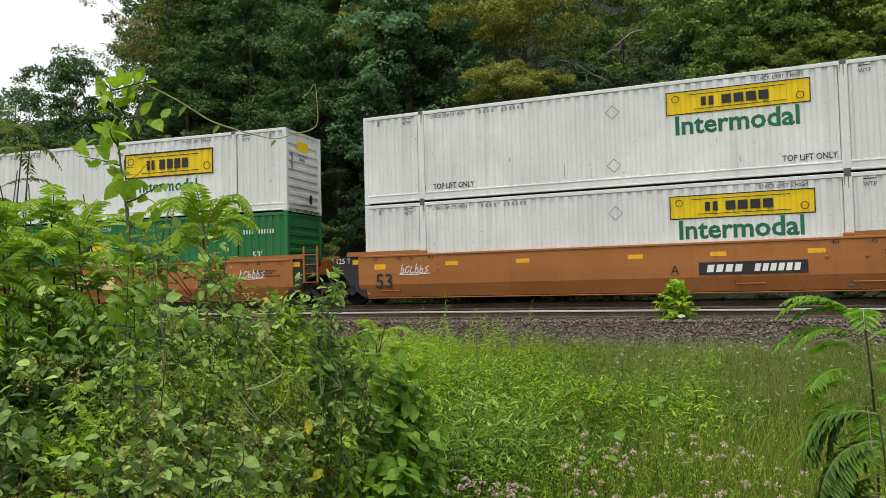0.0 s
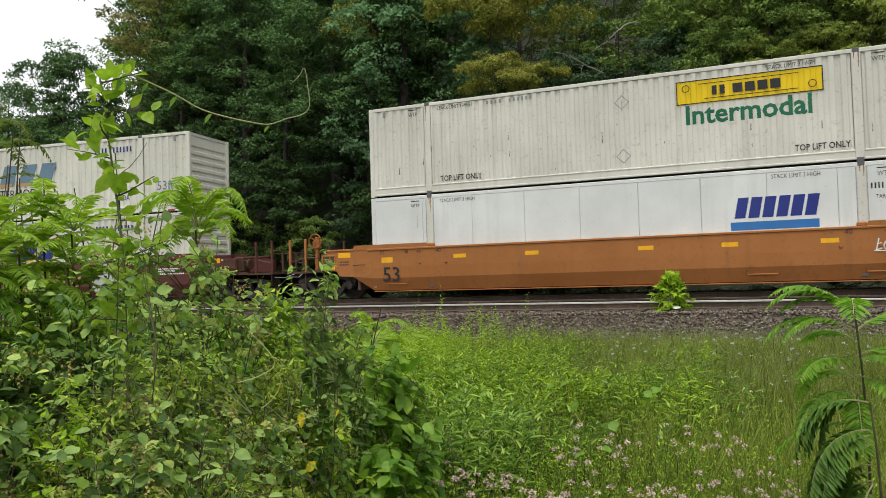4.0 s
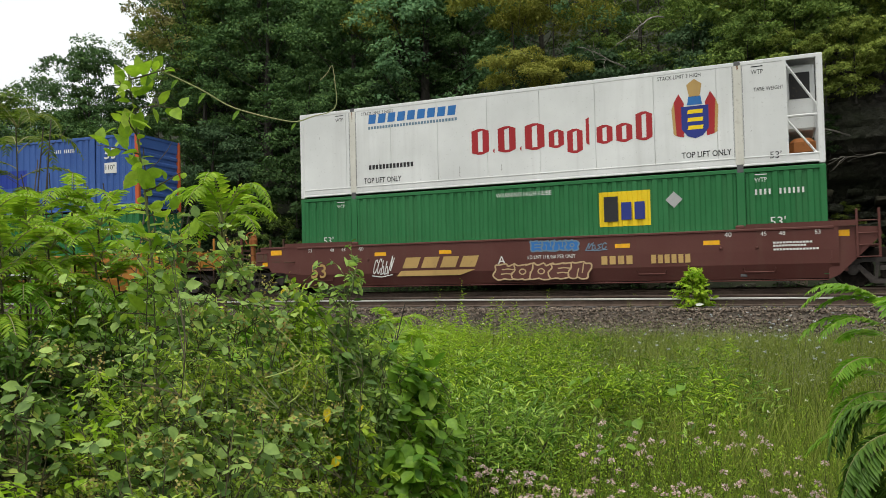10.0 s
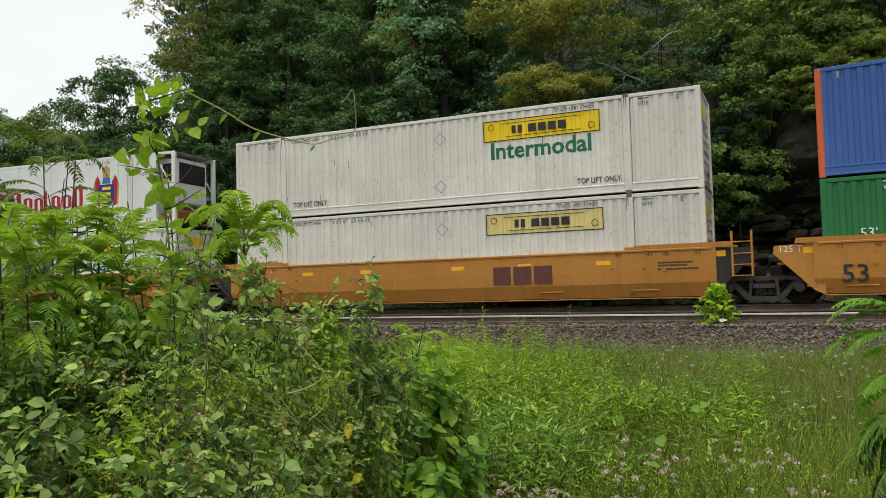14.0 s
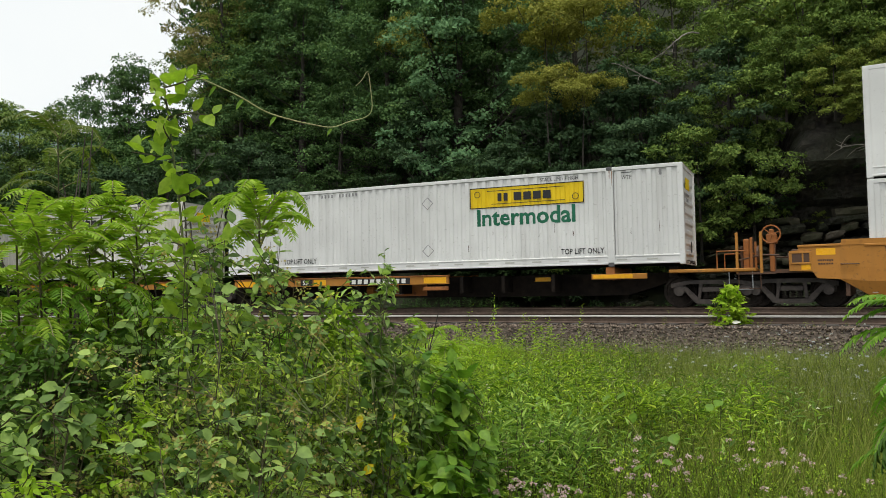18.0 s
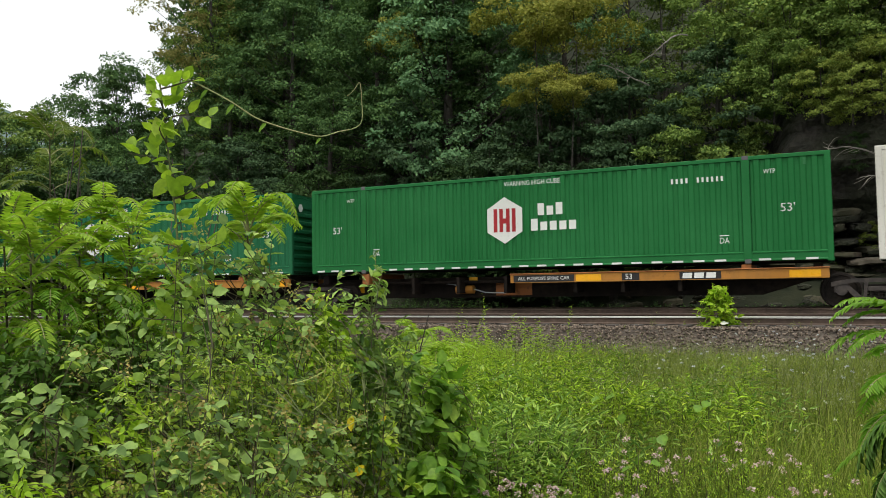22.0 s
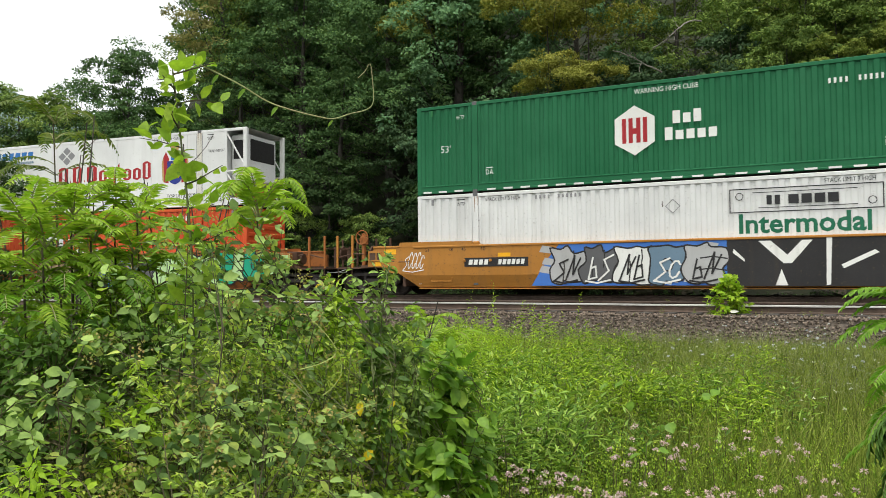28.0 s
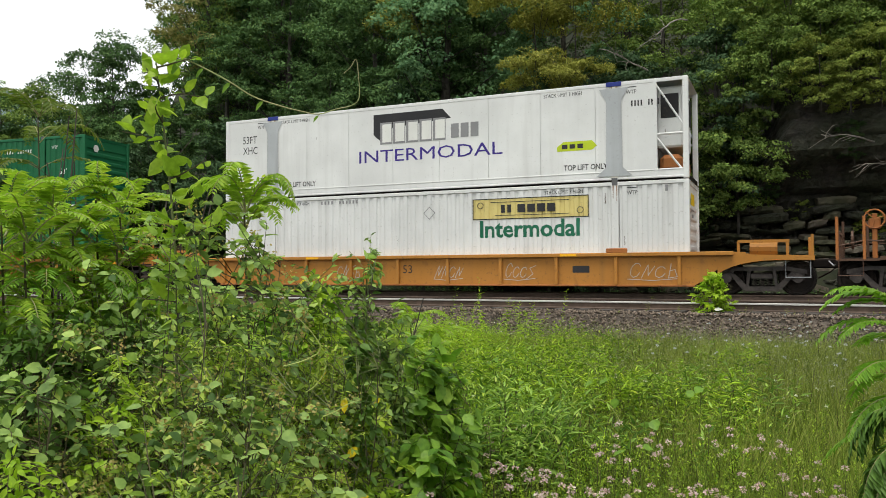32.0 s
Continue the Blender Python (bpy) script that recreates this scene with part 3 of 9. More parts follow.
def rail(inset, offset, worn=True):
    s = Shape()
    prof = []
    for k in range(-45, 46):
        x, y, a = along(k * 3.0, inset)
        c, d = math.cos(a), math.sin(a)
        q = [(x - (py + offset) * d, y + (py + offset) * c, pz) for py, pz in RAIL_YZ]
        prof.append(q)
    s.loft(prof)
    ob = part("rail", s, RAILSIDE, None)
    ob.data.materials.append(RAILTOP)
    for p in ob.data.polygons:
        z = [ob.data.vertices[i].co.z for i in p.vertices]
        p.material_index = 1 if worn and min(z) > -0.04 else 0
    return ob


def track(name, inset, label):
    """Two steel rails on timber ties."""
    t = thing(name, label, "track", kind="structure")
    for off in (-0.753, 0.753):
        # only the nearest head is bright; the train's shade on track_1 is coloured in
        rail(inset, off, off < 0 and inset > 1).parent = t
    me = None
    for k in range(-130, 90):
        s = Shape().box(-0.115, 0.115, -1.3, 1.3, -0.34, -0.165, 0.012)
        if me is None:
            ob = part("tie", s, TIE, t)
            me = ob.data
        else:
            ob = part("tie", me, TIE, t)
        ob.matrix_basis = on_track(k * 0.53 + 0.03 * random.uniform(-1, 1), inset)
    return t


track("track_1", 0.0, "steel rails on dark timber ties under the train")
track("track_2", NEAR_TRACK, "empty track with rusty rails and bright worn heads")


def stone_bed(shoulder):
    """Loose ballast stones on the shoulder and between the rails."""
    rng = np.random.default_rng(5)
    base = np.array([(1, 0, 0), (-1, 0, 0), (0, 1, 0), (0, -1, 0), (0, 0, 1), (0, 0, -1)], float)
    tris = np.array([(0, 2, 4), (2, 1, 4), (1, 3, 4), (3, 0, 4), (2, 0, 5), (1, 2, 5), (3, 1, 5), (0, 3, 5)])
    n = 62000 if shoulder else 5000
    s = rng.uniform(-52, 22, n)
    inset = rng.uniform(6.36, 8.9, n) if shoulder else rng.uniform(-1.5, 6.36, n)
    V = np.empty((n, 6, 3))
    for i in range(n):
        x, y, a = along(s[i], inset[i])
        z = ground_height(x, y)
        q = base * rng.uniform(0.009, 0.042, 3) + rng.normal(0, 0.010, (6, 3))
        t = Euler(rng.uniform(0, 6.28, 3)).to_matrix()
        V[i] = q @ np.array(t).T + (x, y, z + 0.012 + (0.03 if inset[i] > 6.25 else 0.0) * rng.random())
    F = (tris[None] + 6 * np.arange(n)[:, None, None]).reshape(-1, 3)
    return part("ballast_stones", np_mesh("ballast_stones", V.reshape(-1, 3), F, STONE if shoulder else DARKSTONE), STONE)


tagged(stone_bed(False), "oily crushed stone between the rails, coloured darker for shade", "gravel", kind="stuff")
tagged(stone_bed(True), "loose reddish grey crushed stone along the track", "gravel", kind="stuff")


def rock_block(rng, w, h, d):
    """One broken slab: a box with knocked-off corners and skewed faces."""
    s = Shape()
    n = max(3, int(w / 0.22) + 2)
    cut = [rng.uniform(0.02, 0.22) for _ in range(2)]
    rings = []
    for i in range(n):
        q = i / (n - 1)
        end = 1.0 - (cut[0] if i == 0 else cut[1] if i == n - 1 else 0.0) * 1.6
        x = (q - 0.5) * w + rng.uniform(-0.03, 0.03)
        f = [rng.uniform(-0.05, 0.05) for _ in range(4)]
        rings.append([(x, (-0.5 * d + 0.10 * d + f[0]) * end, -0.5 * h * end), (x + f[1], (-0.5 * d + f[1]) * end, (-0.26 * h + f[2] * 0.5) * end), (x + f[3], (-0.5 * d + 0.02 + f[2]) * end, (0.22 * h + f[3] * 0.5) * end),
                      (x, (-0.5 * d + 0.14 * d + f[3]) * end, 0.5 * h * end), (x, 0.5 * d, (0.5 * h + f[0] * 0.6) * end), (x, 0.5 * d, -0.5 * h * end)])
    s.loft(rings)
    return s


def face_line(x):
    return 29.5 - 0.0026 * (x + 10) ** 2 - 0.35 * noise.noise((x * 0.25, 0.3, 9))


def lean_out(x, z):
    """How far the face stands back (or leans out) at a height; the lean is shaped to keep the upper face dark."""
    rise = min(1.0, max(0.0, (x + 2.4) / 2.6))
    return 0.42 * max(0.0, z) - rise * 2.9 * max(0.0, min(1.0, (z - 2.6) / 2.2)) ** 1.4 + 2.0 * max(0.0, (z - 7.6) / 0.8) ** 1.5


def rock_face():
    """The cut in the hillside: broken slabs below, a smooth face that leans out above them, coloured dark for shade."""
    rng = random.Random(8)
    t = thing("rock_outcrop", "broken thin-bedded rock under a smooth overhanging face, darkened for shade", "rock")
    # the face behind the slabs and the leaning upper bulge
    s, rings = Shape(), []
    for x in np.arange(-7.0, 24.0, 0.22):
        d, prof = face_line(x) + 0.75, []
        rise = min(1.0, max(0.0, (x + 2.4) / 2.6))
        for z in np.arange(-1.2, 8.41, 0.2):
            lean = lean_out(x, z)
            strata = 0.14 * noise.noise((x * 0.15, z * 2.6, 3)) + 0.30 * noise.noise((x * 0.55, z * 0.7, 6)) + 0.14 * noise.noise((x * 2.3, z * 2.9, 1)) + 0.07 * noise.noise((x * 5.1, z * 6.3, 4)) + 0.26 * ((z * 1.15 + 0.35 * noise.noise((x * 0.3, z * 0.4, 8))) % 1.0) + 0.16 * ((x * 0.42 + 0.8 * noise.noise((x * 0.2, z * 0.9, 12))) % 1.0)
            prof.append((x, d + lean + strata, min(z, 0.2 + (2.2 + 6.2 * rise) * (z + 1.2) / 9.6) if rise < 1 else z))
        rings.append(prof + [(x, d + 9.0, prof[-1][2]), (x, d + 9.0, -1.2)])
    s.loft(rings)
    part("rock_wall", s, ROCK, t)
    # slabs, course by course, with gaps
    z = -0.7
    while z < 3.0:
        h0 = rng.choice((0.09, 0.13, 0.18, 0.28))
        x = -6.0 + max(0.0, z) * 0.8 + rng.uniform(0, 0.8)
        while x < 7.0:
            w = rng.choice((0.3, 0.45, 0.7, 1.0, 1.4)) * rng.uniform(0.8, 1.25)
            h = h0 * rng.uniform(0.7, 1.25)
            if rng.random() < 0.80 - 0.16 * max(0.0, z - 1.2):
                ob = part("slab", rock_block(rng, w, h, rng.uniform(0.7, 1.3)), PALEROCK if rng.random() < 0.12 and 0.4 < z < 2.8 else MIDROCK if rng.random() < 0.45 else ROCK, t)
                out = rng.uniform(-0.34, 0.22) + 0.38 * max(0.0, z) - 0.10 * max(0.0, 1.2 - z)
                ob.matrix_basis = pose(x + w / 2, face_line(x) + 0.75 + out, z + h * 0.5 + 0.06 * noise.noise((x * 0.4, z, 5)), rng.uniform(-16, 10), rng.uniform(-9, 8) - 1.5, rng.uniform(-28, 28))
            x += w * rng.uniform(0.9, 1.15) + (rng.uniform(0.1, 0.5) if rng.random() < 0.2 else 0.0)
        z += h0 * 0.96
    # fallen pieces at the foot
    for i in range(70):
        x = rng.uniform(-6.5, 9.0)
        w = rng.choice((0.2, 0.3, 0.45, 0.7))
        ob = part("slab", rock_block(rng, w, w * rng.uniform(0.25, 0.6), w * rng.uniform(0.6, 1.0)), MIDROCK if rng.random() < 0.3 else ROCK, t)
        k = rng.random()
        ob.matrix_basis = pose(x, face_line(x) - 0.15 - 0.9 * k, -0.55 + 0.8 * (1 - k), rng.uniform(-30, 10), rng.uniform(-14, 14), rng.uniform(-60, 60))
    return t


rock_face()

# ---------------------------------------------------------------- the train
LENGTH, HIGH = 16.154, 2.896
HL, POST = LENGTH / 2, 6.0
PITCH, DEPTH = 0.283, 0.036
FACE = -HALF_W


def corr_depth(x):
    """How far the corrugated side lies behind its outer folds at x."""
    u = x % PITCH
    return 0.0 if u < 0.115 else DEPTH * (u - 0.115) / 0.035 if u < 0.150 else DEPTH if u < 0.248 else DEPTH * (PITCH - u) / (PITCH - 0.248)


def corr_profile(x0, x1, phase=0.0):
    """Corners (x, inward depth) of the corrugated side between x0 and x1."""
    out = [(x0, None)]
    k = math.floor((x0 - phase) / PITCH)
    while k * PITCH + phase < x1:
        b = k * PITCH + phase
        out += [(b, 0.0), (b + 0.115, 0.0), (b + 0.150, DEPTH), (b + 0.248, DEPTH)]
        k += 1
    pts = [p for p in out[1:] if x0 < p[0] < x1]

    def d_at(x):
        u = (x - phase) % PITCH
        if u < 0.115:
            return 0.0
        if u < 0.150:
            return DEPTH * (u - 0.115) / 0.035
        if u < 0.248:
            return DEPTH
        return DEPTH * (PITCH - u) / (PITCH - 0.248)
    return [(x0, d_at(x0))] + pts + [(x1, d_at(x1))]


def corr_sheet(x0, x1, z0, z1, face, inward, proud=0.0, skin=0.0):
    """A corrugated upright sheet; inward: +1 for the side that faces -y, -1 for the other."""
    s = Shape()
    prof = corr_profile(x0, x1)
    v = []
    for x, d in prof:
        y = face + inward * (d - proud)
        v += [(x, y, z0), (x, y, z1)]
    n = len(prof)
    f = [(2 * i, 2 * i + 2, 2 * i + 3, 2 * i + 1) for i in range(n - 1)]
    return s.add(v, f)


def corner_casting(x, y, z):
    return Shape().box(x - 0.085, x + 0.085, y - 0.06, y + 0.06, z - 0.06, z + 0.06, 0.012)


def container_frame(c, paint, post_paint=None, castings=None, front_open=0.0, side_paint=None):
    """Rails, posts, castings, floor and roof that every container has."""
    pp = post_paint or paint
    side_mat = side_paint or paint
    for side in (-1, 1):
        y = side * HALF_W
        part("top_rail", Shape().box(-HL, HL, min(y, y - side * 0.07), max(y, y - side * 0.07), HIGH - 0.11, HIGH, 0.012), paint, c)
        part("bottom_rail", Shape().along_x([(y - side * 0.02, 0.055), (y, 0.065), (y, 0.10), (y - side * 0.010, 0.112), (y - side * 0.010, 0.265), (y + side * 0.002, 0.275), (y + side * 0.002, 0.30), (y - side * 0.02, 0.315), (y - side * 0.09, 0.315), (y - side * 0.09, 0.055)], -HL + 0.02, HL - 0.02), paint, c)
        for x in (-HL + 0.08, HL - 0.08):
            part("corner_post", Shape().box(x - 0.08, x + 0.08, min(y + side * 0.003, y - side * 0.14), max(y + side * 0.003, y - side * 0.14), 0.012, HIGH - 0.012, 0.02), pp, c)
        for x in (-POST, POST):
            part("side_post", Shape().box(x - 0.11, x + 0.11, min(y + side * 0.006, y - side * 0.05), max(y + side * 0.006, y - side * 0.05), 0.10, HIGH - 0.08, 0.015), side_mat, c)
            for z in (0.05, HIGH - 0.045):
                part("corner_casting", corner_casting(x, y - side * 0.05, z), CASTING, c)
    part("floor", Shape().box(-HL + 0.02, HL - 0.02, -HALF_W + 0.10, HALF_W - 0.10, 0.03, 0.14), UNDER, c)
    roof = Shape()
    prof = []
    for i in range(33):
        x = -HL + front_open * 0 + LENGTH * i / 32
        prof.append((x, 0.022 if i % 2 else 0.0))
    v = []
    for x, d in prof:
        v += [(x, -HALF_W + 0.05, HIGH - 0.02 - d * 0.5), (x, HALF_W - 0.05, HIGH - 0.02 - d * 0.5)]
    roof.add(v, [(2 * i, 2 * i + 1, 2 * i + 3, 2 * i + 2) for i in range(len(prof) - 1)])
    part("roof", roof, paint, c)


def end_ribs(c, paint, x, sign, slats=True):
    """An end wall with pressed horizontal ribs between the corner posts."""
    s = Shape()
    ys = (-HALF_W + 0.14, HALF_W - 0.14)
    z, out = 0.12, x - sign * 0.05
    rows = []
    while z < HIGH - 0.5:
        rows += [(z, 0.0), (z + 0.05, 0.045), (z + 0.15, 0.045), (z + 0.20, 0.0)]
        z += 0.30
    rows += [(z, 0.0), (HIGH - 0.1, 0.0)]
    v = []
    for q, d in rows:
        v += [(out - sign * d, ys[0], q), (out - sign * d, ys[1], q)]
    s.add(v, [(2 * i, 2 * i + 1, 2 * i + 3, 2 * i + 2) for i in range(len(rows) - 1)])
    part("end_wall", s, paint, c)
    for z0, z1 in ((HIGH - 0.12, HIGH - 0.02), (0.02, 0.13)):
        part("end_beam", Shape().box(min(out, out + sign * 0.03), max(out, out + sign * 0.03), ys[0], ys[1], z0, z1), paint, c)


def dry_container(label, paint, post_paint=None, castings=None, group="stacked containers", front_paint=None):
    """A corrugated 53-foot box; its floor is at z = 0 and its length lies along x."""
    c = thing("shipping_container", label, "container", group)
    container_frame(c, paint, post_paint, castings)
    for a, b in ((-HL + 0.16, -POST - 0.124), (-POST + 0.124, POST - 0.124), (POST + 0.124, HL - 0.16)):
        part("side_panel", corr_sheet(a, b, 0.29, HIGH - 0.115, -HALF_W + 0.012, 1), paint, c)
    part("side_panel", corr_sheet(-HL + 0.15, HL - 0.15, 0.14, HIGH - 0.10, HALF_W - 0.012, -1), paint, c)
    end_ribs(c, front_paint or paint, HL, 1)
    end_ribs(c, front_paint or paint, -HL, -1)
    for x in (-HL + 0.55, HL - 0.62):
        part("lashing_slot", Shape().box(x - 0.035, x + 0.035, FACE - 0.001, FACE + 0.03, HIGH - 0.32, HIGH - 0.14), GREYINK if paint not in (EMPGREEN, HUBGREEN, TEALGREEN) else EMPGREEN, c)
    return c


def reefer_container(label, group="stacked containers", posts=None):
    """A smooth insulated box with a cooling unit in an open frame at its front end."""
    c = thing("refrigerated_container", label, "container", group)
    container_frame(c, REEFER, side_paint=CREAM)
    for x in (-POST, POST):
        for e in (-1, 1):
            part("post_seam", Shape().box(x + e * 0.125 - 0.007, x + e * 0.125 + 0.007, FACE - 0.003, FACE + 0.02, 0.32, HIGH - 0.12), GREYINK, c)
    cut = HL - 0.95
    s = Shape()
    for i in range(9):
        a, b = -HL + 0.15 + (cut + HL - 0.15) * i / 9, -HL + 0.15 + (cut + HL - 0.15) * (i + 1) / 9
        part("side_panel", Shape().box(a + 0.004, b - 0.004, FACE + 0.008, FACE + 0.05, 0.14, HIGH - 0.10, 0.004), REEFER, c)
    part("side_panel", Shape().box(-HL + 0.15, cut, HALF_W - 0.05, HALF_W - 0.008, 0.14, HIGH - 0.10), REEFER, c)
    part("bulkhead", Shape().box(cut - 0.08, cut, -HALF_W + 0.05, HALF_W - 0.05, 0.14, HIGH - 0.05), REEFER, c)
    part("end_wall", Shape().box(-HL + 0.03, -HL + 0.09, -HALF_W + 0.14, HALF_W - 0.14, 0.1, HIGH - 0.1), REEFER, c)
    unit = part("cooling_unit", Shape().box(cut + 0.02, HL - 0.18, -0.95, 0.95, 0.95, HIGH - 0.18, 0.06), REEFER, c)
    part("grille", Shape().box(HL - 0.19, HL - 0.15, -0.8, 0.8, 1.75, 2.55, 0.02), BLACKPAINT, unit)
    part("grille", Shape().box(cut + 0.15, HL - 0.3, -0.965, -0.945, 1.8, 2.5, 0.01), BLACKPAINT, unit)
    part("fuel_tank", Shape().box(cut + 0.1, HL - 0.2, -1.0, 1.0, 0.25, 0.75, 0.12), CARRUST, c)
    for y in (FACE + 0.05, -FACE - 0.05):
        part("frame_brace", Shape().tube([(cut + 0.02, y, HIGH - 0.1), (HL - 0.1, y, 1.45)], 0.03), REEFER, c)
        part("frame_brace", Shape().tube([(cut + 0.02, y, 1.3), (HL - 0.1, y, 1.3)], 0.035), REEFER, c)
        part("frame_brace", Shape().tube([(cut + 0.02, y, 1.28), (HL - 0.1, y, 0.15)], 0.03), REEFER, c)
        part("frame_post", Shape().box(cut - 0.01, cut + 0.09, y - 0.05, y + 0.03, 0.1, HIGH - 0.1), REEFER, c)
    return c


WHEELS = []          # (wheelset, unit index): they turn as the train rolls
WHEEL_R = 0.457
_truck = {}


def truck(car, x, unit, base=1.78):
    """A two-axle freight truck: cast side frames, bolster, springs and wheelsets."""
    if not _truck:
        s = Shape()
        for y0, y1 in ((-0.075, 0.075),):
            # top bar, V-shaped lower bars, columns and pedestals as separate lumps, so that the openings show through
            s.along_y([(-1.12, 0.56), (-0.62, 0.66), (0.62, 0.66), (1.12, 0.56), (1.12, 0.68), (0.62, 0.77), (-0.62, 0.77), (-1.12, 0.68)], y0, y1)
            s.along_y([(-0.84, 0.58), (-0.70, 0.58), (-0.36, 0.24), (-0.36, 0.13), (-0.48, 0.13)], y0, y1)
            s.along_y([(0.84, 0.58), (0.70, 0.58), (0.36, 0.24), (0.36, 0.13), (0.48, 0.13)], y0, y1)
            s.along_y([(-0.42, 0.11), (0.42, 0.11), (0.38, 0.23), (-0.38, 0.23)], y0 - 0.02, y1)
            s.along_y([(-0.40, 0.23), (-0.33, 0.23), (-0.27, 0.66), (-0.36, 0.66)], y0, y1)
            s.along_y([(0.40, 0.23), (0.33, 0.23), (0.27, 0.66), (0.36, 0.66)], y0, y1)
            s.box(-0.28, 0.28, y0 - 0.03, y1, 0.44, 0.56, 0.01)
        _truck["side_frame"] = s
        b = Shape().box(-0.28, 0.28, -1.02, 1.02, 0.44, 0.60, 0.03)
        _truck["bolster"] = b
        sp = Shape()
        for y in (-1.0, 1.0):
            for q in (-0.19, 0.0, 0.19):
                for k in range(4):
                    sp.add([(q + 0.075 * math.cos(a * 1.05), y + 0.06 * math.sin(a * 1.05), 0.26 + 0.045 * k + dz) for dz in (0, 0.028) for a in range(6)],
                           [(a, (a + 1) % 6, 6 + (a + 1) % 6, 6 + a) for a in range(6)])
        _truck["spring_nest"] = sp
        jb = Shape()
        jb.disc(0, -0.17, -0.03, WHEEL_R, 0.13, 12)
        jb.box(-0.17, 0.17, -0.06, 0.06, 0.40, 0.64, 0.02)
        _truck["journal_box"] = jb
        _truck["wheelset"] = Shape().disc(0, -1.0, 1.0, 0, 0.08, 12)
        w = Shape()
        ring = lambda r, y: [(r * math.cos(k * math.pi / 14), y, r * math.sin(k * math.pi / 14)) for k in range(28)]
        w.loft([ring(0.2, 0.0), ring(WHEEL_R + 0.028, 0.0), ring(WHEEL_R + 0.026, 0.032), ring(WHEEL_R, 0.04), ring(WHEEL_R - 0.006, 0.135), ring(WHEEL_R - 0.06, 0.135), ring(WHEEL_R - 0.075, 0.10), ring(0.15, 0.125), ring(0.13, 0.19), ring(0.085, 0.19)])
        _truck["wheel"] = w
        _truck["mesh"] = {}
    meshes = _truck["mesh"]

    def piece(name, mat, parent):
        if name not in meshes:
            ob = part(name, _truck[name], mat, parent)
            meshes[name] = ob.data
        else:
            ob = part(name, meshes[name], mat, parent)
        return ob
    t = piece("bolster", TRUCKMAT, car)
    t.name = "truck"
    t.location = (x, 0, 0)
    for y, turn in ((-1.005, 0), (1.005, 180)):
        piece("side_frame", CASTSTEEL, t).matrix_basis = pose(0, y, 0, 0, 0, turn)
        for q in (-base / 2, base / 2):
            piece("journal_box", CASTSTEEL, t).matrix_basis = pose(q, y, 0, 0, 0, turn)
    tagged(piece("spring_nest", TRUCKMAT, t), kind="stuff")
    for q in (-base / 2, base / 2):
        w = piece("wheelset", TRUCKMAT, car)
        w.location = (x + q, 0, WHEEL_R)
        for sg in (-1, 1):
            piece("wheel", TRUCKMAT, w).matrix_basis = pose(0, sg * 0.7175, 0, 0, 0, 0 if sg > 0 else 180)
        WHEELS.append((w, unit, x + q))
    return t


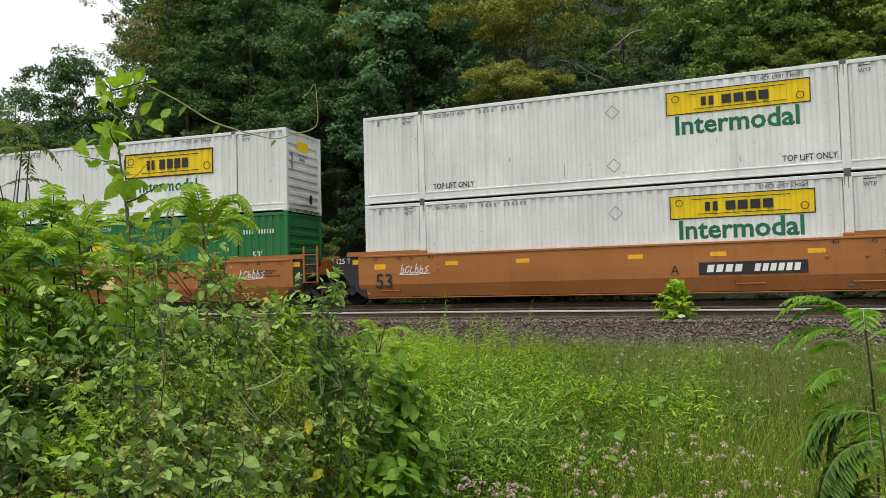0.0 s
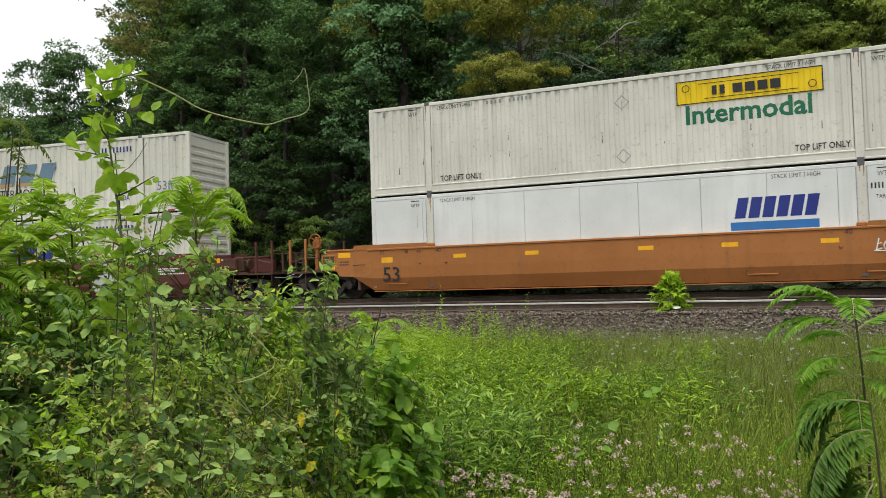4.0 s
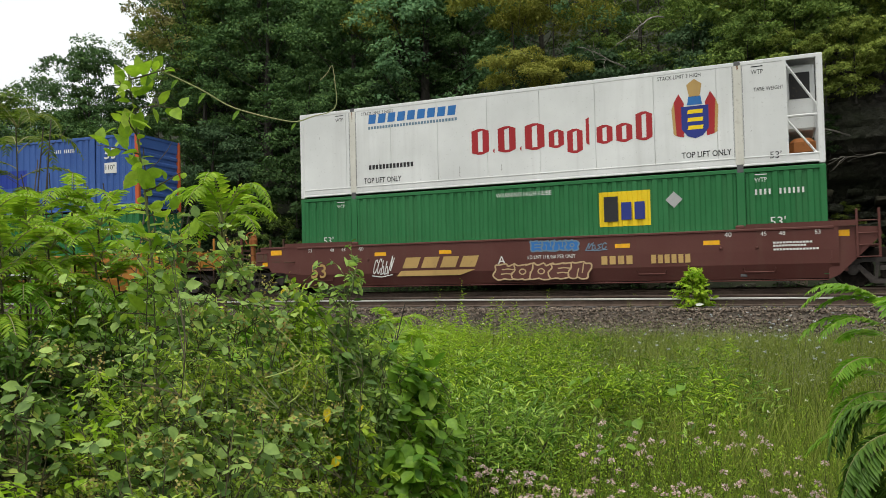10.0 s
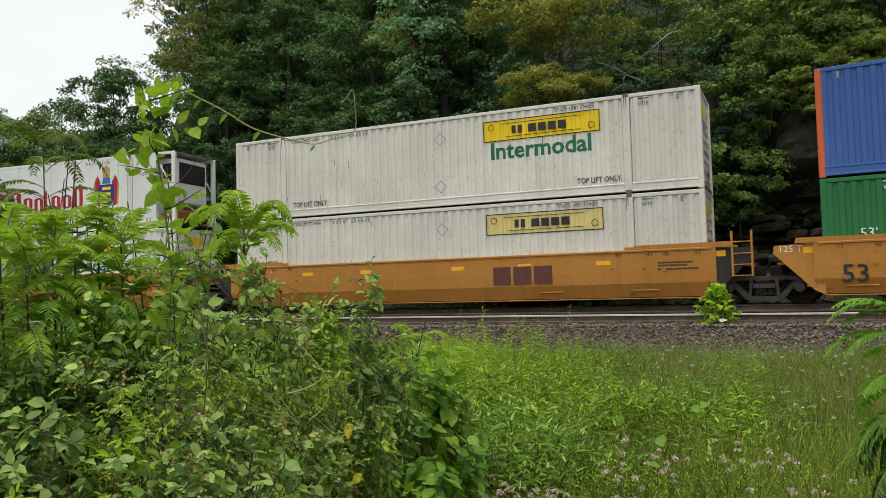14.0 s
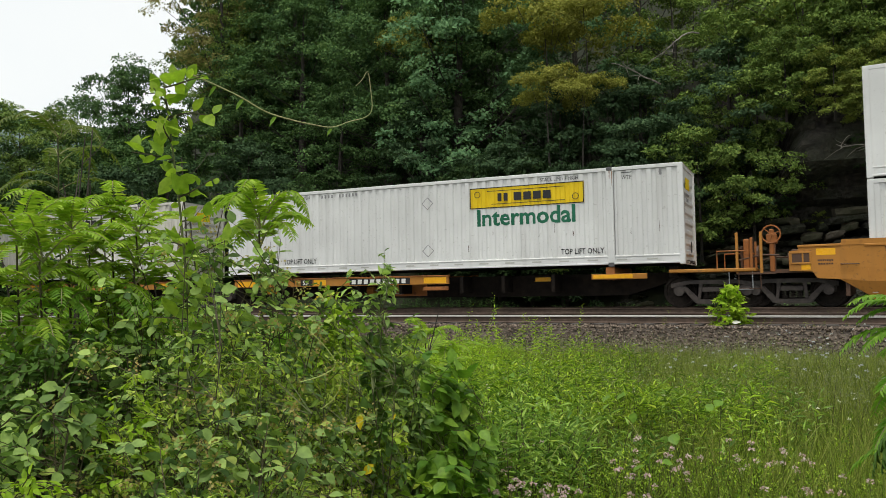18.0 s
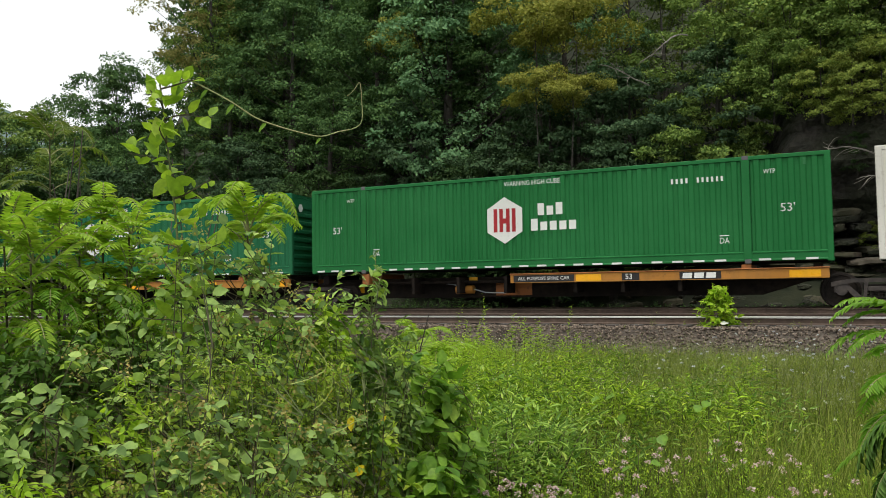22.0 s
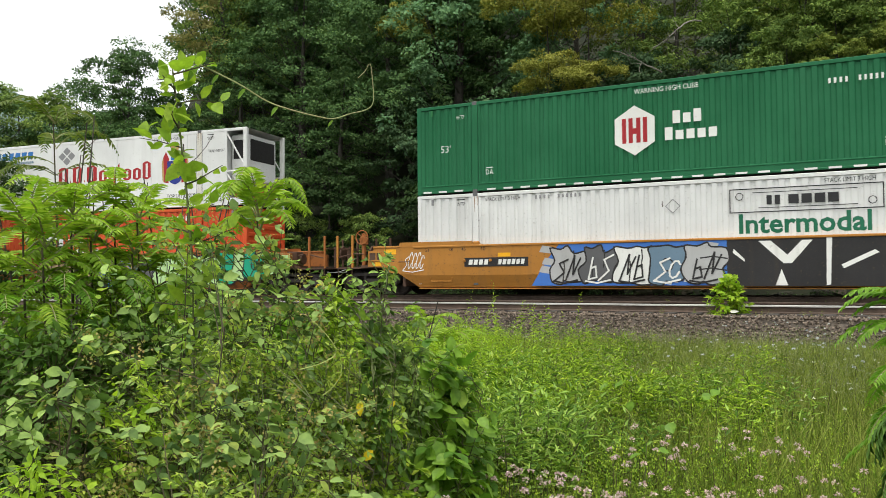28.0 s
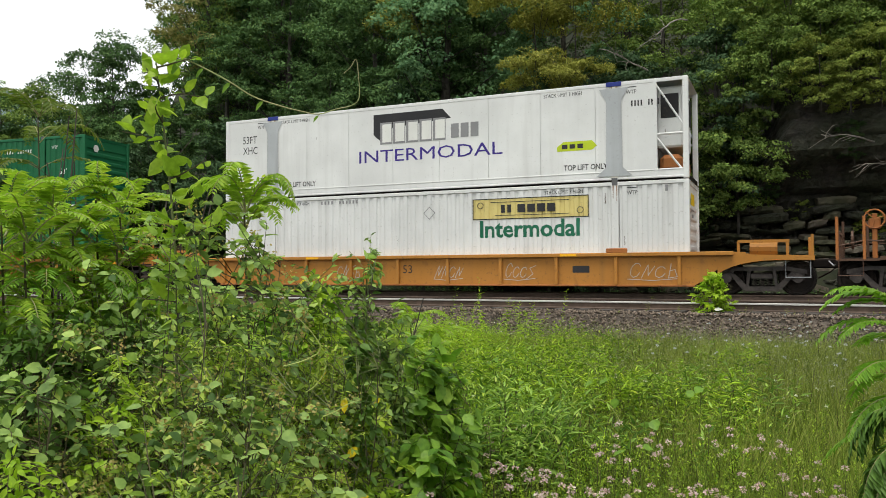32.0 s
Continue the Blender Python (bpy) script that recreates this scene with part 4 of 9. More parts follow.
def platform_end(car, sign, paint, unit, x_end=9.2, reach=11.35, tall=2.05):
    """The end of a car over its own truck: sloped body, floor, stanchions, hand brake and coupler."""
    a = sign
    for y0, y1 in ((-1.392, -1.24), (1.24, 1.392)):
        s = Shape().along_y([(a * 8.25, 1.60), (a * 9.72, 1.58), (a * 9.74, 1.50), (a * 9.95, 1.48), (a * 9.95, 0.97), (a * 9.40, 0.94), (a * 9.28, 0.76), (a * 8.25, 0.70)], y0, y1)
        part("end_side_sheet", s, paint, car)
        part("end_cap", Shape().box(min(a * 8.7, a * 9.74), max(a * 8.7, a * 9.74), y0 - 0.025, y1 + 0.025, 1.575, 1.64, 0.012), paint, car)
    part("end_floor", Shape().box(min(a * 8.6, a * 10.3), max(a * 8.6, a * 10.3), -1.3, 1.3, 0.92, 1.02), DARKRUST, car)
    part("bulkhead", Shape().box(min(a * 8.55, a * 8.65), max(a * 8.55, a * 8.65), -1.3, 1.3, 0.3, 1.62), DARKRUST, car)
    part("draft_sill", Shape().box(min(a * 8.6, a * 11.25), max(a * 8.6, a * 11.25), -0.28, 0.28, 0.72, 1.0, 0.03), UNDER, car)
    part("coupler", Shape().box(min(a * 11.2, a * 11.75), max(a * 11.2, a * 11.75), -0.12, 0.12, 0.72, 0.98, 0.04), UNDER, car)
    part("walkway", Shape().box(min(a * 10.3, a * 11.3), max(a * 10.3, a * 11.3), -1.3, 1.3, 0.90, 0.96), DARKRUST, car)
    for x in (10.65, 11.27):
        for y in (-1.27, -0.5, 0.5, 1.27):
            if abs(y) < 1 and x < 11:
                continue
            h = tall if abs(y) > 1 else tall - 0.35
            part("stanchion", Shape().box(a * x - 0.035, a * x + 0.035, y - 0.035, y + 0.035, 0.93, h, 0.008), paint if y < -1 else DARKRUST, car)
    for y in (-1.27, 1.27):
        part("handrail", Shape().tube([(a * 10.2, y, 1.40), (a * 10.65, y, 1.42), (a * 11.27, y, 1.28)], 0.022), DARKRUST, car)
        part("step", Shape().tube([(a * 10.68, y, 0.95), (a * 10.68, y, 0.52), (a * 11.24, y, 0.52), (a * 11.24, y, 0.95)], 0.016), DARKRUST, car)
    part("brake_wheel", Shape().disc(0, -0.03, 0.03, 0, 0.26, 16), DARKRUST, car).matrix_basis = pose(a * 11.0, 0.65, 1.5, 0, 0, 90)
    if a < 0:
        stand = part("brake_stand", Shape().box(a * 10.42 - 0.06, a * 10.42 + 0.06, -0.98, -0.84, 0.96, 2.12, 0.02), CARRUST, car)
        part("wheel_rim", Shape().tube([(a * 10.42 + 0.24 * math.cos(q), -1.04, 1.98 + 0.24 * math.sin(q)) for q in np.linspace(0, 6.283, 17)], 0.02, 5), CARRUST, stand)
        for q in (0.3, 2.4, 4.5):
            part("wheel_spoke", Shape().tube([(a * 10.42, -1.03, 1.98), (a * 10.42 + 0.24 * math.cos(q), -1.04, 1.98 + 0.24 * math.sin(q))], 0.014, 5), CARRUST, stand)
        part("brake_gear_box", Shape().box(a * 10.42 - 0.14, a * 10.42 + 0.14, -1.0, -0.82, 1.72, 2.0, 0.03), CARRUST, stand)
    part("air_tank", Shape().tube([(a * 9.1, -0.6, 1.28), (a * 10.05, -0.6, 1.28)], 0.2, 10), DARKRUST, car)
    part("equipment_box", Shape().box(min(a * 9.46, a * 9.88), max(a * 9.46, a * 9.88), -1.408, -1.39, 1.16, 1.44, 0.004), DARKRUST, car)
    for z in (1.16, 1.44):
        part("box_frame", Shape().box(min(a * 9.42, a * 9.92), max(a * 9.42, a * 9.92), -1.42, -1.388, z - 0.022, z + 0.022, 0.006), paint, car)
    for x in (9.44, 9.62, 9.90):
        part("box_frame", Shape().box(a * x - 0.02, a * x + 0.02, -1.418, -1.389, 1.16, 1.44, 0.006), paint, car)
    rect(min(a * 9.44, a * 9.66), max(a * 9.44, a * 9.66), 0.99, 1.12, -1.396, REFLECT, car, "reflector")
    rect(min(a * 8.85, a * 9.3), max(a * 8.85, a * 9.3), 1.36, 1.53, -1.396, REFLECT, car, "reflector")
    part("handhold", Shape().tube([(a * 8.32, -1.39, 1.12), (a * 8.34, -1.45, 1.11), (a * 8.72, -1.45, 1.11), (a * 8.74, -1.39, 1.12)], 0.014), DARKRUST, car)
    bars(a * 8.9 - (0.0 if a > 0 else 0.36), 1.20, 0.36, 0.045, -1.396, 7, DARKRUST, car, "small_print", gap=0.2)
    bars(a * 8.9 - (0.0 if a > 0 else 0.36), 1.11, 0.36, 0.045, -1.396, 6, DARKRUST, car, "small_print", gap=0.2)
    part("valve_box", Shape().box(min(a * 9.55, a * 9.95), max(a * 9.55, a * 9.95), -0.95, -0.45, 1.02, 1.55, 0.03), DARKRUST, car)
    part("air_hose", Shape().tube([(a * 11.2, -0.35, 0.85), (a * 11.5, -0.38, 0.62), (a * 11.8, -0.3, 0.45)], 0.025), UNDER, car)
    part("cut_lever", Shape().tube([(a * 11.35, -1.25, 0.80), (a * 11.4, -0.6, 0.78), (a * 11.55, -0.1, 0.92)], 0.014), STEEL, car)
    part("cross_rail", Shape().tube([(a * 11.27, -1.27, 1.62), (a * 11.27, 1.27, 1.62)], 0.02), DARKRUST, car)
    truck(car, a * 9.95, unit)


def joint_end(car, sign, paint, dark):
    """The half of a shared joint: the sill narrows above the common truck."""
    a = sign
    for y0, y1 in ((-1.34, -1.22), (1.22, 1.34)):
        s = Shape().along_y([(a * 8.05, 1.60), (a * 9.25, 1.56), (a * 9.28, 1.36), (a * 8.95, 1.02), (a * 8.30, 0.36), (a * 8.05, 0.24)], y0, y1)
        part("end_side_sheet", s, dark, car)
    part("bulkhead", Shape().box(min(a * 8.4, a * 8.5), max(a * 8.4, a * 8.5), -1.25, 1.25, 0.45, 1.58), paint, car)
    part("draft_sill", Shape().box(min(a * 8.4, a * 9.5), max(a * 8.4, a * 9.5), -0.3, 0.3, 0.72, 1.05, 0.03), UNDER, car)
    part("end_floor", Shape().box(min(a * 8.4, a * 9.2), max(a * 8.4, a * 9.2), -1.2, 1.2, 1.05, 1.12), paint, car)
    rect(min(a * 8.15, a * 8.55), max(a * 8.15, a * 8.55), 1.34, 1.50, -1.345, REFLECT, car, "reflector")
    if sign > 0:
        for x in (8.72, 9.22):
            part("stanchion", Shape().box(x - 0.03, x + 0.03, -1.40, -1.34, 0.78, 2.02, 0.008), paint, car)
        for z in (0.8, 1.1, 1.4, 1.72):
            part("ladder_rung", Shape().tube([(8.72, -1.37, z), (9.22, -1.37, z)], 0.016), paint, car)
        part("hose", Shape().tube([(9.3, -0.7, 1.2), (9.5, -0.75, 0.95), (9.75, -0.7, 1.25)], 0.03), UNDER, car)


def well_car(label, paint, dark, unit, left, right, marks=None, group="well cars"):
    """A double-stack well car; left and right: 'platform', 'joint' or 'truck' (a joint that carries the truck)."""
    c = thing("well_car", label, "railcar", group)
    for sg in (-1, 1):
        yz = [(1.28, 1.60), (1.40, 1.60), (1.40, 1.02), (1.385, 0.66), (1.26, 0.27), (1.10, 0.24), (1.10, 0.30), (1.22, 0.34), (1.30, 0.68), (1.30, 1.5)]
        yz = [(sg * y, z) for y, z in yz]
        s = Shape()
        s.loft([[(-8.75 if left == "platform" else -8.3, y, max(z, 0.72 if left == "platform" else 0.42)) for y, z in yz], [(-8.05, y, z) for y, z in yz], [(8.05, y, z) for y, z in yz], [(8.75 if right == "platform" else 8.3, y, max(z, 0.72 if right == "platform" else 0.42)) for y, z in yz]])
        part("bottom_flange", Shape().box(-8.05, 8.05, min(sg * 1.12, sg * 1.30), max(sg * 1.12, sg * 1.30), 0.215, 0.245, 0.006), paint, c)
        part("side_sill", s, paint, c)
        part("top_chord", Shape().box(-8.2, 8.2, min(sg * 1.30, sg * 1.425), max(sg * 1.30, sg * 1.425), 1.545, 1.615, 0.015), paint, c)
        for e in (-1, 1):
            part("guide_lip", Shape().along_y([(e * 6.05, 1.60), (e * 6.1, 1.735), (e * 8.70, 1.745), (e * 8.74, 1.60)], min(sg * 1.33, sg * 1.41), max(sg * 1.33, sg * 1.41)), paint, c)
            part("guide_shoe", Shape().box(e * 5.95 - 0.12, e * 5.95 + 0.12, min(sg * 1.31, sg * 1.4), max(sg * 1.31, sg * 1.4), 1.60, 1.72, 0.03), paint, c)
    for x in (-6.3, -2.1, 2.1, 6.3):
        part("cross_member", Shape().box(x - 0.15, x + 0.15, -1.2, 1.2, 0.22, 0.325), UNDER, c)
    part("floor_plate", Shape().box(-8.2, -5.2, -1.15, 1.15, 0.30, 0.335), UNDER, c)
    part("floor_plate", Shape().box(5.2, 8.2, -1.15, 1.15, 0.30, 0.335), UNDER, c)
    for x in (-7.2, 3.6, 6.4):
        s = Shape()
        s.tube([(x - 0.4, -1.36, 0.58), (x - 0.36, -1.33, 0.46), (x + 0.36, -1.33, 0.46), (x + 0.4, -1.36, 0.58)], 0.022)
        part("tie_down_bar", s, paint, c)
    for sg, kind in ((-1, left), (1, right)):
        if kind == "platform":
            platform_end(c, sg, paint, unit)
        else:
            joint_end(c, sg, paint, dark)
            if kind == "truck":
                truck(c, sg * 9.57, unit, 1.78)
    for e in (-1, 1):
        for x in (5.45, 6.35):
            part("guide_knob", Shape().box(e * x - 0.045, e * x + 0.045, -1.43, -1.395, 1.07, 1.16, 0.02), paint, c)
        part("weld_plate", Shape().box(e * 8.12 - 0.012, e * 8.12 + 0.012, -1.405, -1.39, 0.72, 0.98, 0.004), paint, c)
    # reflectors and the small painted load marks
    for x in (-5.2, -2.9, 0.4, 2.6, 5.0):
        rect(x, x + 0.42, 1.22, 1.34, -1.403, REFLECT, c, "reflector")
    for e in (-1, 1):
        letters("40", 0.13, e * 6.0 + (-0.45 if e > 0 else 0.2), 1.42, -1.404, marks["ink"], c)
        letters("48", 0.11, e * 6.9, 1.42, -1.404, marks["ink"], c)
        letters("45", 0.11, e * 6.45, 1.42, -1.404, marks["ink"], c)
        letters("53", 0.11, e * 7.75, 1.42, -1.404, marks["ink"], c)
    bars(6.75, 1.02, 1.1, 0.05, -1.404, 14, marks["ink"], c, "small_print", gap=0.2)
    bars(6.75, 1.12, 0.8, 0.05, -1.404, 11, marks["ink"], c, "small_print", gap=0.2)
    bars(6.75, 1.20, 0.95, 0.05, -1.404, 12, marks["ink"], c, "small_print", gap=0.2)
    return c


def big_53(c, x, z, ink, h=0.45):
    letters("53", h, x, z, -1.406, ink, c, "large_number", bold=0.012)


def spine_car(label, unit, left, right, group="spine cars", strip=(-0.85, 8.0)):
    """An articulated spine car: a deep centre sill with side ledges and container saddles."""
    c = thing("spine_car", label, "railcar", group)
    part("centre_sill", Shape().along_y([(-8.0, 1.02), (8.0, 1.02), (8.2, 0.95), (7.7, 0.80), (6.3, 0.36), (-6.3, 0.36), (-7.7, 0.80), (-8.2, 0.95)], -0.42, 0.42), UNDER, c)
    for sg in (-1, 1):
        y0, y1 = sorted((sg * 1.18, sg * 1.28))
        part("side_ledge", Shape().along_x([(y0, 0.80), (y1, 0.80), (y1, 1.05), (y0, 1.05)], strip[0], strip[1]), CARYELLOW, c)
        part("ledge_cap", Shape().box(strip[0] - 0.02, strip[1] + 0.02, min(sg * 1.15, sg * 1.31), max(sg * 1.15, sg * 1.31), 1.055, 1.085, 0.008), CARRUST, c)
        part("side_pipe", Shape().tube([(-7.8, sg * 0.75, 0.88), (strip[0], sg * 0.75, 0.86)], 0.05), UNDER, c)
    for x in (-5.95, 5.95):
        part("saddle", Shape().box(x - 0.13, x + 0.13, -1.27, 1.27, 0.82, 1.19, 0.02), CARRUST, c)
    for x in (-7.7, 7.7):
        part("saddle", Shape().box(x - 0.12, x + 0.12, -1.0, 1.0, 0.85, 1.18, 0.02), UNDER, c)
    for x in (-4.2, -2.6, -1.0, 1.2, 2.6, 4.2):
        part("outrigger", Shape().along_y([(x - 0.05, 0.5), (x + 0.05, 0.5), (x + 0.05, 1.02), (x - 0.05, 1.02)], -1.2, 1.2), UNDER, c)
    part("brake_rigging", Shape().tube([(-3.4, -0.6, 0.85), (-2.6, -0.62, 0.72), (-1.9, -0.6, 0.52), (-1.2, -0.6, 0.50)], 0.02), STEEL, c)
    part("brake_cylinder", Shape().tube([(-2.9, -0.62, 0.62), (-2.3, -0.62, 0.62)], 0.14, 10), CARYELLOW, c)
    part("sill_plate", Shape().box(-1.6, -0.4, -0.45, -0.425, 0.42, 0.9), CARRUST, c)
    a, y = strip[0], -1.284
    if a < -2:           # the end unit: number panel in the middle of the ledge
        marks, num, panel, words = ((a + 0.15, 0.8), (a + 3.45, 0.5), (a + 7.7, 0.8)), a + 2.9, (a + 4.9, a + 7.2), ""
        part("ledge_step", Shape().box(a + 7.65, a + 8.55, -1.27, -1.2, 0.60, 0.72, 0.01), CARRUST, c)
        part("side_ledge", Shape().box(5.4, 7.0, -1.28, -1.18, 0.84, 1.0, 0.01), CARYELLOW, c)
        rect(5.45, 6.6, 0.87, 0.98, y, REFLECT, c, "reflector")
        rect(3.4, 3.9, 0.82, 0.95, -0.43, REFLECT, c, "reflector")
    elif unit % 2:
        marks, num, panel, words = ((strip[1] - 0.95, 0.75), (1.25, 0.75), (-2.6, 0.35)), 2.6, (4.2, 5.3), "ALL PURPOSE SPINE CAR"
        rect(a + 0.1, 1.2, 0.82, 1.03, y, BLACKPAINT, c, "name_panel")
        letters(words, 0.10, a + 0.25, 0.88, y - 0.005, WHITEINK, c)
    else:
        marks, num, panel, words = ((strip[1] - 0.95, 0.75), (0.45, 0.9), (4.1, 0.8), (-2.6, 0.35)), 2.95, (a + 0.1, 0.35), ""
    for x, w in marks:
        rect(x, x + w, 0.83, 1.02, y if x >= a else -0.43, REFLECT, c, "reflector")
    rect(num, num + 0.5, 0.82, 1.03, y, BLACKPAINT, c, "number_panel")
    letters("53", 0.15, num + 0.1, 0.86, y - 0.005, WHITEINK, c, bold=0.01)
    rect(panel[0], panel[1], 0.82, 1.03, y, BLACKPAINT, c, "logo_panel")
    w = panel[1] - panel[0]
    bars(panel[0] + 0.08, 0.85, w - 0.16, 0.15, y - 0.005, 3 if w < 1.5 else 9, WHITEINK, c, "logo_shape", gap=0.2 if w < 1.5 else 0.35, slant=0.1)
    rect(-4.6, -4.1, 0.86, 0.92, -0.43, SILVER, c, "chalk_mark")
    rect(-7.0, -6.5, 0.55, 0.78, -0.43, REFLECT, c, "reflector")
    if right == "platform":
        a = 1
        part("end_deck", Shape().box(7.6, 9.9, -1.25, 1.25, 0.98, 1.08, 0.02), CARYELLOW, c)
        for y in (-1.2, 1.2):
            part("stanchion", Shape().box(9.75, 9.82, y - 0.035, y + 0.035, 0.98, 1.9, 0.008), CARRUST, c)
            part("handrail", Shape().tube([(8.9, y, 1.08), (8.9, y, 1.55), (9.78, y, 1.55)], 0.02), CARRUST, c)
            part("step", Shape().tube([(9.2, y, 1.0), (9.2, y, 0.5), (9.8, y, 0.5), (9.8, y, 1.0)], 0.016), STEEL, c)
        part("brake_stand", Shape().box(9.55, 9.7, -0.6, -0.3, 1.05, 1.9, 0.02), CARRUST, c)
        part("coupler", Shape().box(9.7, 10.4, -0.12, 0.12, 0.72, 0.98, 0.04), UNDER, c)
        truck(c, 8.75, unit)
    elif right == "truck":
        truck(c, 9.1, unit)
    if left == "platform":
        part("end_deck", Shape().box(-9.9, -7.6, -1.25, 1.25, 0.98, 1.08, 0.02), CARYELLOW, c)
        for y in (-1.2, 1.2):
            part("stanchion", Shape().box(-9.82, -9.75, y - 0.035, y + 0.035, 0.98, 1.9, 0.008), CARRUST, c)
        part("coupler", Shape().box(-10.4, -9.7, -0.12, 0.12, 0.72, 0.98, 0.04), UNDER, c)
        truck(c, -8.75, unit)
    return c


# ---------------------------------------------------------------- painted marks on the containers
Y_OUT = FACE + 0.006          # just outside the corrugated side
Y_INK = FACE + 0.004
Y_FOLD = FACE + 0.008          # paint that lies in the folds


def small_marks(c, ink, lift="TOP LIFT ONLY", stack="STACK LIMIT 3 HIGH", wtp=True):
    """The small stencilled words near the posts."""
    if stack:
        letters(stack, 0.11, -5.65, HIGH - 0.27, Y_INK, ink, c, squeeze=0.8)
        letters(stack, 0.11, 3.9, HIGH - 0.27, Y_INK, ink, c, squeeze=0.8)
    if wtp:
        for x in (-6.65, 6.35):
            letters("WTP", 0.12, x, HIGH - 0.38, Y_INK, ink, c, squeeze=0.8)
            rect(x, x + 0.3, HIGH - 0.19, HIGH - 0.165, Y_INK, ink, c, "mark_line")
    if lift:
        letters(lift, 0.17, -5.6, 0.38, Y_INK, ink, c, squeeze=0.80, bold=0.014)
        letters(lift, 0.16, 4.5, 0.40, Y_INK, ink, c, squeeze=0.80, bold=0.014)


def serial(c, x, z, h, ink, w=1.5):
    bars(x, z, w * 0.36, h, Y_INK, 4, ink, c, "serial_bar", gap=0.55)
    bars(x + w * 0.48, z, w * 0.52, h, Y_INK, 6, ink, c, "serial_bar", gap=0.55)


def diamond(c, x, z, r, ink, filled=False):
    s = Shape()
    if filled:
        s.flat([(x - r, z), (x, z - r), (x + r, z), (x, z + r)], Y_INK)
    else:
        q = r * 0.86
        o = [(x - r, z), (x, z - r), (x + r, z), (x, z + r)]
        i = [(x - q, z), (x, z - q), (x + q, z), (x, z + q)]
        for k in range(4):
            s.flat([o[k], o[(k + 1) % 4], i[(k + 1) % 4], i[k]], Y_INK)
    part("placard_holder", s, ink, c)


def decal(c, x0, x1, z0, z1, material, name="decal", proud=0.004):
    """A painted panel that follows the corrugation."""
    return part(name, corr_sheet(x0, x1, z0, z1, -HALF_W + 0.012, 1, proud), material, c)


def scroll_plate(c, x0, x1, z0, z1, plate, ink, word=True):
    """The yellow name plate: a dark border, two scrolls and the name as plain bars."""
    if plate:
        decal(c, x0, x1, z0, z1, plate, "name_plate")
    b = 0.055 if z0 < 1.7 else 0.028
    s = Shape()
    for q in ([(x0, z0), (x1, z0), (x1, z0 + b), (x0, z0 + b)], [(x0, z1 - b), (x1, z1 - b), (x1, z1), (x0, z1)],
              [(x0, z0), (x0 + b, z0), (x0 + b, z1), (x0, z1)], [(x1 - b, z0), (x1, z0), (x1, z1), (x1 - b, z1)]):
        s.flat(q, Y_OUT - 0.012)
    part("plate_border", s, ink, c)
    w, h = x1 - x0, z1 - z0
    s = Shape()
    zc = (z0 + z1) / 2
    for sg in (-1, 1):
        m = (x0 + x1) / 2
        for d in (0.0, 0.06):
            s.flat([(m + sg * (w * 0.46 - d), zc + h * 0.30 * (1 if sg < 0 else -1) * -1), (m + sg * (w * 0.30 - d), zc - h * 0.30 * (1 if sg > 0 else -1) * -1),
                    (m + sg * (w * 0.30 - d) - 0.02, zc - h * 0.30 * (1 if sg > 0 else -1) * -1), (m + sg * (w * 0.46 - d) - 0.02, zc + h * 0.30 * (1 if sg < 0 else -1) * -1)], Y_OUT - 0.013)
        ring = [(m + sg * w * 0.43 + 0.16 * math.cos(a) * h, zc + sg * -0.18 * h + 0.16 * math.sin(a) * h) for a in np.linspace(0, 6.28, 13)]
        for p, q in zip(ring, ring[1:]):
            cx, cz = m + sg * w * 0.43, zc + sg * -0.18 * h
            s.flat([p, q, (cx + (q[0] - cx) * 0.8, cz + (q[1] - cz) * 0.8), (cx + (p[0] - cx) * 0.8, cz + (p[1] - cz) * 0.8)], Y_OUT - 0.013)
    part("scroll_lines", s, ink, c)
    # the name: one plain upright block for every letter
    bars(x0 + w * 0.255, zc - h * 0.19, w * 0.11, h * 0.38, Y_OUT - 0.014, 2, ink, c, "name_block", gap=0.35)
    bars(x0 + w * 0.40, zc - h * 0.19, w * 0.34, h * 0.38, Y_OUT - 0.014, 4, ink, c, "name_block", gap=0.2)
    part("frame_line", Shape().flat([(x0 + w * 0.16, zc + h * 0.33), (x0 + w * 0.84, zc + h * 0.33), (x0 + w * 0.84, zc + h * 0.30), (x0 + w * 0.16, zc + h * 0.30)], Y_OUT - 0.014), ink, c)
    part("frame_line", Shape().flat([(x0 + w * 0.2, zc - h * 0.30), (x0 + w * 0.84, zc - h * 0.30), (x0 + w * 0.84, zc - h * 0.33), (x0 + w * 0.2, zc - h * 0.33)], Y_OUT - 0.014), ink, c)


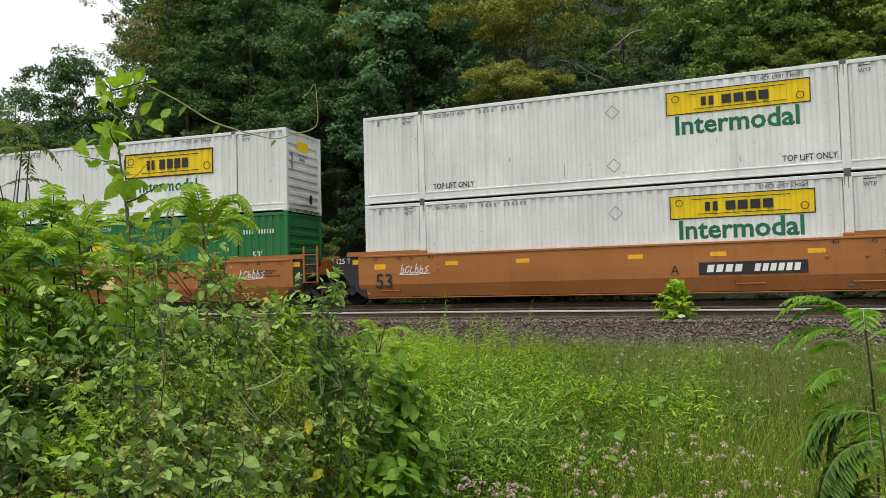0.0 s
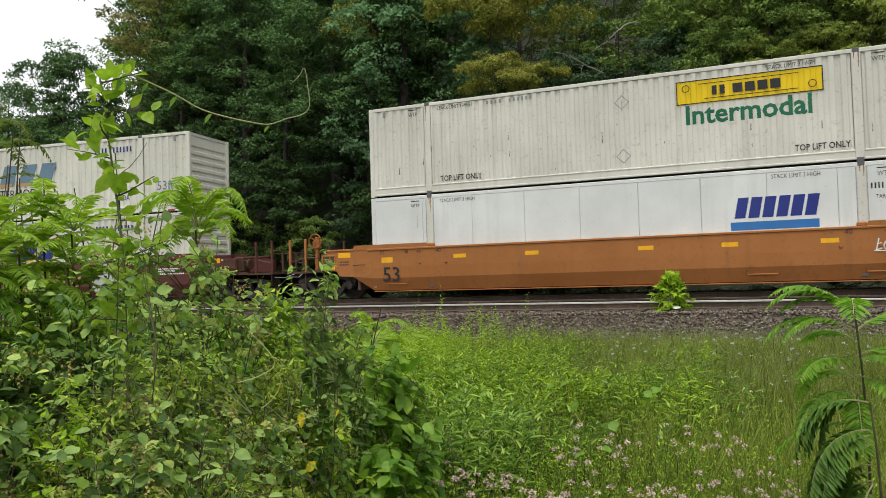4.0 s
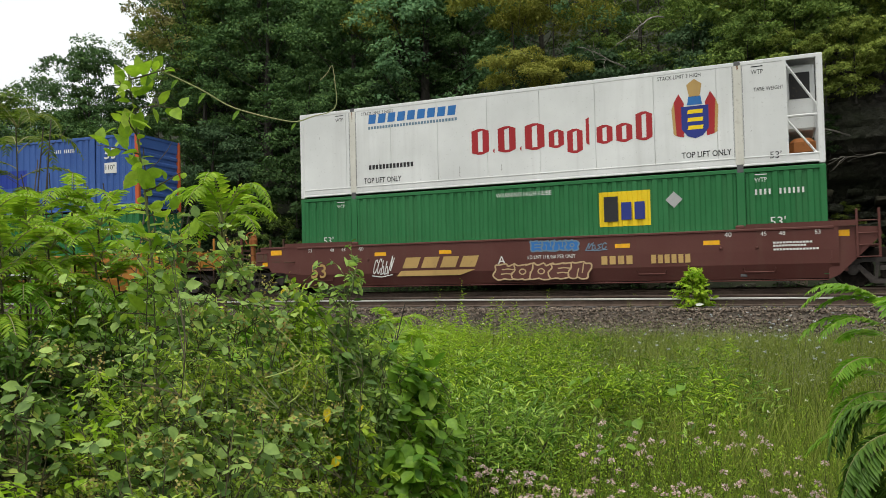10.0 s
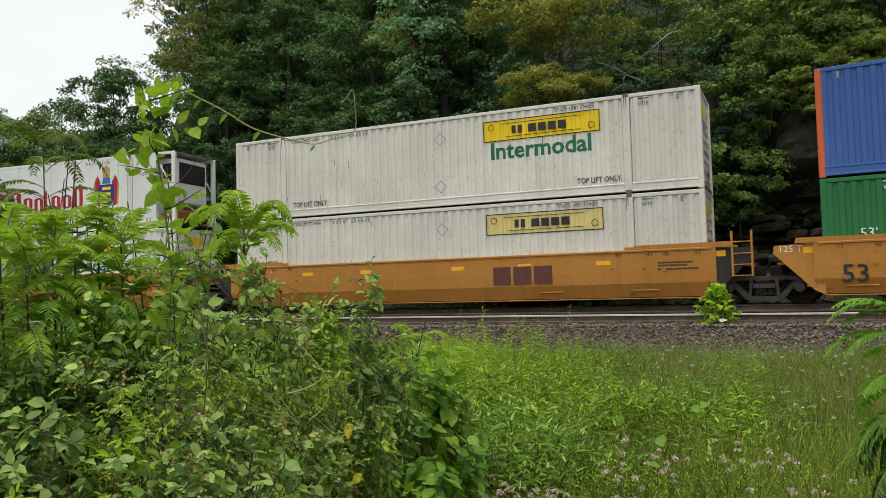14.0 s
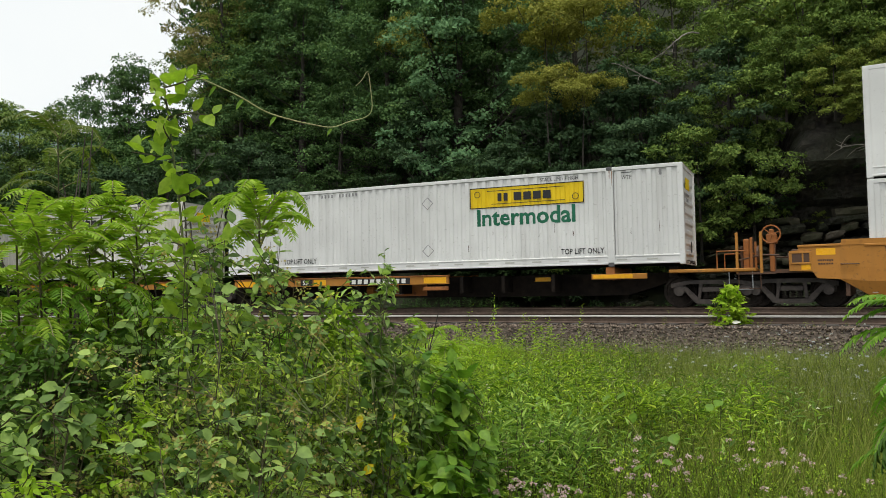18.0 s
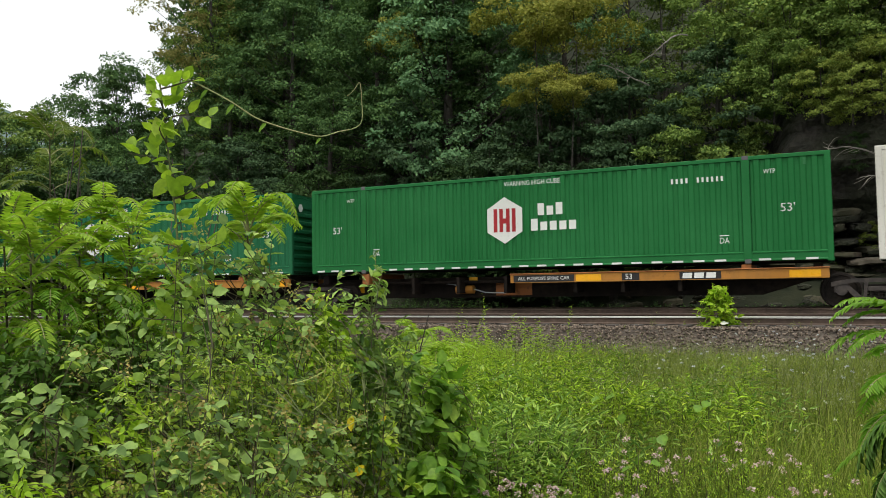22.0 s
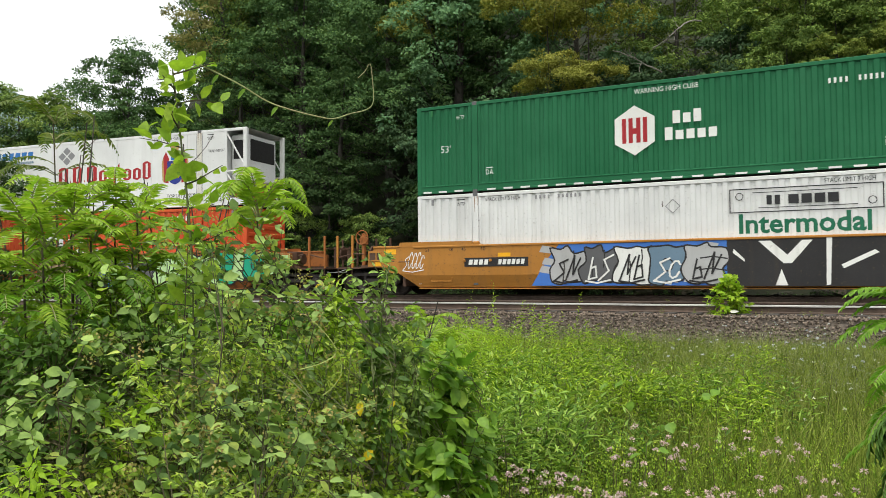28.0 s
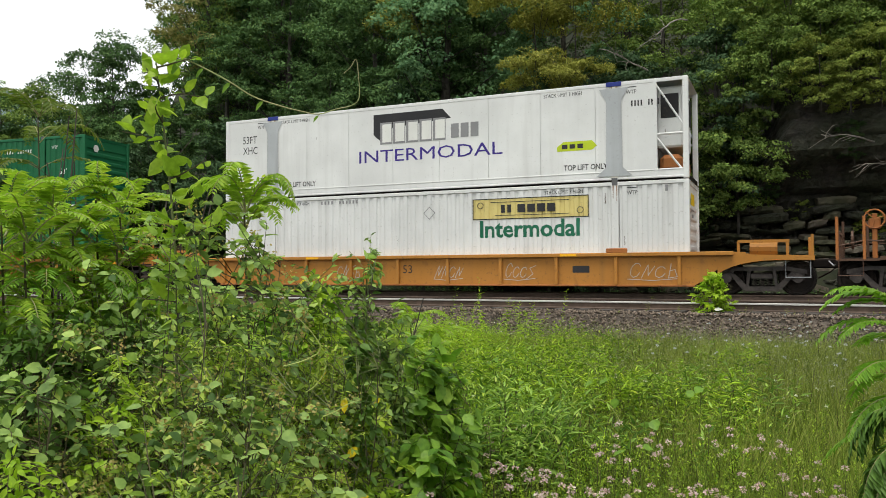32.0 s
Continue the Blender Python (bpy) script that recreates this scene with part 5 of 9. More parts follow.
def scuffs(c, seed, n=16, ink=None):
    """Scrapes, rust runs and knocks on a container's side, each a short narrow mark."""
    rng = random.Random(seed)
    s = Shape()
    for i in range(n):
        x, z = rng.uniform(-7.8, 7.8), rng.choice((rng.uniform(0.4, 2.5), rng.uniform(0.9, 1.1), rng.uniform(0.35, 0.6)))
        if i % 4 == 0:
            x = rng.choice((-POST, POST)) + rng.uniform(-0.2, 0.2)
        x = round((x - 0.05) / PITCH) * PITCH + 0.03 + 0.05 * rng.random()
        w, h = rng.uniform(0.012, 0.03), rng.choice((0.05, 0.08, 0.15, 0.3)) * rng.uniform(0.6, 1.4)
        s.flat([(x, z), (x + w, z + 0.01), (x + w * 0.8, z + h), (x + 0.2 * w, z + h * 0.9)], FACE + 0.008)
    tagged(part("scuff_mark", s, ink or SCUFF, c), kind="stuff")
    # rust runs down from the castings
    for x in (-POST, POST):
        for k in range(2):
            q, h = x + rng.uniform(-0.09, 0.07), rng.uniform(0.12, 0.5)
            part("rust_run", Shape().flat([(q, HIGH - 0.1 - h), (q + 0.012, HIGH - 0.1 - h), (q + 0.026, HIGH - 0.10), (q - 0.008, HIGH - 0.10)], FACE - 0.0075), RUSTRUN, c)


def end_signs(c):
    """The ribbed end's small yellow plate, grey notices and dark vent slots."""
    x = HL - 0.042
    for y0, y1, z0, z1, m, n in ((-0.45, 0.35, 2.22, 2.56, YELLOW, "yellow_plate"), (-0.35, 0.30, 2.05, 2.10, GREYINK, "notice"), (-0.30, 0.10, 1.86, 1.96, GREYINK, "notice"), (-0.1, 0.45, 0.30, 0.34, GREYINK, "notice"), (0.45, 0.62, 0.38, 0.72, DARKINK, "vent_slot"), (-0.85, -0.75, 1.5, 2.1, GREYINK, "notice")):
        part(n, Shape().box(x - 0.01, x, y0, y1, z0, z1), m, c)


def white_box(label, paint=None, x0=1.58, x1=5.24, plate="yellow", word=True, ink=None, big=False):
    c = dry_container(label, paint or WHITE, castings=GREYINK)
    ink = ink or GREYINK
    small_marks(c, DARKINK)
    for x in (-4.0,):
        serial(c, x, HIGH - 0.28, 0.11, ink)
    z0, z1 = (1.92, 2.57)
    if big:
        x0, x1, z0, z1 = 1.38, 5.17, 1.50, 2.42
    scroll_plate(c, x0, x1, z0, z1, {"yellow": YELLOW, "faded": PALEYELLOW, "none": None}[plate], DARKINK)
    if word:
        if big:
            letters("Intermodal", 0.40, 2.0, 0.98, Y_FOLD, GREENINK, c, "green_word", squeeze=0.98, bold=0.022, wrap=True)
        else:
            letters("Intermodal", 0.50, 1.81, 1.38, Y_FOLD, GREENINK, c, "green_word", squeeze=1.0, bold=0.025, wrap=True)
    diamond(c, 0.08, HIGH - 0.70, 0.21, GREYINK)
    diamond(c, 0.08, 0.66, 0.21, GREYINK)
    end_signs(c)
    scuffs(c, int(abs(x0) * 100) + len(label), 12 if paint is None else 26)
    return c


def yellow_square(c, x0, x1, z0, z1, ink2=None):
    """A yellow panel with a dark and a blue block."""
    decal(c, x0, x1, z0, z1, YELLOW, "yellow_panel")
    w, h = x1 - x0, z1 - z0
    y = Y_OUT - 0.014
    s = Shape()
    for q in ((0.10, 0.38, 0.14, 0.86),):
        s.flat([(x0 + q[0] * w, z0 + q[2] * h), (x0 + q[1] * w, z0 + q[2] * h), (x0 + q[1] * w, z0 + q[3] * h), (x0 + q[0] * w, z0 + q[3] * h)], y)
    part("dark_block", s, DARKINK, c)
    s = Shape()
    for q in ((0.44, 0.64), (0.70, 0.90)):
        s.flat([(x0 + q[0] * w, z0 + 0.18 * h), (x0 + q[1] * w, z0 + 0.18 * h), (x0 + q[1] * w, z0 + 0.68 * h), (x0 + q[0] * w, z0 + 0.68 * h)], y)
    part("blue_block", s, ink2 or BLUEINK, c)


def green_box(label, sq, paint=None, warn=-1.0, mark=2.6):
    c = dry_container(label, paint or EMPGREEN)
    small_marks(c, WHITEINK, lift="", stack="")
    letters("WARNING HIGH CUBE", 0.13, warn, HIGH - 0.36, Y_INK, WHITEINK, c, squeeze=0.9)
    letters("53'", 0.24, -7.2, 1.33, Y_INK, WHITEINK, c)
    letters("53'", 0.24, 6.7, 1.33, Y_INK, WHITEINK, c)
    serial(c, 6.35, HIGH - 0.72, 0.15, WHITEINK, 1.25)
    diamond(c, mark, HIGH - 0.72, 0.23, SILVER, True)
    if sq:
        yellow_square(c, *sq)
    return c


def hexagon_box(label, paint):
    """A green box with a white hexagon, red bars and two rows of white blocks."""
    c = dry_container(label, paint, castings=WHITEINK)
    letters("WARNING HIGH CUBE", 0.14, -0.95, HIGH - 0.33, Y_INK, WHITEINK, c, squeeze=0.85)
    for x in (-6.65, 6.45):
        letters("WTP", 0.12, x, HIGH - 0.50, Y_INK, WHITEINK, c, squeeze=0.8)
    for x in (-7.2, 6.85):
        letters("53'", 0.22, x, 1.36, Y_INK, WHITEINK, c)
    for x in (-5.62, 5.3):
        letters("DA", 0.16, x, 0.56, Y_INK, WHITEINK, c, squeeze=0.8)
        rect(x, x + 0.24, 0.76, 0.79, Y_INK, WHITEINK, c, "mark_line")
    serial(c, 4.05, HIGH - 0.62, 0.14, WHITEINK, 1.45)
    x, z, r = -0.95, 1.52, 0.72
    part("hexagon", Shape().flat([(x + r * 0.92 * math.cos(a) , z + r * math.sin(a)) for a in [math.pi / 6 + k * math.pi / 3 for k in range(6)]], Y_INK), WHITEINK, c)
    for q in ([-0.36, -0.24], [-0.17, -0.05], [0.05, 0.17], [0.24, 0.36]):
        rect(x + q[0], x + q[1], z - 0.36, z + 0.36, Y_INK - 0.003, REDINK, c, "red_bar")
    rect(x - 0.05, x + 0.05, z - 0.10, z + 0.06, Y_INK - 0.0031, REDINK, c, "red_bar")
    bars(0.12, 1.62, 0.85, 0.36, Y_INK, 3, WHITEINK, c, "name_block", wave=(1, 0.75, 1))
    bars(-0.1, 1.16, 1.48, 0.36, Y_INK, 5, WHITEINK, c, "name_block", wave=(1, 0.72, 0.75, 0.72, 0.75))
    # reflective dashes along the bottom rail
    for k in range(28):
        q = -7.85 + k * 0.565
        if abs(abs(q + 0.15) - POST) > 0.3:
            rect(q, q + 0.30, 0.07, 0.125, FACE - 0.004, WHITEINK, c, "reflective_dash")
    part("end_logo", Shape().add([(HL - 0.045, -0.62 + 0.16 * math.cos(a), 2.42 + 0.16 * math.sin(a)) for a in np.linspace(0, 5.24, 6)], [(0, 1, 2, 3, 4, 5)]), WHITEINK, c)
    return c


def ivory_box(label, faded):
    c = dry_container(label, SWIFTW)
    for x, w in ((-2.3, 4.5),):
        z0, h = (1.40, 0.74) if not faded else (1.38, 0.80)
        bars(x, z0, w, h, Y_INK, 5, GREYBLUE if faded else BLUEINK, c, "slanted_name_block", slant=0.35, gap=0.26)
        if not faded:
            bars(x - 0.07, z0 - 0.05, w, h + 0.10, Y_INK + 0.002, 5, YELLOW, c, "slanted_edge_block", slant=0.35, gap=0.14)
    if faded:
        bars(-2.34, 1.36, 4.5, 0.12, Y_INK - 0.003, 5, GOLDINK, c, "gold_shadow_blocks", slant=0.35, gap=0.3)
        letters("INTERMODAL", 0.32, -0.9, 0.92, Y_INK, DARKINK, c, squeeze=0.95)
        letters("53ft", 0.32, 6.7, 0.85, Y_INK, GREYBLUE, c)
    for x in (-5.6, 5.2):
        letters("DA", 0.2, x, 0.55, Y_INK, BLUEINK, c, squeeze=0.8)
    serial(c, 4.0, HIGH - 0.55, 0.2, BLUEINK, 1.7)
    for k in range(15):
        q = -7.7 + k * 1.06
        rect(q, q + 0.3, 0.07, 0.12, FACE - 0.004, REDINK, c, "red_reflector")
    return c


def blue_box(label):
    c = dry_container(label, BLUE, ORANGEPOST)
    yellow_square(c, -5.55, -4.1, 1.55, 2.55)
    decal(c, -3.0, 2.85, 1.12, 1.80, BLUEPATCH, "repainted_band")
    rect(-0.15, 0.5, 2.28, 2.68, Y_INK, WHITEINK, c, "height_plate")
    letters('110"', 0.2, -0.08, 2.42, Y_INK - 0.004, DARKINK, c)
    rect(6.55, 7.1, 1.45, 1.85, Y_INK, WHITEINK, c, "height_plate")
    letters('110"', 0.18, 6.6, 1.58, Y_INK - 0.004, DARKINK, c)
    letters("53", 0.40, 6.55, 2.0, Y_INK, WHITEINK, c, bold=0.01)
    for x in (-5.6, 5.1):
        letters("DA", 0.2, x, 0.42, Y_INK, WHITEINK, c, squeeze=0.8)
    serial(c, 4.2, HIGH - 0.55, 0.14, WHITEINK, 1.0)
    rect(6.75, 6.95, 0.55, 0.75, Y_INK, YELLOW, c, "yellow_tag")
    rect(7.4, 7.52, 0.95, 1.12, Y_INK, YELLOW, c, "yellow_tag")
    return c


def crest(c, x, z, s=1.0):
    """A shield between two upright supporters under a small crown, as plain shapes."""
    q = lambda pts, dy: Shape().flat([(x + s * a, z + s * b) for a, b in pts], Y_INK - dy)
    part("crest_supporter", q([(-0.50, 0.05), (-0.30, 0.0), (-0.28, 0.95), (-0.42, 1.22), (-0.55, 1.0)], 0.001), REDINK, c)
    part("crest_supporter", q([(0.50, 0.05), (0.30, 0.0), (0.28, 0.95), (0.42, 1.22), (0.55, 1.0)], 0.001), REDINK, c)
    part("crest_supporter_back", q([(-0.58, 0.10), (-0.50, 0.05), (-0.55, 1.0), (-0.62, 0.8)], 0.001), GOLDINK, c)
    part("crest_supporter_back", q([(0.58, 0.10), (0.50, 0.05), (0.55, 1.0), (0.62, 0.8)], 0.001), GOLDINK, c)
    part("crest_shield", q([(-0.36, 0.85), (-0.36, 0.22), (-0.2, 0.02), (0, -0.05), (0.2, 0.02), (0.36, 0.22), (0.36, 0.85)], 0.003), BLUEINK, c)
    s2 = Shape()
    for k in range(3):
        s2.flat([(x + s * -0.2, z + s * (0.20 + 0.22 * k)), (x + s * 0.2, z + s * (0.20 + 0.22 * k)), (x + s * 0.22, z + s * (0.31 + 0.22 * k)), (x + s * -0.18, z + s * (0.31 + 0.22 * k))], Y_INK - 0.005)
    part("crest_charges", s2, YELLOW, c)
    part("crest_crown", q([(-0.14, 1.1), (0.14, 1.1), (0.2, 1.45), (0.0, 1.6), (-0.2, 1.45)], 0.002), GOLDINK, c)
    part("crest_helm", q([(-0.2, 0.88), (0.2, 0.88), (0.16, 1.12), (-0.16, 1.12)], 0.002), LIGHTBLUE, c)


def gothic_box(label, globe=False):
    """A smooth white box with a dark red name, a crest and a blue slogan."""
    c = reefer_container(label)
    scuffs(c, len(label) * 7, 14)
    small_marks(c, DARKINK)
    bars(-5.4, 2.33, 3.2, 0.30, Y_INK, 9, LIGHTBLUE, c, "blue_name_block", slant=0.15, gap=0.25)
    bars(-5.4, 2.15, 3.2, 0.09, Y_INK, 30, GREYBLUE, c, "slogan_bars")
    bars(-5.4, 0.82, 1.65, 0.15, Y_INK, 13, DARKINK, c, "address_bars")
    z = 1.0 if not globe else 1.20
    k, x0 = (1.0, -1.75) if not globe else (0.84, -0.86)
    widths = (0.62, 0.15, 0.62, 0.15, 0.66, 0.5, 0.5, 0.28, 0.5, 0.5, 0.5)
    heights = (0.80, 0.16, 0.80, 0.16, 0.80, 0.55, 0.72, 0.82, 0.55, 0.55, 0.82)
    s, x = Shape(), x0
    for w, h in zip(widths, heights):
        dz = -0.2 * k if h == 0.72 else 0
        a, b = x, x + w * k * 0.92
        t = 0.34 * w * k
        s.flat([(a, z + 0.06 + dz), (a + t, z + dz), (a + t, z + h * k + dz), (a, z + h * k - 0.06 + dz)], Y_INK)
        if w > 0.3:
            s.flat([(b - t, z + dz), (b, z + 0.08 + dz), (b, z + h * k - 0.08 + dz), (b - t, z + h * k + dz)], Y_INK)
            s.flat([(a + t, z + dz), (b - t, z + dz), (b - t, z + dz + 0.08), (a + t, z + dz + 0.08)], Y_INK)
            s.flat([(a + t, z + h * k + dz - 0.1), (b - t, z + h * k + dz - 0.06), (b - t, z + h * k + dz), (a + t, z + h * k + dz)], Y_INK)
        x += w * k * 1.12
    tagged(part("dark_red_lettering", s, REDINK, c), kind="stuff")
    if globe:
        letters("GLOBAL TRANSPORTATION", 0.23, -0.55, 0.84, Y_INK, DARKINK, c, squeeze=0.98, bold=0.016)
        s = Shape()
        for dx, dz in ((0, 0.2), (-0.24, 0), (0.24, 0), (0, -0.2)):
            s.flat([(-0.45 + dx - 0.2, 2.32 + dz), (-0.45 + dx, 2.15 + dz), (-0.45 + dx + 0.2, 2.32 + dz), (-0.45 + dx, 2.49 + dz)], Y_INK - 0.0005 * dx)
        tagged(part("diamond_mark", s, GREYINK, c), kind="stuff")
    crest(c, 4.88, 0.98)
    letters("53'", 0.18, 6.75, 0.22, Y_INK, DARKINK, c)
    letters("TARE WEIGHT", 0.10, 6.4, 2.05, Y_INK, DARKINK, c, squeeze=0.8)
    return c


def blue_name_box(label):
    c = reefer_container(label)
    scuffs(c, len(label) * 7, 14)
    small_marks(c, DARKINK, lift="")
    bars(2.95, 1.62, 2.05, 0.55, Y_INK, 6, BLUEINK, c, "blue_name_block", slant=0.2, gap=0.2)
    rect(2.85, 5.0, 1.30, 1.52, Y_INK, LIGHTBLUE, c, "blue_stripe")
    letters("TARE WEIGHT", 0.10, 6.3, 1.95, Y_INK, DARKINK, c, squeeze=0.8)
    serial(c, 6.2, 2.2, 0.15, DARKINK, 0.9)
    return c


def shaded_name_box(label):
    """A smooth white box with a boxy dark-shaded name and a violet word."""
    c = reefer_container(label)
    scuffs(c, len(label) * 7, 14)
    small_marks(c, DARKINK)
    s = Shape()
    s.flat([(-1.95, 2.62), (0.55, 2.62), (0.85, 2.30), (-1.6, 2.12)], Y_INK)
    s.flat([(-1.95, 2.62), (-1.6, 2.12), (-1.6, 1.66), (-1.95, 1.95)], Y_INK)
    part("dark_shade", s, DARKINK, c)
    bars(-1.7, 1.62, 2.4, 0.72, Y_INK - 0.003, 5, GREYINK, c, "name_block", gap=0.08)
    bars(-1.62, 1.68, 2.4, 0.60, Y_INK - 0.005, 5, WHITEINK, c, "name_block", gap=0.3)
    bars(0.85, 1.66, 1.0, 0.45, Y_INK - 0.003, 3, GREYINK, c, "name_block", gap=0.2)
    letters("INTERMODAL", 0.40, -2.5, 1.04, Y_INK, VIOLETINK, c, "violet_word", squeeze=1.42, bold=0.0)
    part("lime_patch", Shape().flat([(4.3, 0.98), (5.35, 0.98), (5.5, 1.10), (5.35, 1.26), (4.5, 1.26), (4.3, 1.12)], Y_INK), LIME, c)
    bars(4.45, 1.05, 0.7, 0.13, Y_INK - 0.004, 3, DARKINK, c, "logo_blocks")
    letters("53FT", 0.26, -7.3, 2.02, Y_INK, DARKINK, c, squeeze=0.8)
    letters("XHC", 0.26, -7.3, 1.64, Y_INK, DARKINK, c, squeeze=0.8)
    for x in (-POST, POST):
        part("post_plate", Shape().flat([(x - 0.52, 0.16), (x + 0.52, 0.16), (x + 0.24, 0.42), (x + 0.22, 2.35), (x + 0.42, 2.72), (x - 0.42, 2.72), (x - 0.22, 2.35), (x - 0.24, 0.42)], FACE - 0.012), STEEL, c)
        part("blue_casting", Shape().box(x - 0.22, x + 0.22, FACE - 0.02, FACE + 0.08, HIGH - 0.12, HIGH + 0.01, 0.01), BLUEINK, c)
    serial(c, 6.5, 2.15, 0.17, DARKINK, 1.0)
    return c


def orange_box(label):
    c = dry_container(label, HUBORANGE)
    letters("WARNING HIGH CUBE", 0.13, -0.6, HIGH - 0.36, Y_INK, WHITEINK, c, squeeze=0.85)
    x, z = -1.25, 1.15
    part("white_house_shape", Shape().flat([(x - 0.64, z), (x + 0.64, z), (x + 0.64, z + 0.72), (x, z + 1.08), (x - 0.64, z + 0.72)], Y_INK), WHITEINK, c)
    s = Shape()
    for q in (-0.34, -0.12, 0.04, 0.26):
        s.flat([(x + q, z + 0.12), (x + q + 0.1, z + 0.12), (x + q + 0.1, z + 0.68), (x + q, z + 0.68)], Y_INK - 0.004)
    part("orange_bars", s, HUBORANGE, c)
    bars(-0.35, 1.58, 0.85, 0.30, Y_INK, 3, WHITEINK, c, "name_block", wave=(1, 0.75, 1))
    bars(-0.45, 1.18, 2.2, 0.30, Y_INK, 9, WHITEINK, c, "name_block", wave=(1, 0.72))
    decal(c, 0.75, 2.2, 2.3, 2.62, REDINK, "dark_red_patch")
    serial(c, 4.0, HIGH - 0.45, 0.18, WHITEINK, 1.5)
    return c


# ---------------------------------------------------------------- the cars in order, from the head of what is seen
# metres of each car's middle behind the first one
UNIT_S = [0.0, -19.21, -38.31, -61.74, -80.87, -100.03, -123.28, -142.41, -161.45,
          -182.25, -200.56, -217.82, -234.89, -251.97, -272.74, -295.92, -319.04, -341.97]
# seconds and metres run by the first car's middle
RUN = [(0.0, -3.49), (1.0, 6.22), (2.0, 15.93), (3.0, 25.57), (5.5, 49.81), (6.0, 54.66), (7.0, 64.35), (8.0, 74.06), (9.0, 83.74),
       (10.0, 93.47), (11.0, 103.15), (12.0, 112.86), (13.0, 122.54), (14.0, 132.25), (15.0, 141.94), (17.5, 166.27), (18.0, 171.14), (19.0, 180.83),
       (20.0, 190.77), (21.0, 200.64), (22.0, 210.76), (23.0, 220.56), (24.0, 230.4), (25.0, 240.17), (25.5, 245.09), (27.5, 264.53), (28.0, 269.4),
       (29.0, 279.18), (30.0, 288.93), (31.0, 298.7), (32.0, 308.49)]
RIDERS = []            # (thing, unit, height): all that rolls along the track
FLOOR, STACKED, DECK = 0.345, 3.250, 1.215

DARKMARK, LIGHTMARK = {"ink": DARKINK}, {"ink": WHITEINK}


def ride(ob, unit, z=0.0):
    RIDERS.append((ob, unit, z))
    return ob


def load(unit, lower, upper):
    if lower:
        ride(lower, unit, FLOOR)
    if upper:
        ride(upper, unit, STACKED)


# three-unit brown-orange set
BROWN = "brown-orange articulated well car with black joint ends, road dirt"
for u, (l, r) in enumerate((("truck", "joint"), ("truck", "joint"), ("platform", "joint"))):
    c = ride(well_car(BROWN, CARBROWN, BLACKPAINT, u, l, r, DARKMARK), u)
    big_53(c, -7.65, 0.55, DARKINK)
    letters("125 T", 0.17, -9.15 if u < 2 else 8.3, 1.38, -1.345, WHITEINK, c)
    rect(-7.7 + 0.0, -7.3, 1.15, 1.32, -1.404, REFLECT, c, "reflector")
    if u == 0:
        rect(2.3, 5.0, 0.72, 1.06, -1.404, BLACKPAINT, c, "number_panel")
        bars(2.5, 0.79, 0.95, 0.2, -1.408, 4, WHITEINK, c, "road_name_bar", slant=0.2)
        bars(3.7, 0.79, 1.15, 0.2, -1.408, 6, WHITEINK, c, "number_bar", slant=0.2)
        letters("A", 0.25, 1.55, 0.75, -1.404, DARKINK, c)
    if u == 1:
        rect(-1.5, 0.95, 0.72, 1.3, -1.404, PALEYELLOW, c, "faded_panel")
        bars(-1.1, 0.80, 1.7, 0.40, -1.408, 3, PINK, c, "logo_shape", gap=0.15)
        scrawl(-4.6, 1.05, 2.4, 0.3, 9, WHITEINK, c, 201, -1.408, name="sprayed_tag")
        letters("C", 0.25, -3.3, 0.85, -1.404, DARKINK, c)
    scrawl(-6.8 if u == 0 else 6.2, 1.0, 1.0, 0.3, 6, WHITEINK, c, 202, -1.408, name="sprayed_tag")
load(0, white_box("white corrugated container with yellow name plate and green word", plate="yellow"),
     white_box("white corrugated container on top, yellow name plate, green word", plate="yellow"))
load(1, green_box("green corrugated container with yellow square panel", (-0.75, 0.65, 1.22, 2.08), mark=-3.9),
     white_box("bright white container with bold black-edged yellow plate", plate="yellow", big=True))
load(2, blue_name_box("smooth white refrigerated container with blue name blocks"),
     white_box("off-white container with yellow plate, stained ribbed end", CREAM, plate="yellow"))

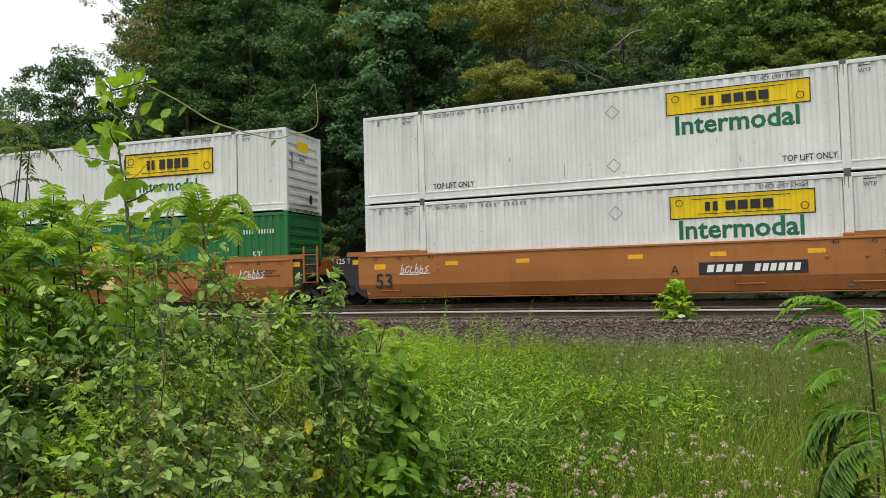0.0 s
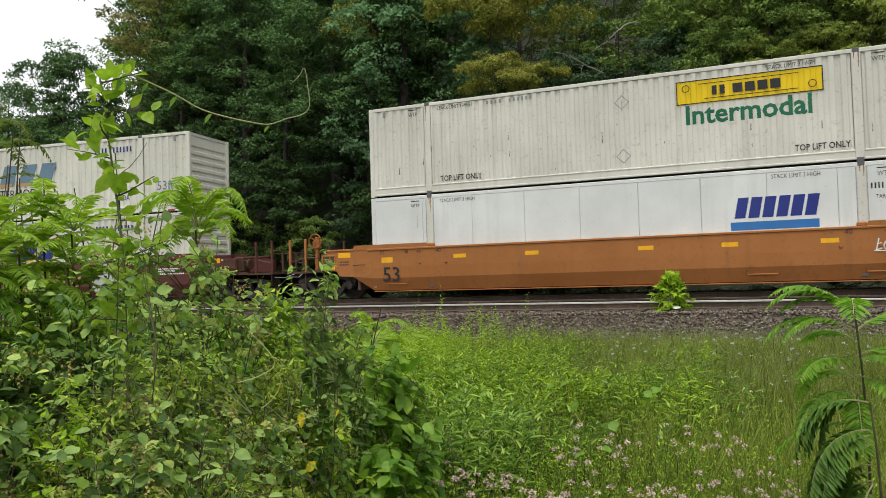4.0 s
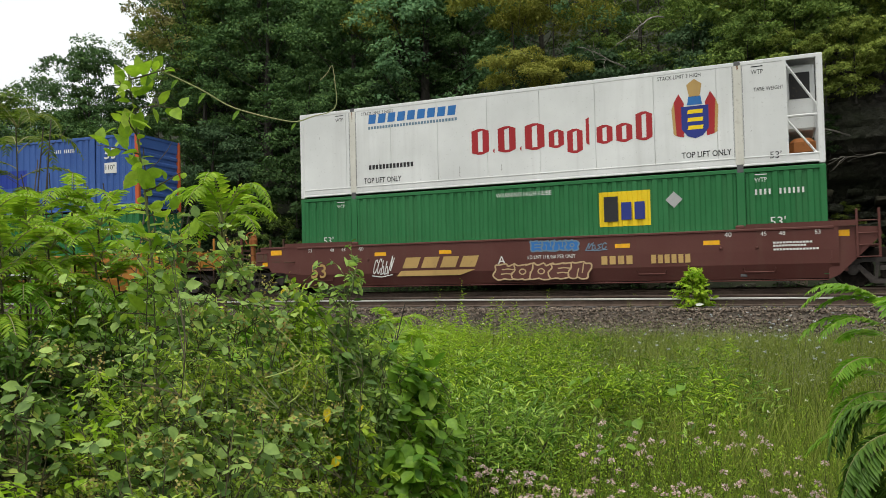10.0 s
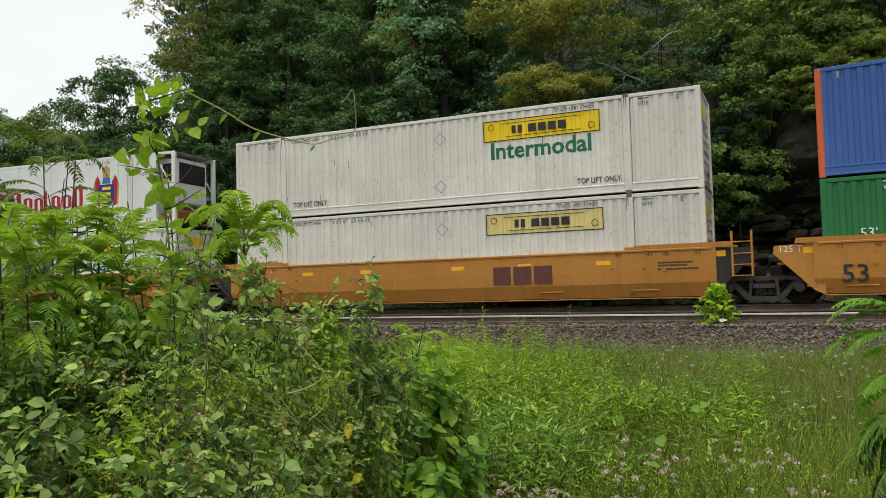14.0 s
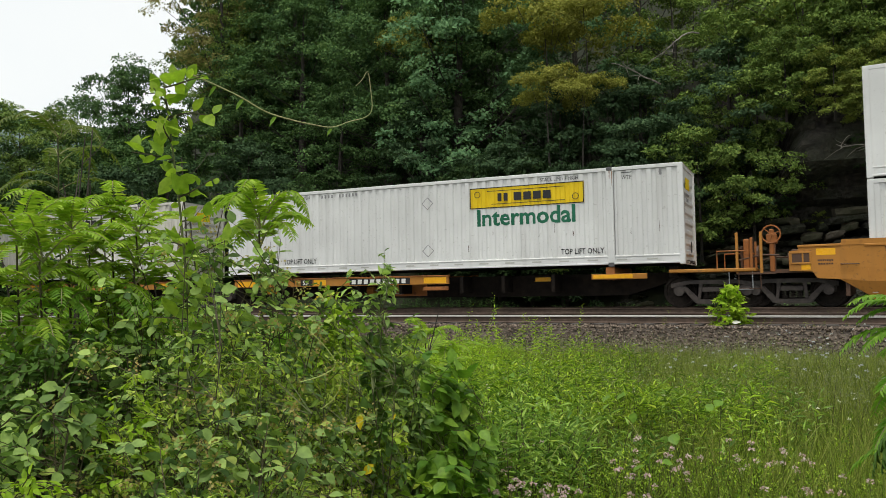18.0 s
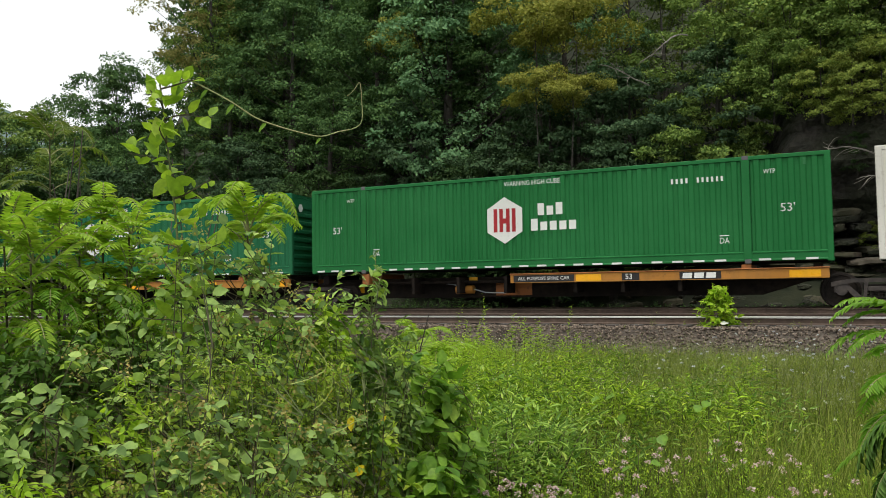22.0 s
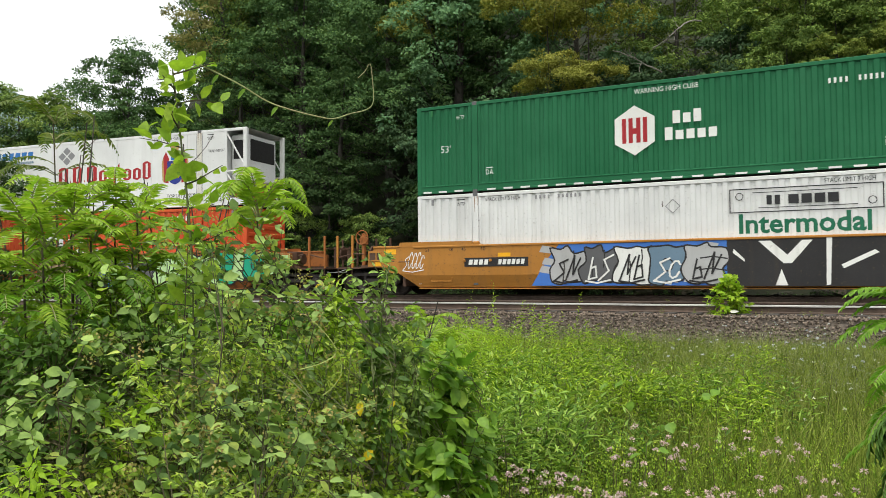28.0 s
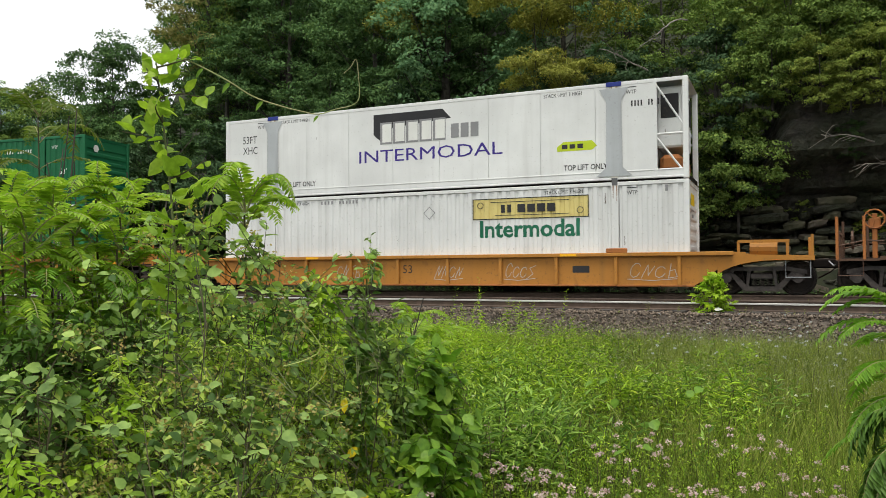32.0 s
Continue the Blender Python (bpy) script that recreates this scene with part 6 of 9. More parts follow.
# three-unit maroon set
for k, (l, r) in enumerate((("truck", "platform"), ("truck", "joint"), ("platform", "joint"))):
    u = 3 + k
    c = ride(well_car("dark maroon articulated well car with gold logo shape and tags", MAROON, MAROON, u, l, r, LIGHTMARK), u)
    big_53(c, -7.65, 0.55, GOLDINK)
    if l != "platform":
        letters("125 T", 0.17, -9.1, 1.38, -1.345, WHITEINK, c)
    lx = (0.6, -1.0, -4.4)[k]
    s = Shape()
    s.flat([(lx, 0.55), (lx + 2.2, 0.55), (lx + 2.7, 0.72), (lx + 0.15, 0.72)], -1.404)
    for q in range(4):
        s.flat([(lx + 0.2 + q * 0.66, 0.80), (lx + 0.72 + q * 0.66, 0.80), (lx + 0.86 + q * 0.66, 1.14), (lx + 0.34 + q * 0.66, 1.14)], -1.404)
    part("gold_logo_shape", s, GOLDINK, c)
    bars((-4.4, -5.6, 2.2)[k], 0.76, 0.95, 0.24, -1.404, 4, GOLDINK, c, "road_name_bar")
    bars((-3.3, -4.5, 3.6)[k], 0.76, 1.1, 0.24, -1.404, 6, GOLDINK, c, "number_bar")
    letters("BCA"[k], 0.25, (-0.05, -3.4, -0.95)[k], 0.85, -1.404, WHITEINK, c)
    letters("LD LMT 118,400 PER UNIT", 0.11, (-2.0, 2.6, 0.0)[k], 0.98, -1.404, WHITEINK, c, squeeze=0.8)
    if k == 0:      # a sprayed piece in pink, grey and blue
        for q in range(26):
            x, z = -3.75 + 2.75 * random.random(), 0.38 + 1.1 * random.random()
            rect(x, x + 0.16, z, z + 0.15, -1.4055 - 0.00004 * q, PINK if q % 3 else WHITEINK, c, "sprayed_square")
        for q, mt in enumerate((GREYBLUE, LIGHTBLUE, TAN)):
            bubble(-3.35 + 0.62 * q, 0.40 - 0.02 * q, 0.72, 1.10, mt, BLACKPAINT, c, 310 + q, -1.408 - 0.0025 * q, 0.08)
        scrawl(-0.9, 1.2, 1.5, 0.3, 6, WHITEINK, c, 320)
        scrawl(-0.6, 0.5, 0.8, 0.5, 3, TAN, c, 321)
        scrawl(-5.2, 1.15, 0.95, 0.35, 5, GREYBLUE, c, 322)
        for (x, z, rr) in ((4.2, 0.42, 0.35), (4.75, 0.40, 0.35), (5.3, 0.42, 0.33)):
            part("sprayed_shape", Shape().flat([(x + rr * math.cos(a), z + 0.35 + rr * math.sin(a)) for a in np.linspace(0, 5.8, 12)], -1.407 - 0.0007 * rr), SILVER, c)
        part("sprayed_shape", Shape().flat([(4.35, 1.05), (4.6, 1.05), (4.55, 1.5), (4.4, 1.5)], -1.4085), SILVER, c)
    if k == 1:
        for q in (0, 0.72):
            part("sprayed_shape", Shape().flat([(4.05 + q, 0.33), (4.4 + q, 0.33), (4.62 + q, 1.35), (4.18 + q, 1.35)], -1.407), SILVER, c)
        part("sprayed_shape", Shape().flat([(4.1, 1.15), (5.3, 1.15), (5.25, 1.40), (4.15, 1.40)], -1.4085), SILVER, c)
        scrawl(-5.0, 1.0, 0.9, 0.35, 6, WHITEINK, c, 203, -1.408, name="sprayed_tag")
    if k == 2:
        for q in range(4):
            bubble(0.1 + q * 0.36, 1.2, 0.36, 0.30, LIGHTBLUE, GREYBLUE, c, 380 + q, -1.406 - 0.0025 * q)
        for q in range(5):
            bubble(-1.1 + q * 0.58, 0.38, 0.62, 0.46, MAROON, TAN, c, 385 + q, -1.406 - 0.0025 * q, 0.25)
        scrawl(1.75, 1.2, 0.6, 0.22, 4, GREYBLUE, c, 390)
        scrawl(-5.3, 0.62, 0.7, 0.6, 5, WHITEINK, c, 391)
load(3, ivory_box("ivory corrugated container with bold blue slanted name blocks", False),
     ivory_box("ivory corrugated container on top with faded peeling name blocks", True))
load(4, white_box("aged white container, yellow plate, green word, black lettering", CREAM),
     white_box("aged white container on top, yellow plate and green word", CREAM))
load(5, green_box("green container with yellow panel and white diamond", (2.15, 3.6, 1.5, 2.5), mark=4.25),
     gothic_box("smooth white refrigerated container with dark red name and crest"))

# three-unit yellow-orange set
for k, (l, r) in enumerate((("truck", "platform"), ("truck", "joint"), ("platform", "joint"))):
    u = 6 + k
    c = ride(well_car("yellow-orange articulated well car with black joint ends", CARYELLOW, BLACKPAINT if k else CARYELLOW, u, l, r, DARKMARK), u)
    big_53(c, -7.65, 0.55, DARKINK)
    if l != "platform":
        letters("125 T", 0.17, -9.1, 1.38, -1.345, WHITEINK, c)
    if k != 1:
        q = 1.9 if k == 0 else -4.0
        rect(q, q + 3.05, 0.74, 1.08, -1.404, BLACKPAINT, c, "number_panel")
        bars(q + 0.2, 0.81, 1.0, 0.2, -1.408, 4, WHITEINK, c, "road_name_bar", slant=0.2)
        bars(q + 1.55, 0.81, 1.25, 0.2, -1.408, 6, WHITEINK, c, "number_bar", slant=0.2)
    else:
        bars(1.8, 0.72, 1.95, 0.55, -1.404, 3, MAROON, c, "logo_shape", gap=0.12)
    letters("ACB"[k], 0.25, (-1.1, -3.0, 0.5)[k], 0.82, -1.404, DARKINK, c)
    for x in (-6.9, 6.9):
        part("bolt_head", Shape().disc(x, -1.43, -1.40, 1.05, 0.06, 10), CARYELLOW, c)
load(6, green_box("green container with large yellow panel, upper part in view", (-2.1, -0.45, 0.95, 2.3), warn=-0.3, mark=3.2),
     blue_box("blue corrugated container with orange corner posts and yellow panel"))
load(7, white_box("aged white container with faded yellow plate", CREAM, plate="faded", word=False),
     white_box("stained off-white container on top, yellow plate, green word", CREAM))
load(8, white_box("white container with yellow plate and green word", None),
     gothic_box("white refrigerated container, dark red name, crest, open cooling frame"))

# five-unit spine car with single containers
for k in range(5):
    u = 9 + k
    ride(spine_car("articulated spine car with orange side ledges and dark sill", u, "platform" if k == 4 else "joint", "platform" if k == 0 else "truck", strip=(-7.8, 0.77) if k == 0 else (-0.8, 7.95)), u)
spine_box = white_box("white corrugated container with yellow plate on a spine car", None)
ride(spine_box, 9, DECK)
cream_box = white_box("cream container with faded line plate and green word", CREAM, plate="none")
ride(cream_box, 10, DECK)
for c in (spine_box, cream_box):
    for k in range(18):
        rect(-7.6 + k * 0.86, -7.3 + k * 0.86, 0.17, 0.215, FACE + 0.006, PALEGREY, c, "reflective_dash")
ride(hexagon_box("bright green container with white hexagon logo", HUBGREEN), 11, DECK)
ride(hexagon_box("bluish green container with white hexagon logo", TEALGREEN), 12, DECK)
ride(hexagon_box("green container with white hexagon and reflective dashes", HUBGREEN), 13, DECK)

# single well cars
c = ride(well_car("orange single well car covered with sprayed graffiti", CARYELLOW, CARYELLOW, 14, "platform", "platform", DARKMARK), 14)
letters("53", 0.3, 7.05, 0.85, -1.406, DARKINK, c)
rect(-6.35, -4.2, 0.92, 1.2, -1.404, BLACKPAINT, c, "number_panel")
bars(-6.2, 0.98, 0.7, 0.16, -1.408, 4, WHITEINK, c, "road_name_bar", slant=0.2)
bars(-5.2, 0.98, 0.9, 0.16, -1.408, 6, WHITEINK, c, "number_bar", slant=0.2)
part("blue_spray_cloud", Shape().flat([(-4.1, 0.32), (1.5, 0.32), (1.5, 1.58), (-3.2, 1.58), (-3.6, 1.1)], -1.404), SPRAYBLUE, c)
for q in range(14):
    x, z = -3.9 + 5.2 * random.random(), 0.36 + 1.0 * random.random()
    part("pale_spray_patch", Shape().flat([(x, z), (x + 0.35, z - 0.05), (x + 0.42, z + 0.14), (x + 0.1, z + 0.2)], -1.4046 - 0.00005 * q), SILVER if q % 3 else WHITEINK, c)
for q, w in enumerate((1.1, 1.0, 1.15, 1.0, 1.1)):
    bubble(-3.55 + q * 0.98, 0.37, w, 1.06, (SILVER, CASTING, WHITEINK, GREYBLUE, SILVER)[q], BLACKPAINT, c, 330 + q, -1.406 - 0.0025 * q, 0.1)
    scrawl(-3.4 + q * 0.98, 0.5, 0.7, 0.75, 2, (BLACKPAINT, WHITEINK)[q % 2], c, 400 + q, -1.4195 - 0.0025 * q, line=0.05, name="inner_stroke")
part("black_spray_field", Shape().flat([(1.5, 0.30), (6.2, 0.30), (6.2, 1.58), (1.5, 1.58)], -1.4045), BLACKPAINT, c)
for pts in ([(2.3, 1.5), (2.9, 0.9), (3.1, 0.9), (3.6, 1.5), (3.35, 1.5), (3.0, 1.12), (2.6, 1.5)], [(2.7, 0.32), (2.85, 0.75), (3.0, 0.32)], [(3.9, 0.32), (4.0, 0.34), (4.05, 1.55), (3.92, 1.55)],
            [(4.3, 0.75), (5.1, 1.15), (5.0, 1.22), (4.25, 0.85)], [(1.65, 1.2), (1.95, 0.95), (1.95, 1.02), (1.68, 1.3)]):
    part("white_spray_stroke", Shape().flat(pts, -1.408), WHITEINK, c)
part("skull_shape", Shape().flat([(5.28, 0.7), (5.4, 0.45), (5.95, 0.45), (6.1, 0.75), (6.12, 1.25), (5.95, 1.5), (5.5, 1.5), (5.28, 1.25)], -1.408), WHITEINK, c)
for x in (5.42, 5.75):
    part("skull_eye", Shape().flat([(x, 1.0), (x + 0.2, 1.0), (x + 0.2, 1.25), (x, 1.25)], -1.411), BLACKPAINT, c)
bars(5.4, 0.5, 0.6, 0.2, -1.411, 4, BLACKPAINT, c, "skull_teeth", gap=0.4)
scrawl(6.3, 1.22, 0.9, 0.2, 7, WHITEINK, c, 205, -1.408, name="sprayed_tag")
scrawl(-8.6, 0.85, 0.75, 0.6, 5, WHITEINK, c, 206, -1.409, name="sprayed_tag")
load(14, white_box("white container with line-drawn plate and green word", None, plate="none"),
     hexagon_box("dark green container on top with white hexagon logo", TEALGREEN))

c = ride(well_car("rusty brown single well car with green and tan graffiti", CARRUST, CARRUST, 15, "platform", "platform", DARKMARK), 15)
big_53(c, -7.4, 0.6, DARKINK, 0.4)
rect(-4.4, -2.2, 0.86, 1.14, -1.404, BLACKPAINT, c, "number_panel")
bars(-4.3, 0.92, 0.7, 0.17, -1.408, 4, WHITEINK, c, "road_name_bar", slant=0.2)
bars(-3.4, 0.92, 1.1, 0.17, -1.408, 6, WHITEINK, c, "number_bar", slant=0.2)
for q, h in enumerate((0.78, 0.84, 0.82, 0.80, 0.72)):
    bubble(-6.75 + q * 0.5, 0.36, 0.58, h, TAN, BLACKPAINT, c, 340 + q, -1.406 - 0.0025 * q, 0.12)
scrawl(-3.5, 1.2, 1.05, 0.22, 6, WHITEINK, c, 350)
scrawl(-3.7, 0.42, 0.75, 0.24, 5, TAN, c, 351)
for q, w in enumerate((0.95, 0.8, 0.85, 0.9)):
    bubble(-2.0 + q * 0.72, 0.36, w, 0.98, TAN, BLACKPAINT, c, 345 + q, -1.406 - 0.0025 * q, 0.2)
scrawl(-8.1, 0.78, 0.7, 0.28, 5, WHITEINK, c, 352)
part("grey_blue_spray", Shape().flat([(1.0, 0.62), (1.5, 0.50), (2.1, 0.58), (2.6, 0.46), (3.3, 0.55), (3.9, 0.50), (4.15, 0.8), (3.95, 1.1), (4.2, 1.36), (3.4, 1.28), (2.9, 1.44), (2.2, 1.30), (1.7, 1.42), (1.2, 1.30), (1.3, 0.95)], -1.4055), GREYBLUE, c)
for q, w in enumerate((0.8, 0.75, 0.8, 0.7)):
    bubble(1.15 + q * 0.70, 0.62, w, 0.66, CASTING if q % 2 else GREYBLUE, BLACKPAINT, c, 395 + q, -1.4062 - 0.0002 * q, 0.2)
scrawl(1.0, 0.36, 2.5, 0.20, 10, LIGHTBLUE, c, 354, line=0.035)
scrawl(1.2, 0.95, 2.0, 0.3, 6, GOLDINK, c, 353, line=0.04)
for q, w in enumerate((0.95, 0.85, 0.85, 0.9)):
    bubble(3.95 + q * 0.76, 0.33, w, 1.2 - 0.1 * (q == 0), MINT, BLACKPAINT, c, 360 + q, -1.406 - 0.0025 * q, 0.03)
for q, (x, w, mt) in enumerate(((6.95, 0.75, EMERALD), (7.55, 0.55, MINT), (8.05, 0.9, EMERALD))):
    bubble(x, 0.36 + 0.10 * q, w, 1.22 - 0.10 * q, mt, BLACKPAINT, c, 370 + q, -1.417 - 0.0025 * q, 0.0)
part("pale_letter", Shape().flat([(9.1, 0.72), (9.95, 0.98), (9.95, 1.06), (9.4, 1.12), (9.95, 1.3), (9.95, 1.46), (9.05, 1.48), (9.1, 1.38), (9.6, 1.34), (9.1, 1.06)], -1.418), MINT, c)
load(15, orange_box("orange container with white house-shaped logo"),
     gothic_box("white refrigerated container, dark red name above black words", globe=True))


def ribbed_car(unit):
    """An older single well car: low sides with upright ribs and chalky tags."""
    c = thing("well_car", "weathered orange well car with upright side ribs and chalk tags", "railcar", "well cars")
    for sg in (-1, 1):
        y0, y1 = sorted((sg * 1.26, sg * 1.33))
        part("side_sill", Shape().along_y([(-8.2, 0.24), (8.15, 0.24), (8.5, 0.42), (8.8, 0.72), (8.8, 1.12), (-8.8, 1.12), (-8.8, 0.72), (-8.5, 0.42)], y0, y1), CARYELLOW, c)
        part("top_chord", Shape().box(-9.2, 9.2, min(sg * 1.24, sg * 1.46), max(sg * 1.24, sg * 1.46), 1.08, 1.19, 0.015), CARYELLOW, c)
        part("bottom_flange", Shape().box(-8.2, 8.2, min(sg * 1.24, sg * 1.42), max(sg * 1.24, sg * 1.42), 0.22, 0.27, 0.01), CARRUST, c)
        for k in range(10):
            x = -8.05 + k * 1.76
            part("side_rib", Shape().box(x - 0.05, x + 0.05, min(sg * 1.33, sg * 1.43), max(sg * 1.33, sg * 1.43), 0.27, 1.08, 0.012), CARYELLOW, c)
        part("guide_shoe", Shape().box(5.75, 6.35, min(sg * 1.3, sg * 1.42), max(sg * 1.3, sg * 1.42), 1.19, 1.32, 0.02), CARRUST, c)
        for e in (-1, 1):
            part("end_side_sheet", Shape().along_y([(e * 8.79, 1.18), (e * 9.5, 1.17), (e * 9.55, 1.10), (e * 11.2, 1.06), (e * 11.2, 0.94)] + [(e * (10.3 - 1.62 * math.sin(q)), 0.94 - 0.60 * (1 - math.cos(q))) for q in np.linspace(0.0, 1.2, 7)], y0, y1), CARYELLOW, c)
    part("floor_plate", Shape().box(-8.2, 8.2, -1.24, 1.24, 0.28, 0.34), UNDER, c)
    for e in (-1, 1):
        part("end_deck", Shape().box(min(e * 8.4, e * 11.2), max(e * 8.4, e * 11.2), -1.26, 1.26, 0.93, 1.0), CARYELLOW, c)
        part("bulkhead", Shape().box(min(e * 8.4, e * 8.5), max(e * 8.4, e * 8.5), -1.26, 1.26, 0.3, 1.1), CARRUST, c)
        part("air_tank", Shape().tube([(e * 9.6, -0.7, 1.25), (e * 10.3, -0.7, 1.25)], 0.21, 12), CARYELLOW, c)
        part("equipment_frame", Shape().box(min(e * 9.3, e * 10.6), max(e * 9.3, e * 10.6), -1.1, -1.0, 1.42, 1.5), CARYELLOW, c)
        for x in (9.32, 10.55):
            part("frame_post", Shape().box(e * x - 0.035, e * x + 0.035, -1.1, -1.0, 1.0, 1.45), CARYELLOW, c)
        for y in (-1.2, 1.2):
            part("stanchion", Shape().box(e * 11.15 - 0.035, e * 11.15 + 0.035, y - 0.035, y + 0.035, 0.95, 1.62, 0.008), CARYELLOW, c)
            part("step", Shape().tube([(e * 10.5, y, 0.95), (e * 10.5, y, 0.48), (e * 11.1, y, 0.48), (e * 11.1, y, 0.95)], 0.016), STEEL, c)
        part("coupler", Shape().box(min(e * 11.1, e * 11.7), max(e * 11.1, e * 11.7), -0.12, 0.12, 0.72, 0.98, 0.04), UNDER, c)
        truck(c, e * 9.9, unit)
    letters("53", 0.26, -0.85, 0.62, -1.335, DARKINK, c)
    for k, x in enumerate((-3.4, 0.25, 2.6, 6.35)):
        scrawl(x, 0.46, 0.95 if x < 6 else 1.4, 0.48, 4, PALEGREY, c, 207 + 5 * k, -1.336, line=0.017, name="chalk_tag")
    rect(4.75, 5.25, 0.62, 0.82, -1.335, DARKINK, c, "data_panel")
    for x in (-4.5, 4.4):
        rect(x, x + 0.5, 1.10, 1.17, -1.464, REFLECT, c, "reflector")
    return c


ride(ribbed_car(16), 16)
load(16, white_box("white container with pale line plate and dark green word", None, plate="faded"),
     shaded_name_box("white refrigerated container with block name and violet word"))
c = ride(well_car("orange well car at the end of the view", CARYELLOW, CARYELLOW, 17, "platform", "platform", DARKMARK), 17)
load(17, green_box("green corrugated container in the well", None), hexagon_box("green corrugated container on top", TEALGREEN))

# ---------------------------------------------------------------- trees
def leaf_cloud(P, D, N, size, width, template="rhomb"):
    """Leaf blades at P, along D, facing N. Returns corners and faces."""
    D = D / np.linalg.norm(D, axis=1, keepdims=True)
    S = np.cross(D, N)
    S /= np.linalg.norm(S, axis=1, keepdims=True) + 1e-9
    U = np.cross(S, D)
    size, width = np.asarray(size)[:, None], np.asarray(width)[:, None]
    if template == "rhomb":
        T = np.array([(0, 0, 0), (0.45, 0.5, 0.10), (1, 0, -0.05), (0.45, -0.5, 0.10)])
        F = np.array([(0, 1, 2, 3)])
    elif template == "ovate":
        T = np.array([(0, 0, 0), (0.22, 0.40, 0.06), (0.55, 0.46, 0.05), (0.85, 0.20, -0.04), (1, 0, -0.12), (0.85, -0.20, -0.04), (0.55, -0.46, 0.05), (0.22, -0.40, 0.06), (0.5, 0, -0.03)])
        F = np.array([(0, 1, 2, 8), (8, 2, 3, 4), (8, 4, 5, 6), (0, 8, 6, 7)])
    elif template == "lance":
        T = np.array([(0, 0, 0), (0.3, 0.5, 0.05), (1, 0, -0.18), (0.3, -0.5, 0.05), (0.65, 0.32, -0.04), (0.65, -0.32, -0.04)])
        F = np.array([(0, 1, 4, 2), (0, 2, 5, 3)])
    else:   # blade of grass
        T = np.array([(0, 0.5, 0), (0, -0.5, 0), (0.5, 0.38, 0.06), (0.5, -0.38, 0.06), (0.82, 0.22, 0.0), (0.82, -0.22, 0.0), (1, 0.02, -0.12), (1, -0.02, -0.12)])
        F = np.array([(0, 2, 3, 1), (2, 4, 5, 3), (4, 6, 7, 5)])
    n, k = len(P), len(T)
    V = P[:, None] + T[None, :, :1] * size[:, None] * D[:, None] + T[None, :, 1:2] * width[:, None] * S[:, None] + T[None, :, 2:] * size[:, None] * U[:, None]
    FF = (F[None] + k * np.arange(n)[:, None, None]).reshape(-1, F.shape[1])
    return V.reshape(-1, 3), FF


def joined(name, clouds, material):
    vs, fs, k = [], [], 0
    for V, F in clouds:
        vs.append(V)
        fs.append(F + k)
        k += len(V)
    return np_mesh(name, np.concatenate(vs), np.concatenate(fs), material)


def unit(v):
    return v / (np.linalg.norm(v, axis=-1, keepdims=True) + 1e-9)


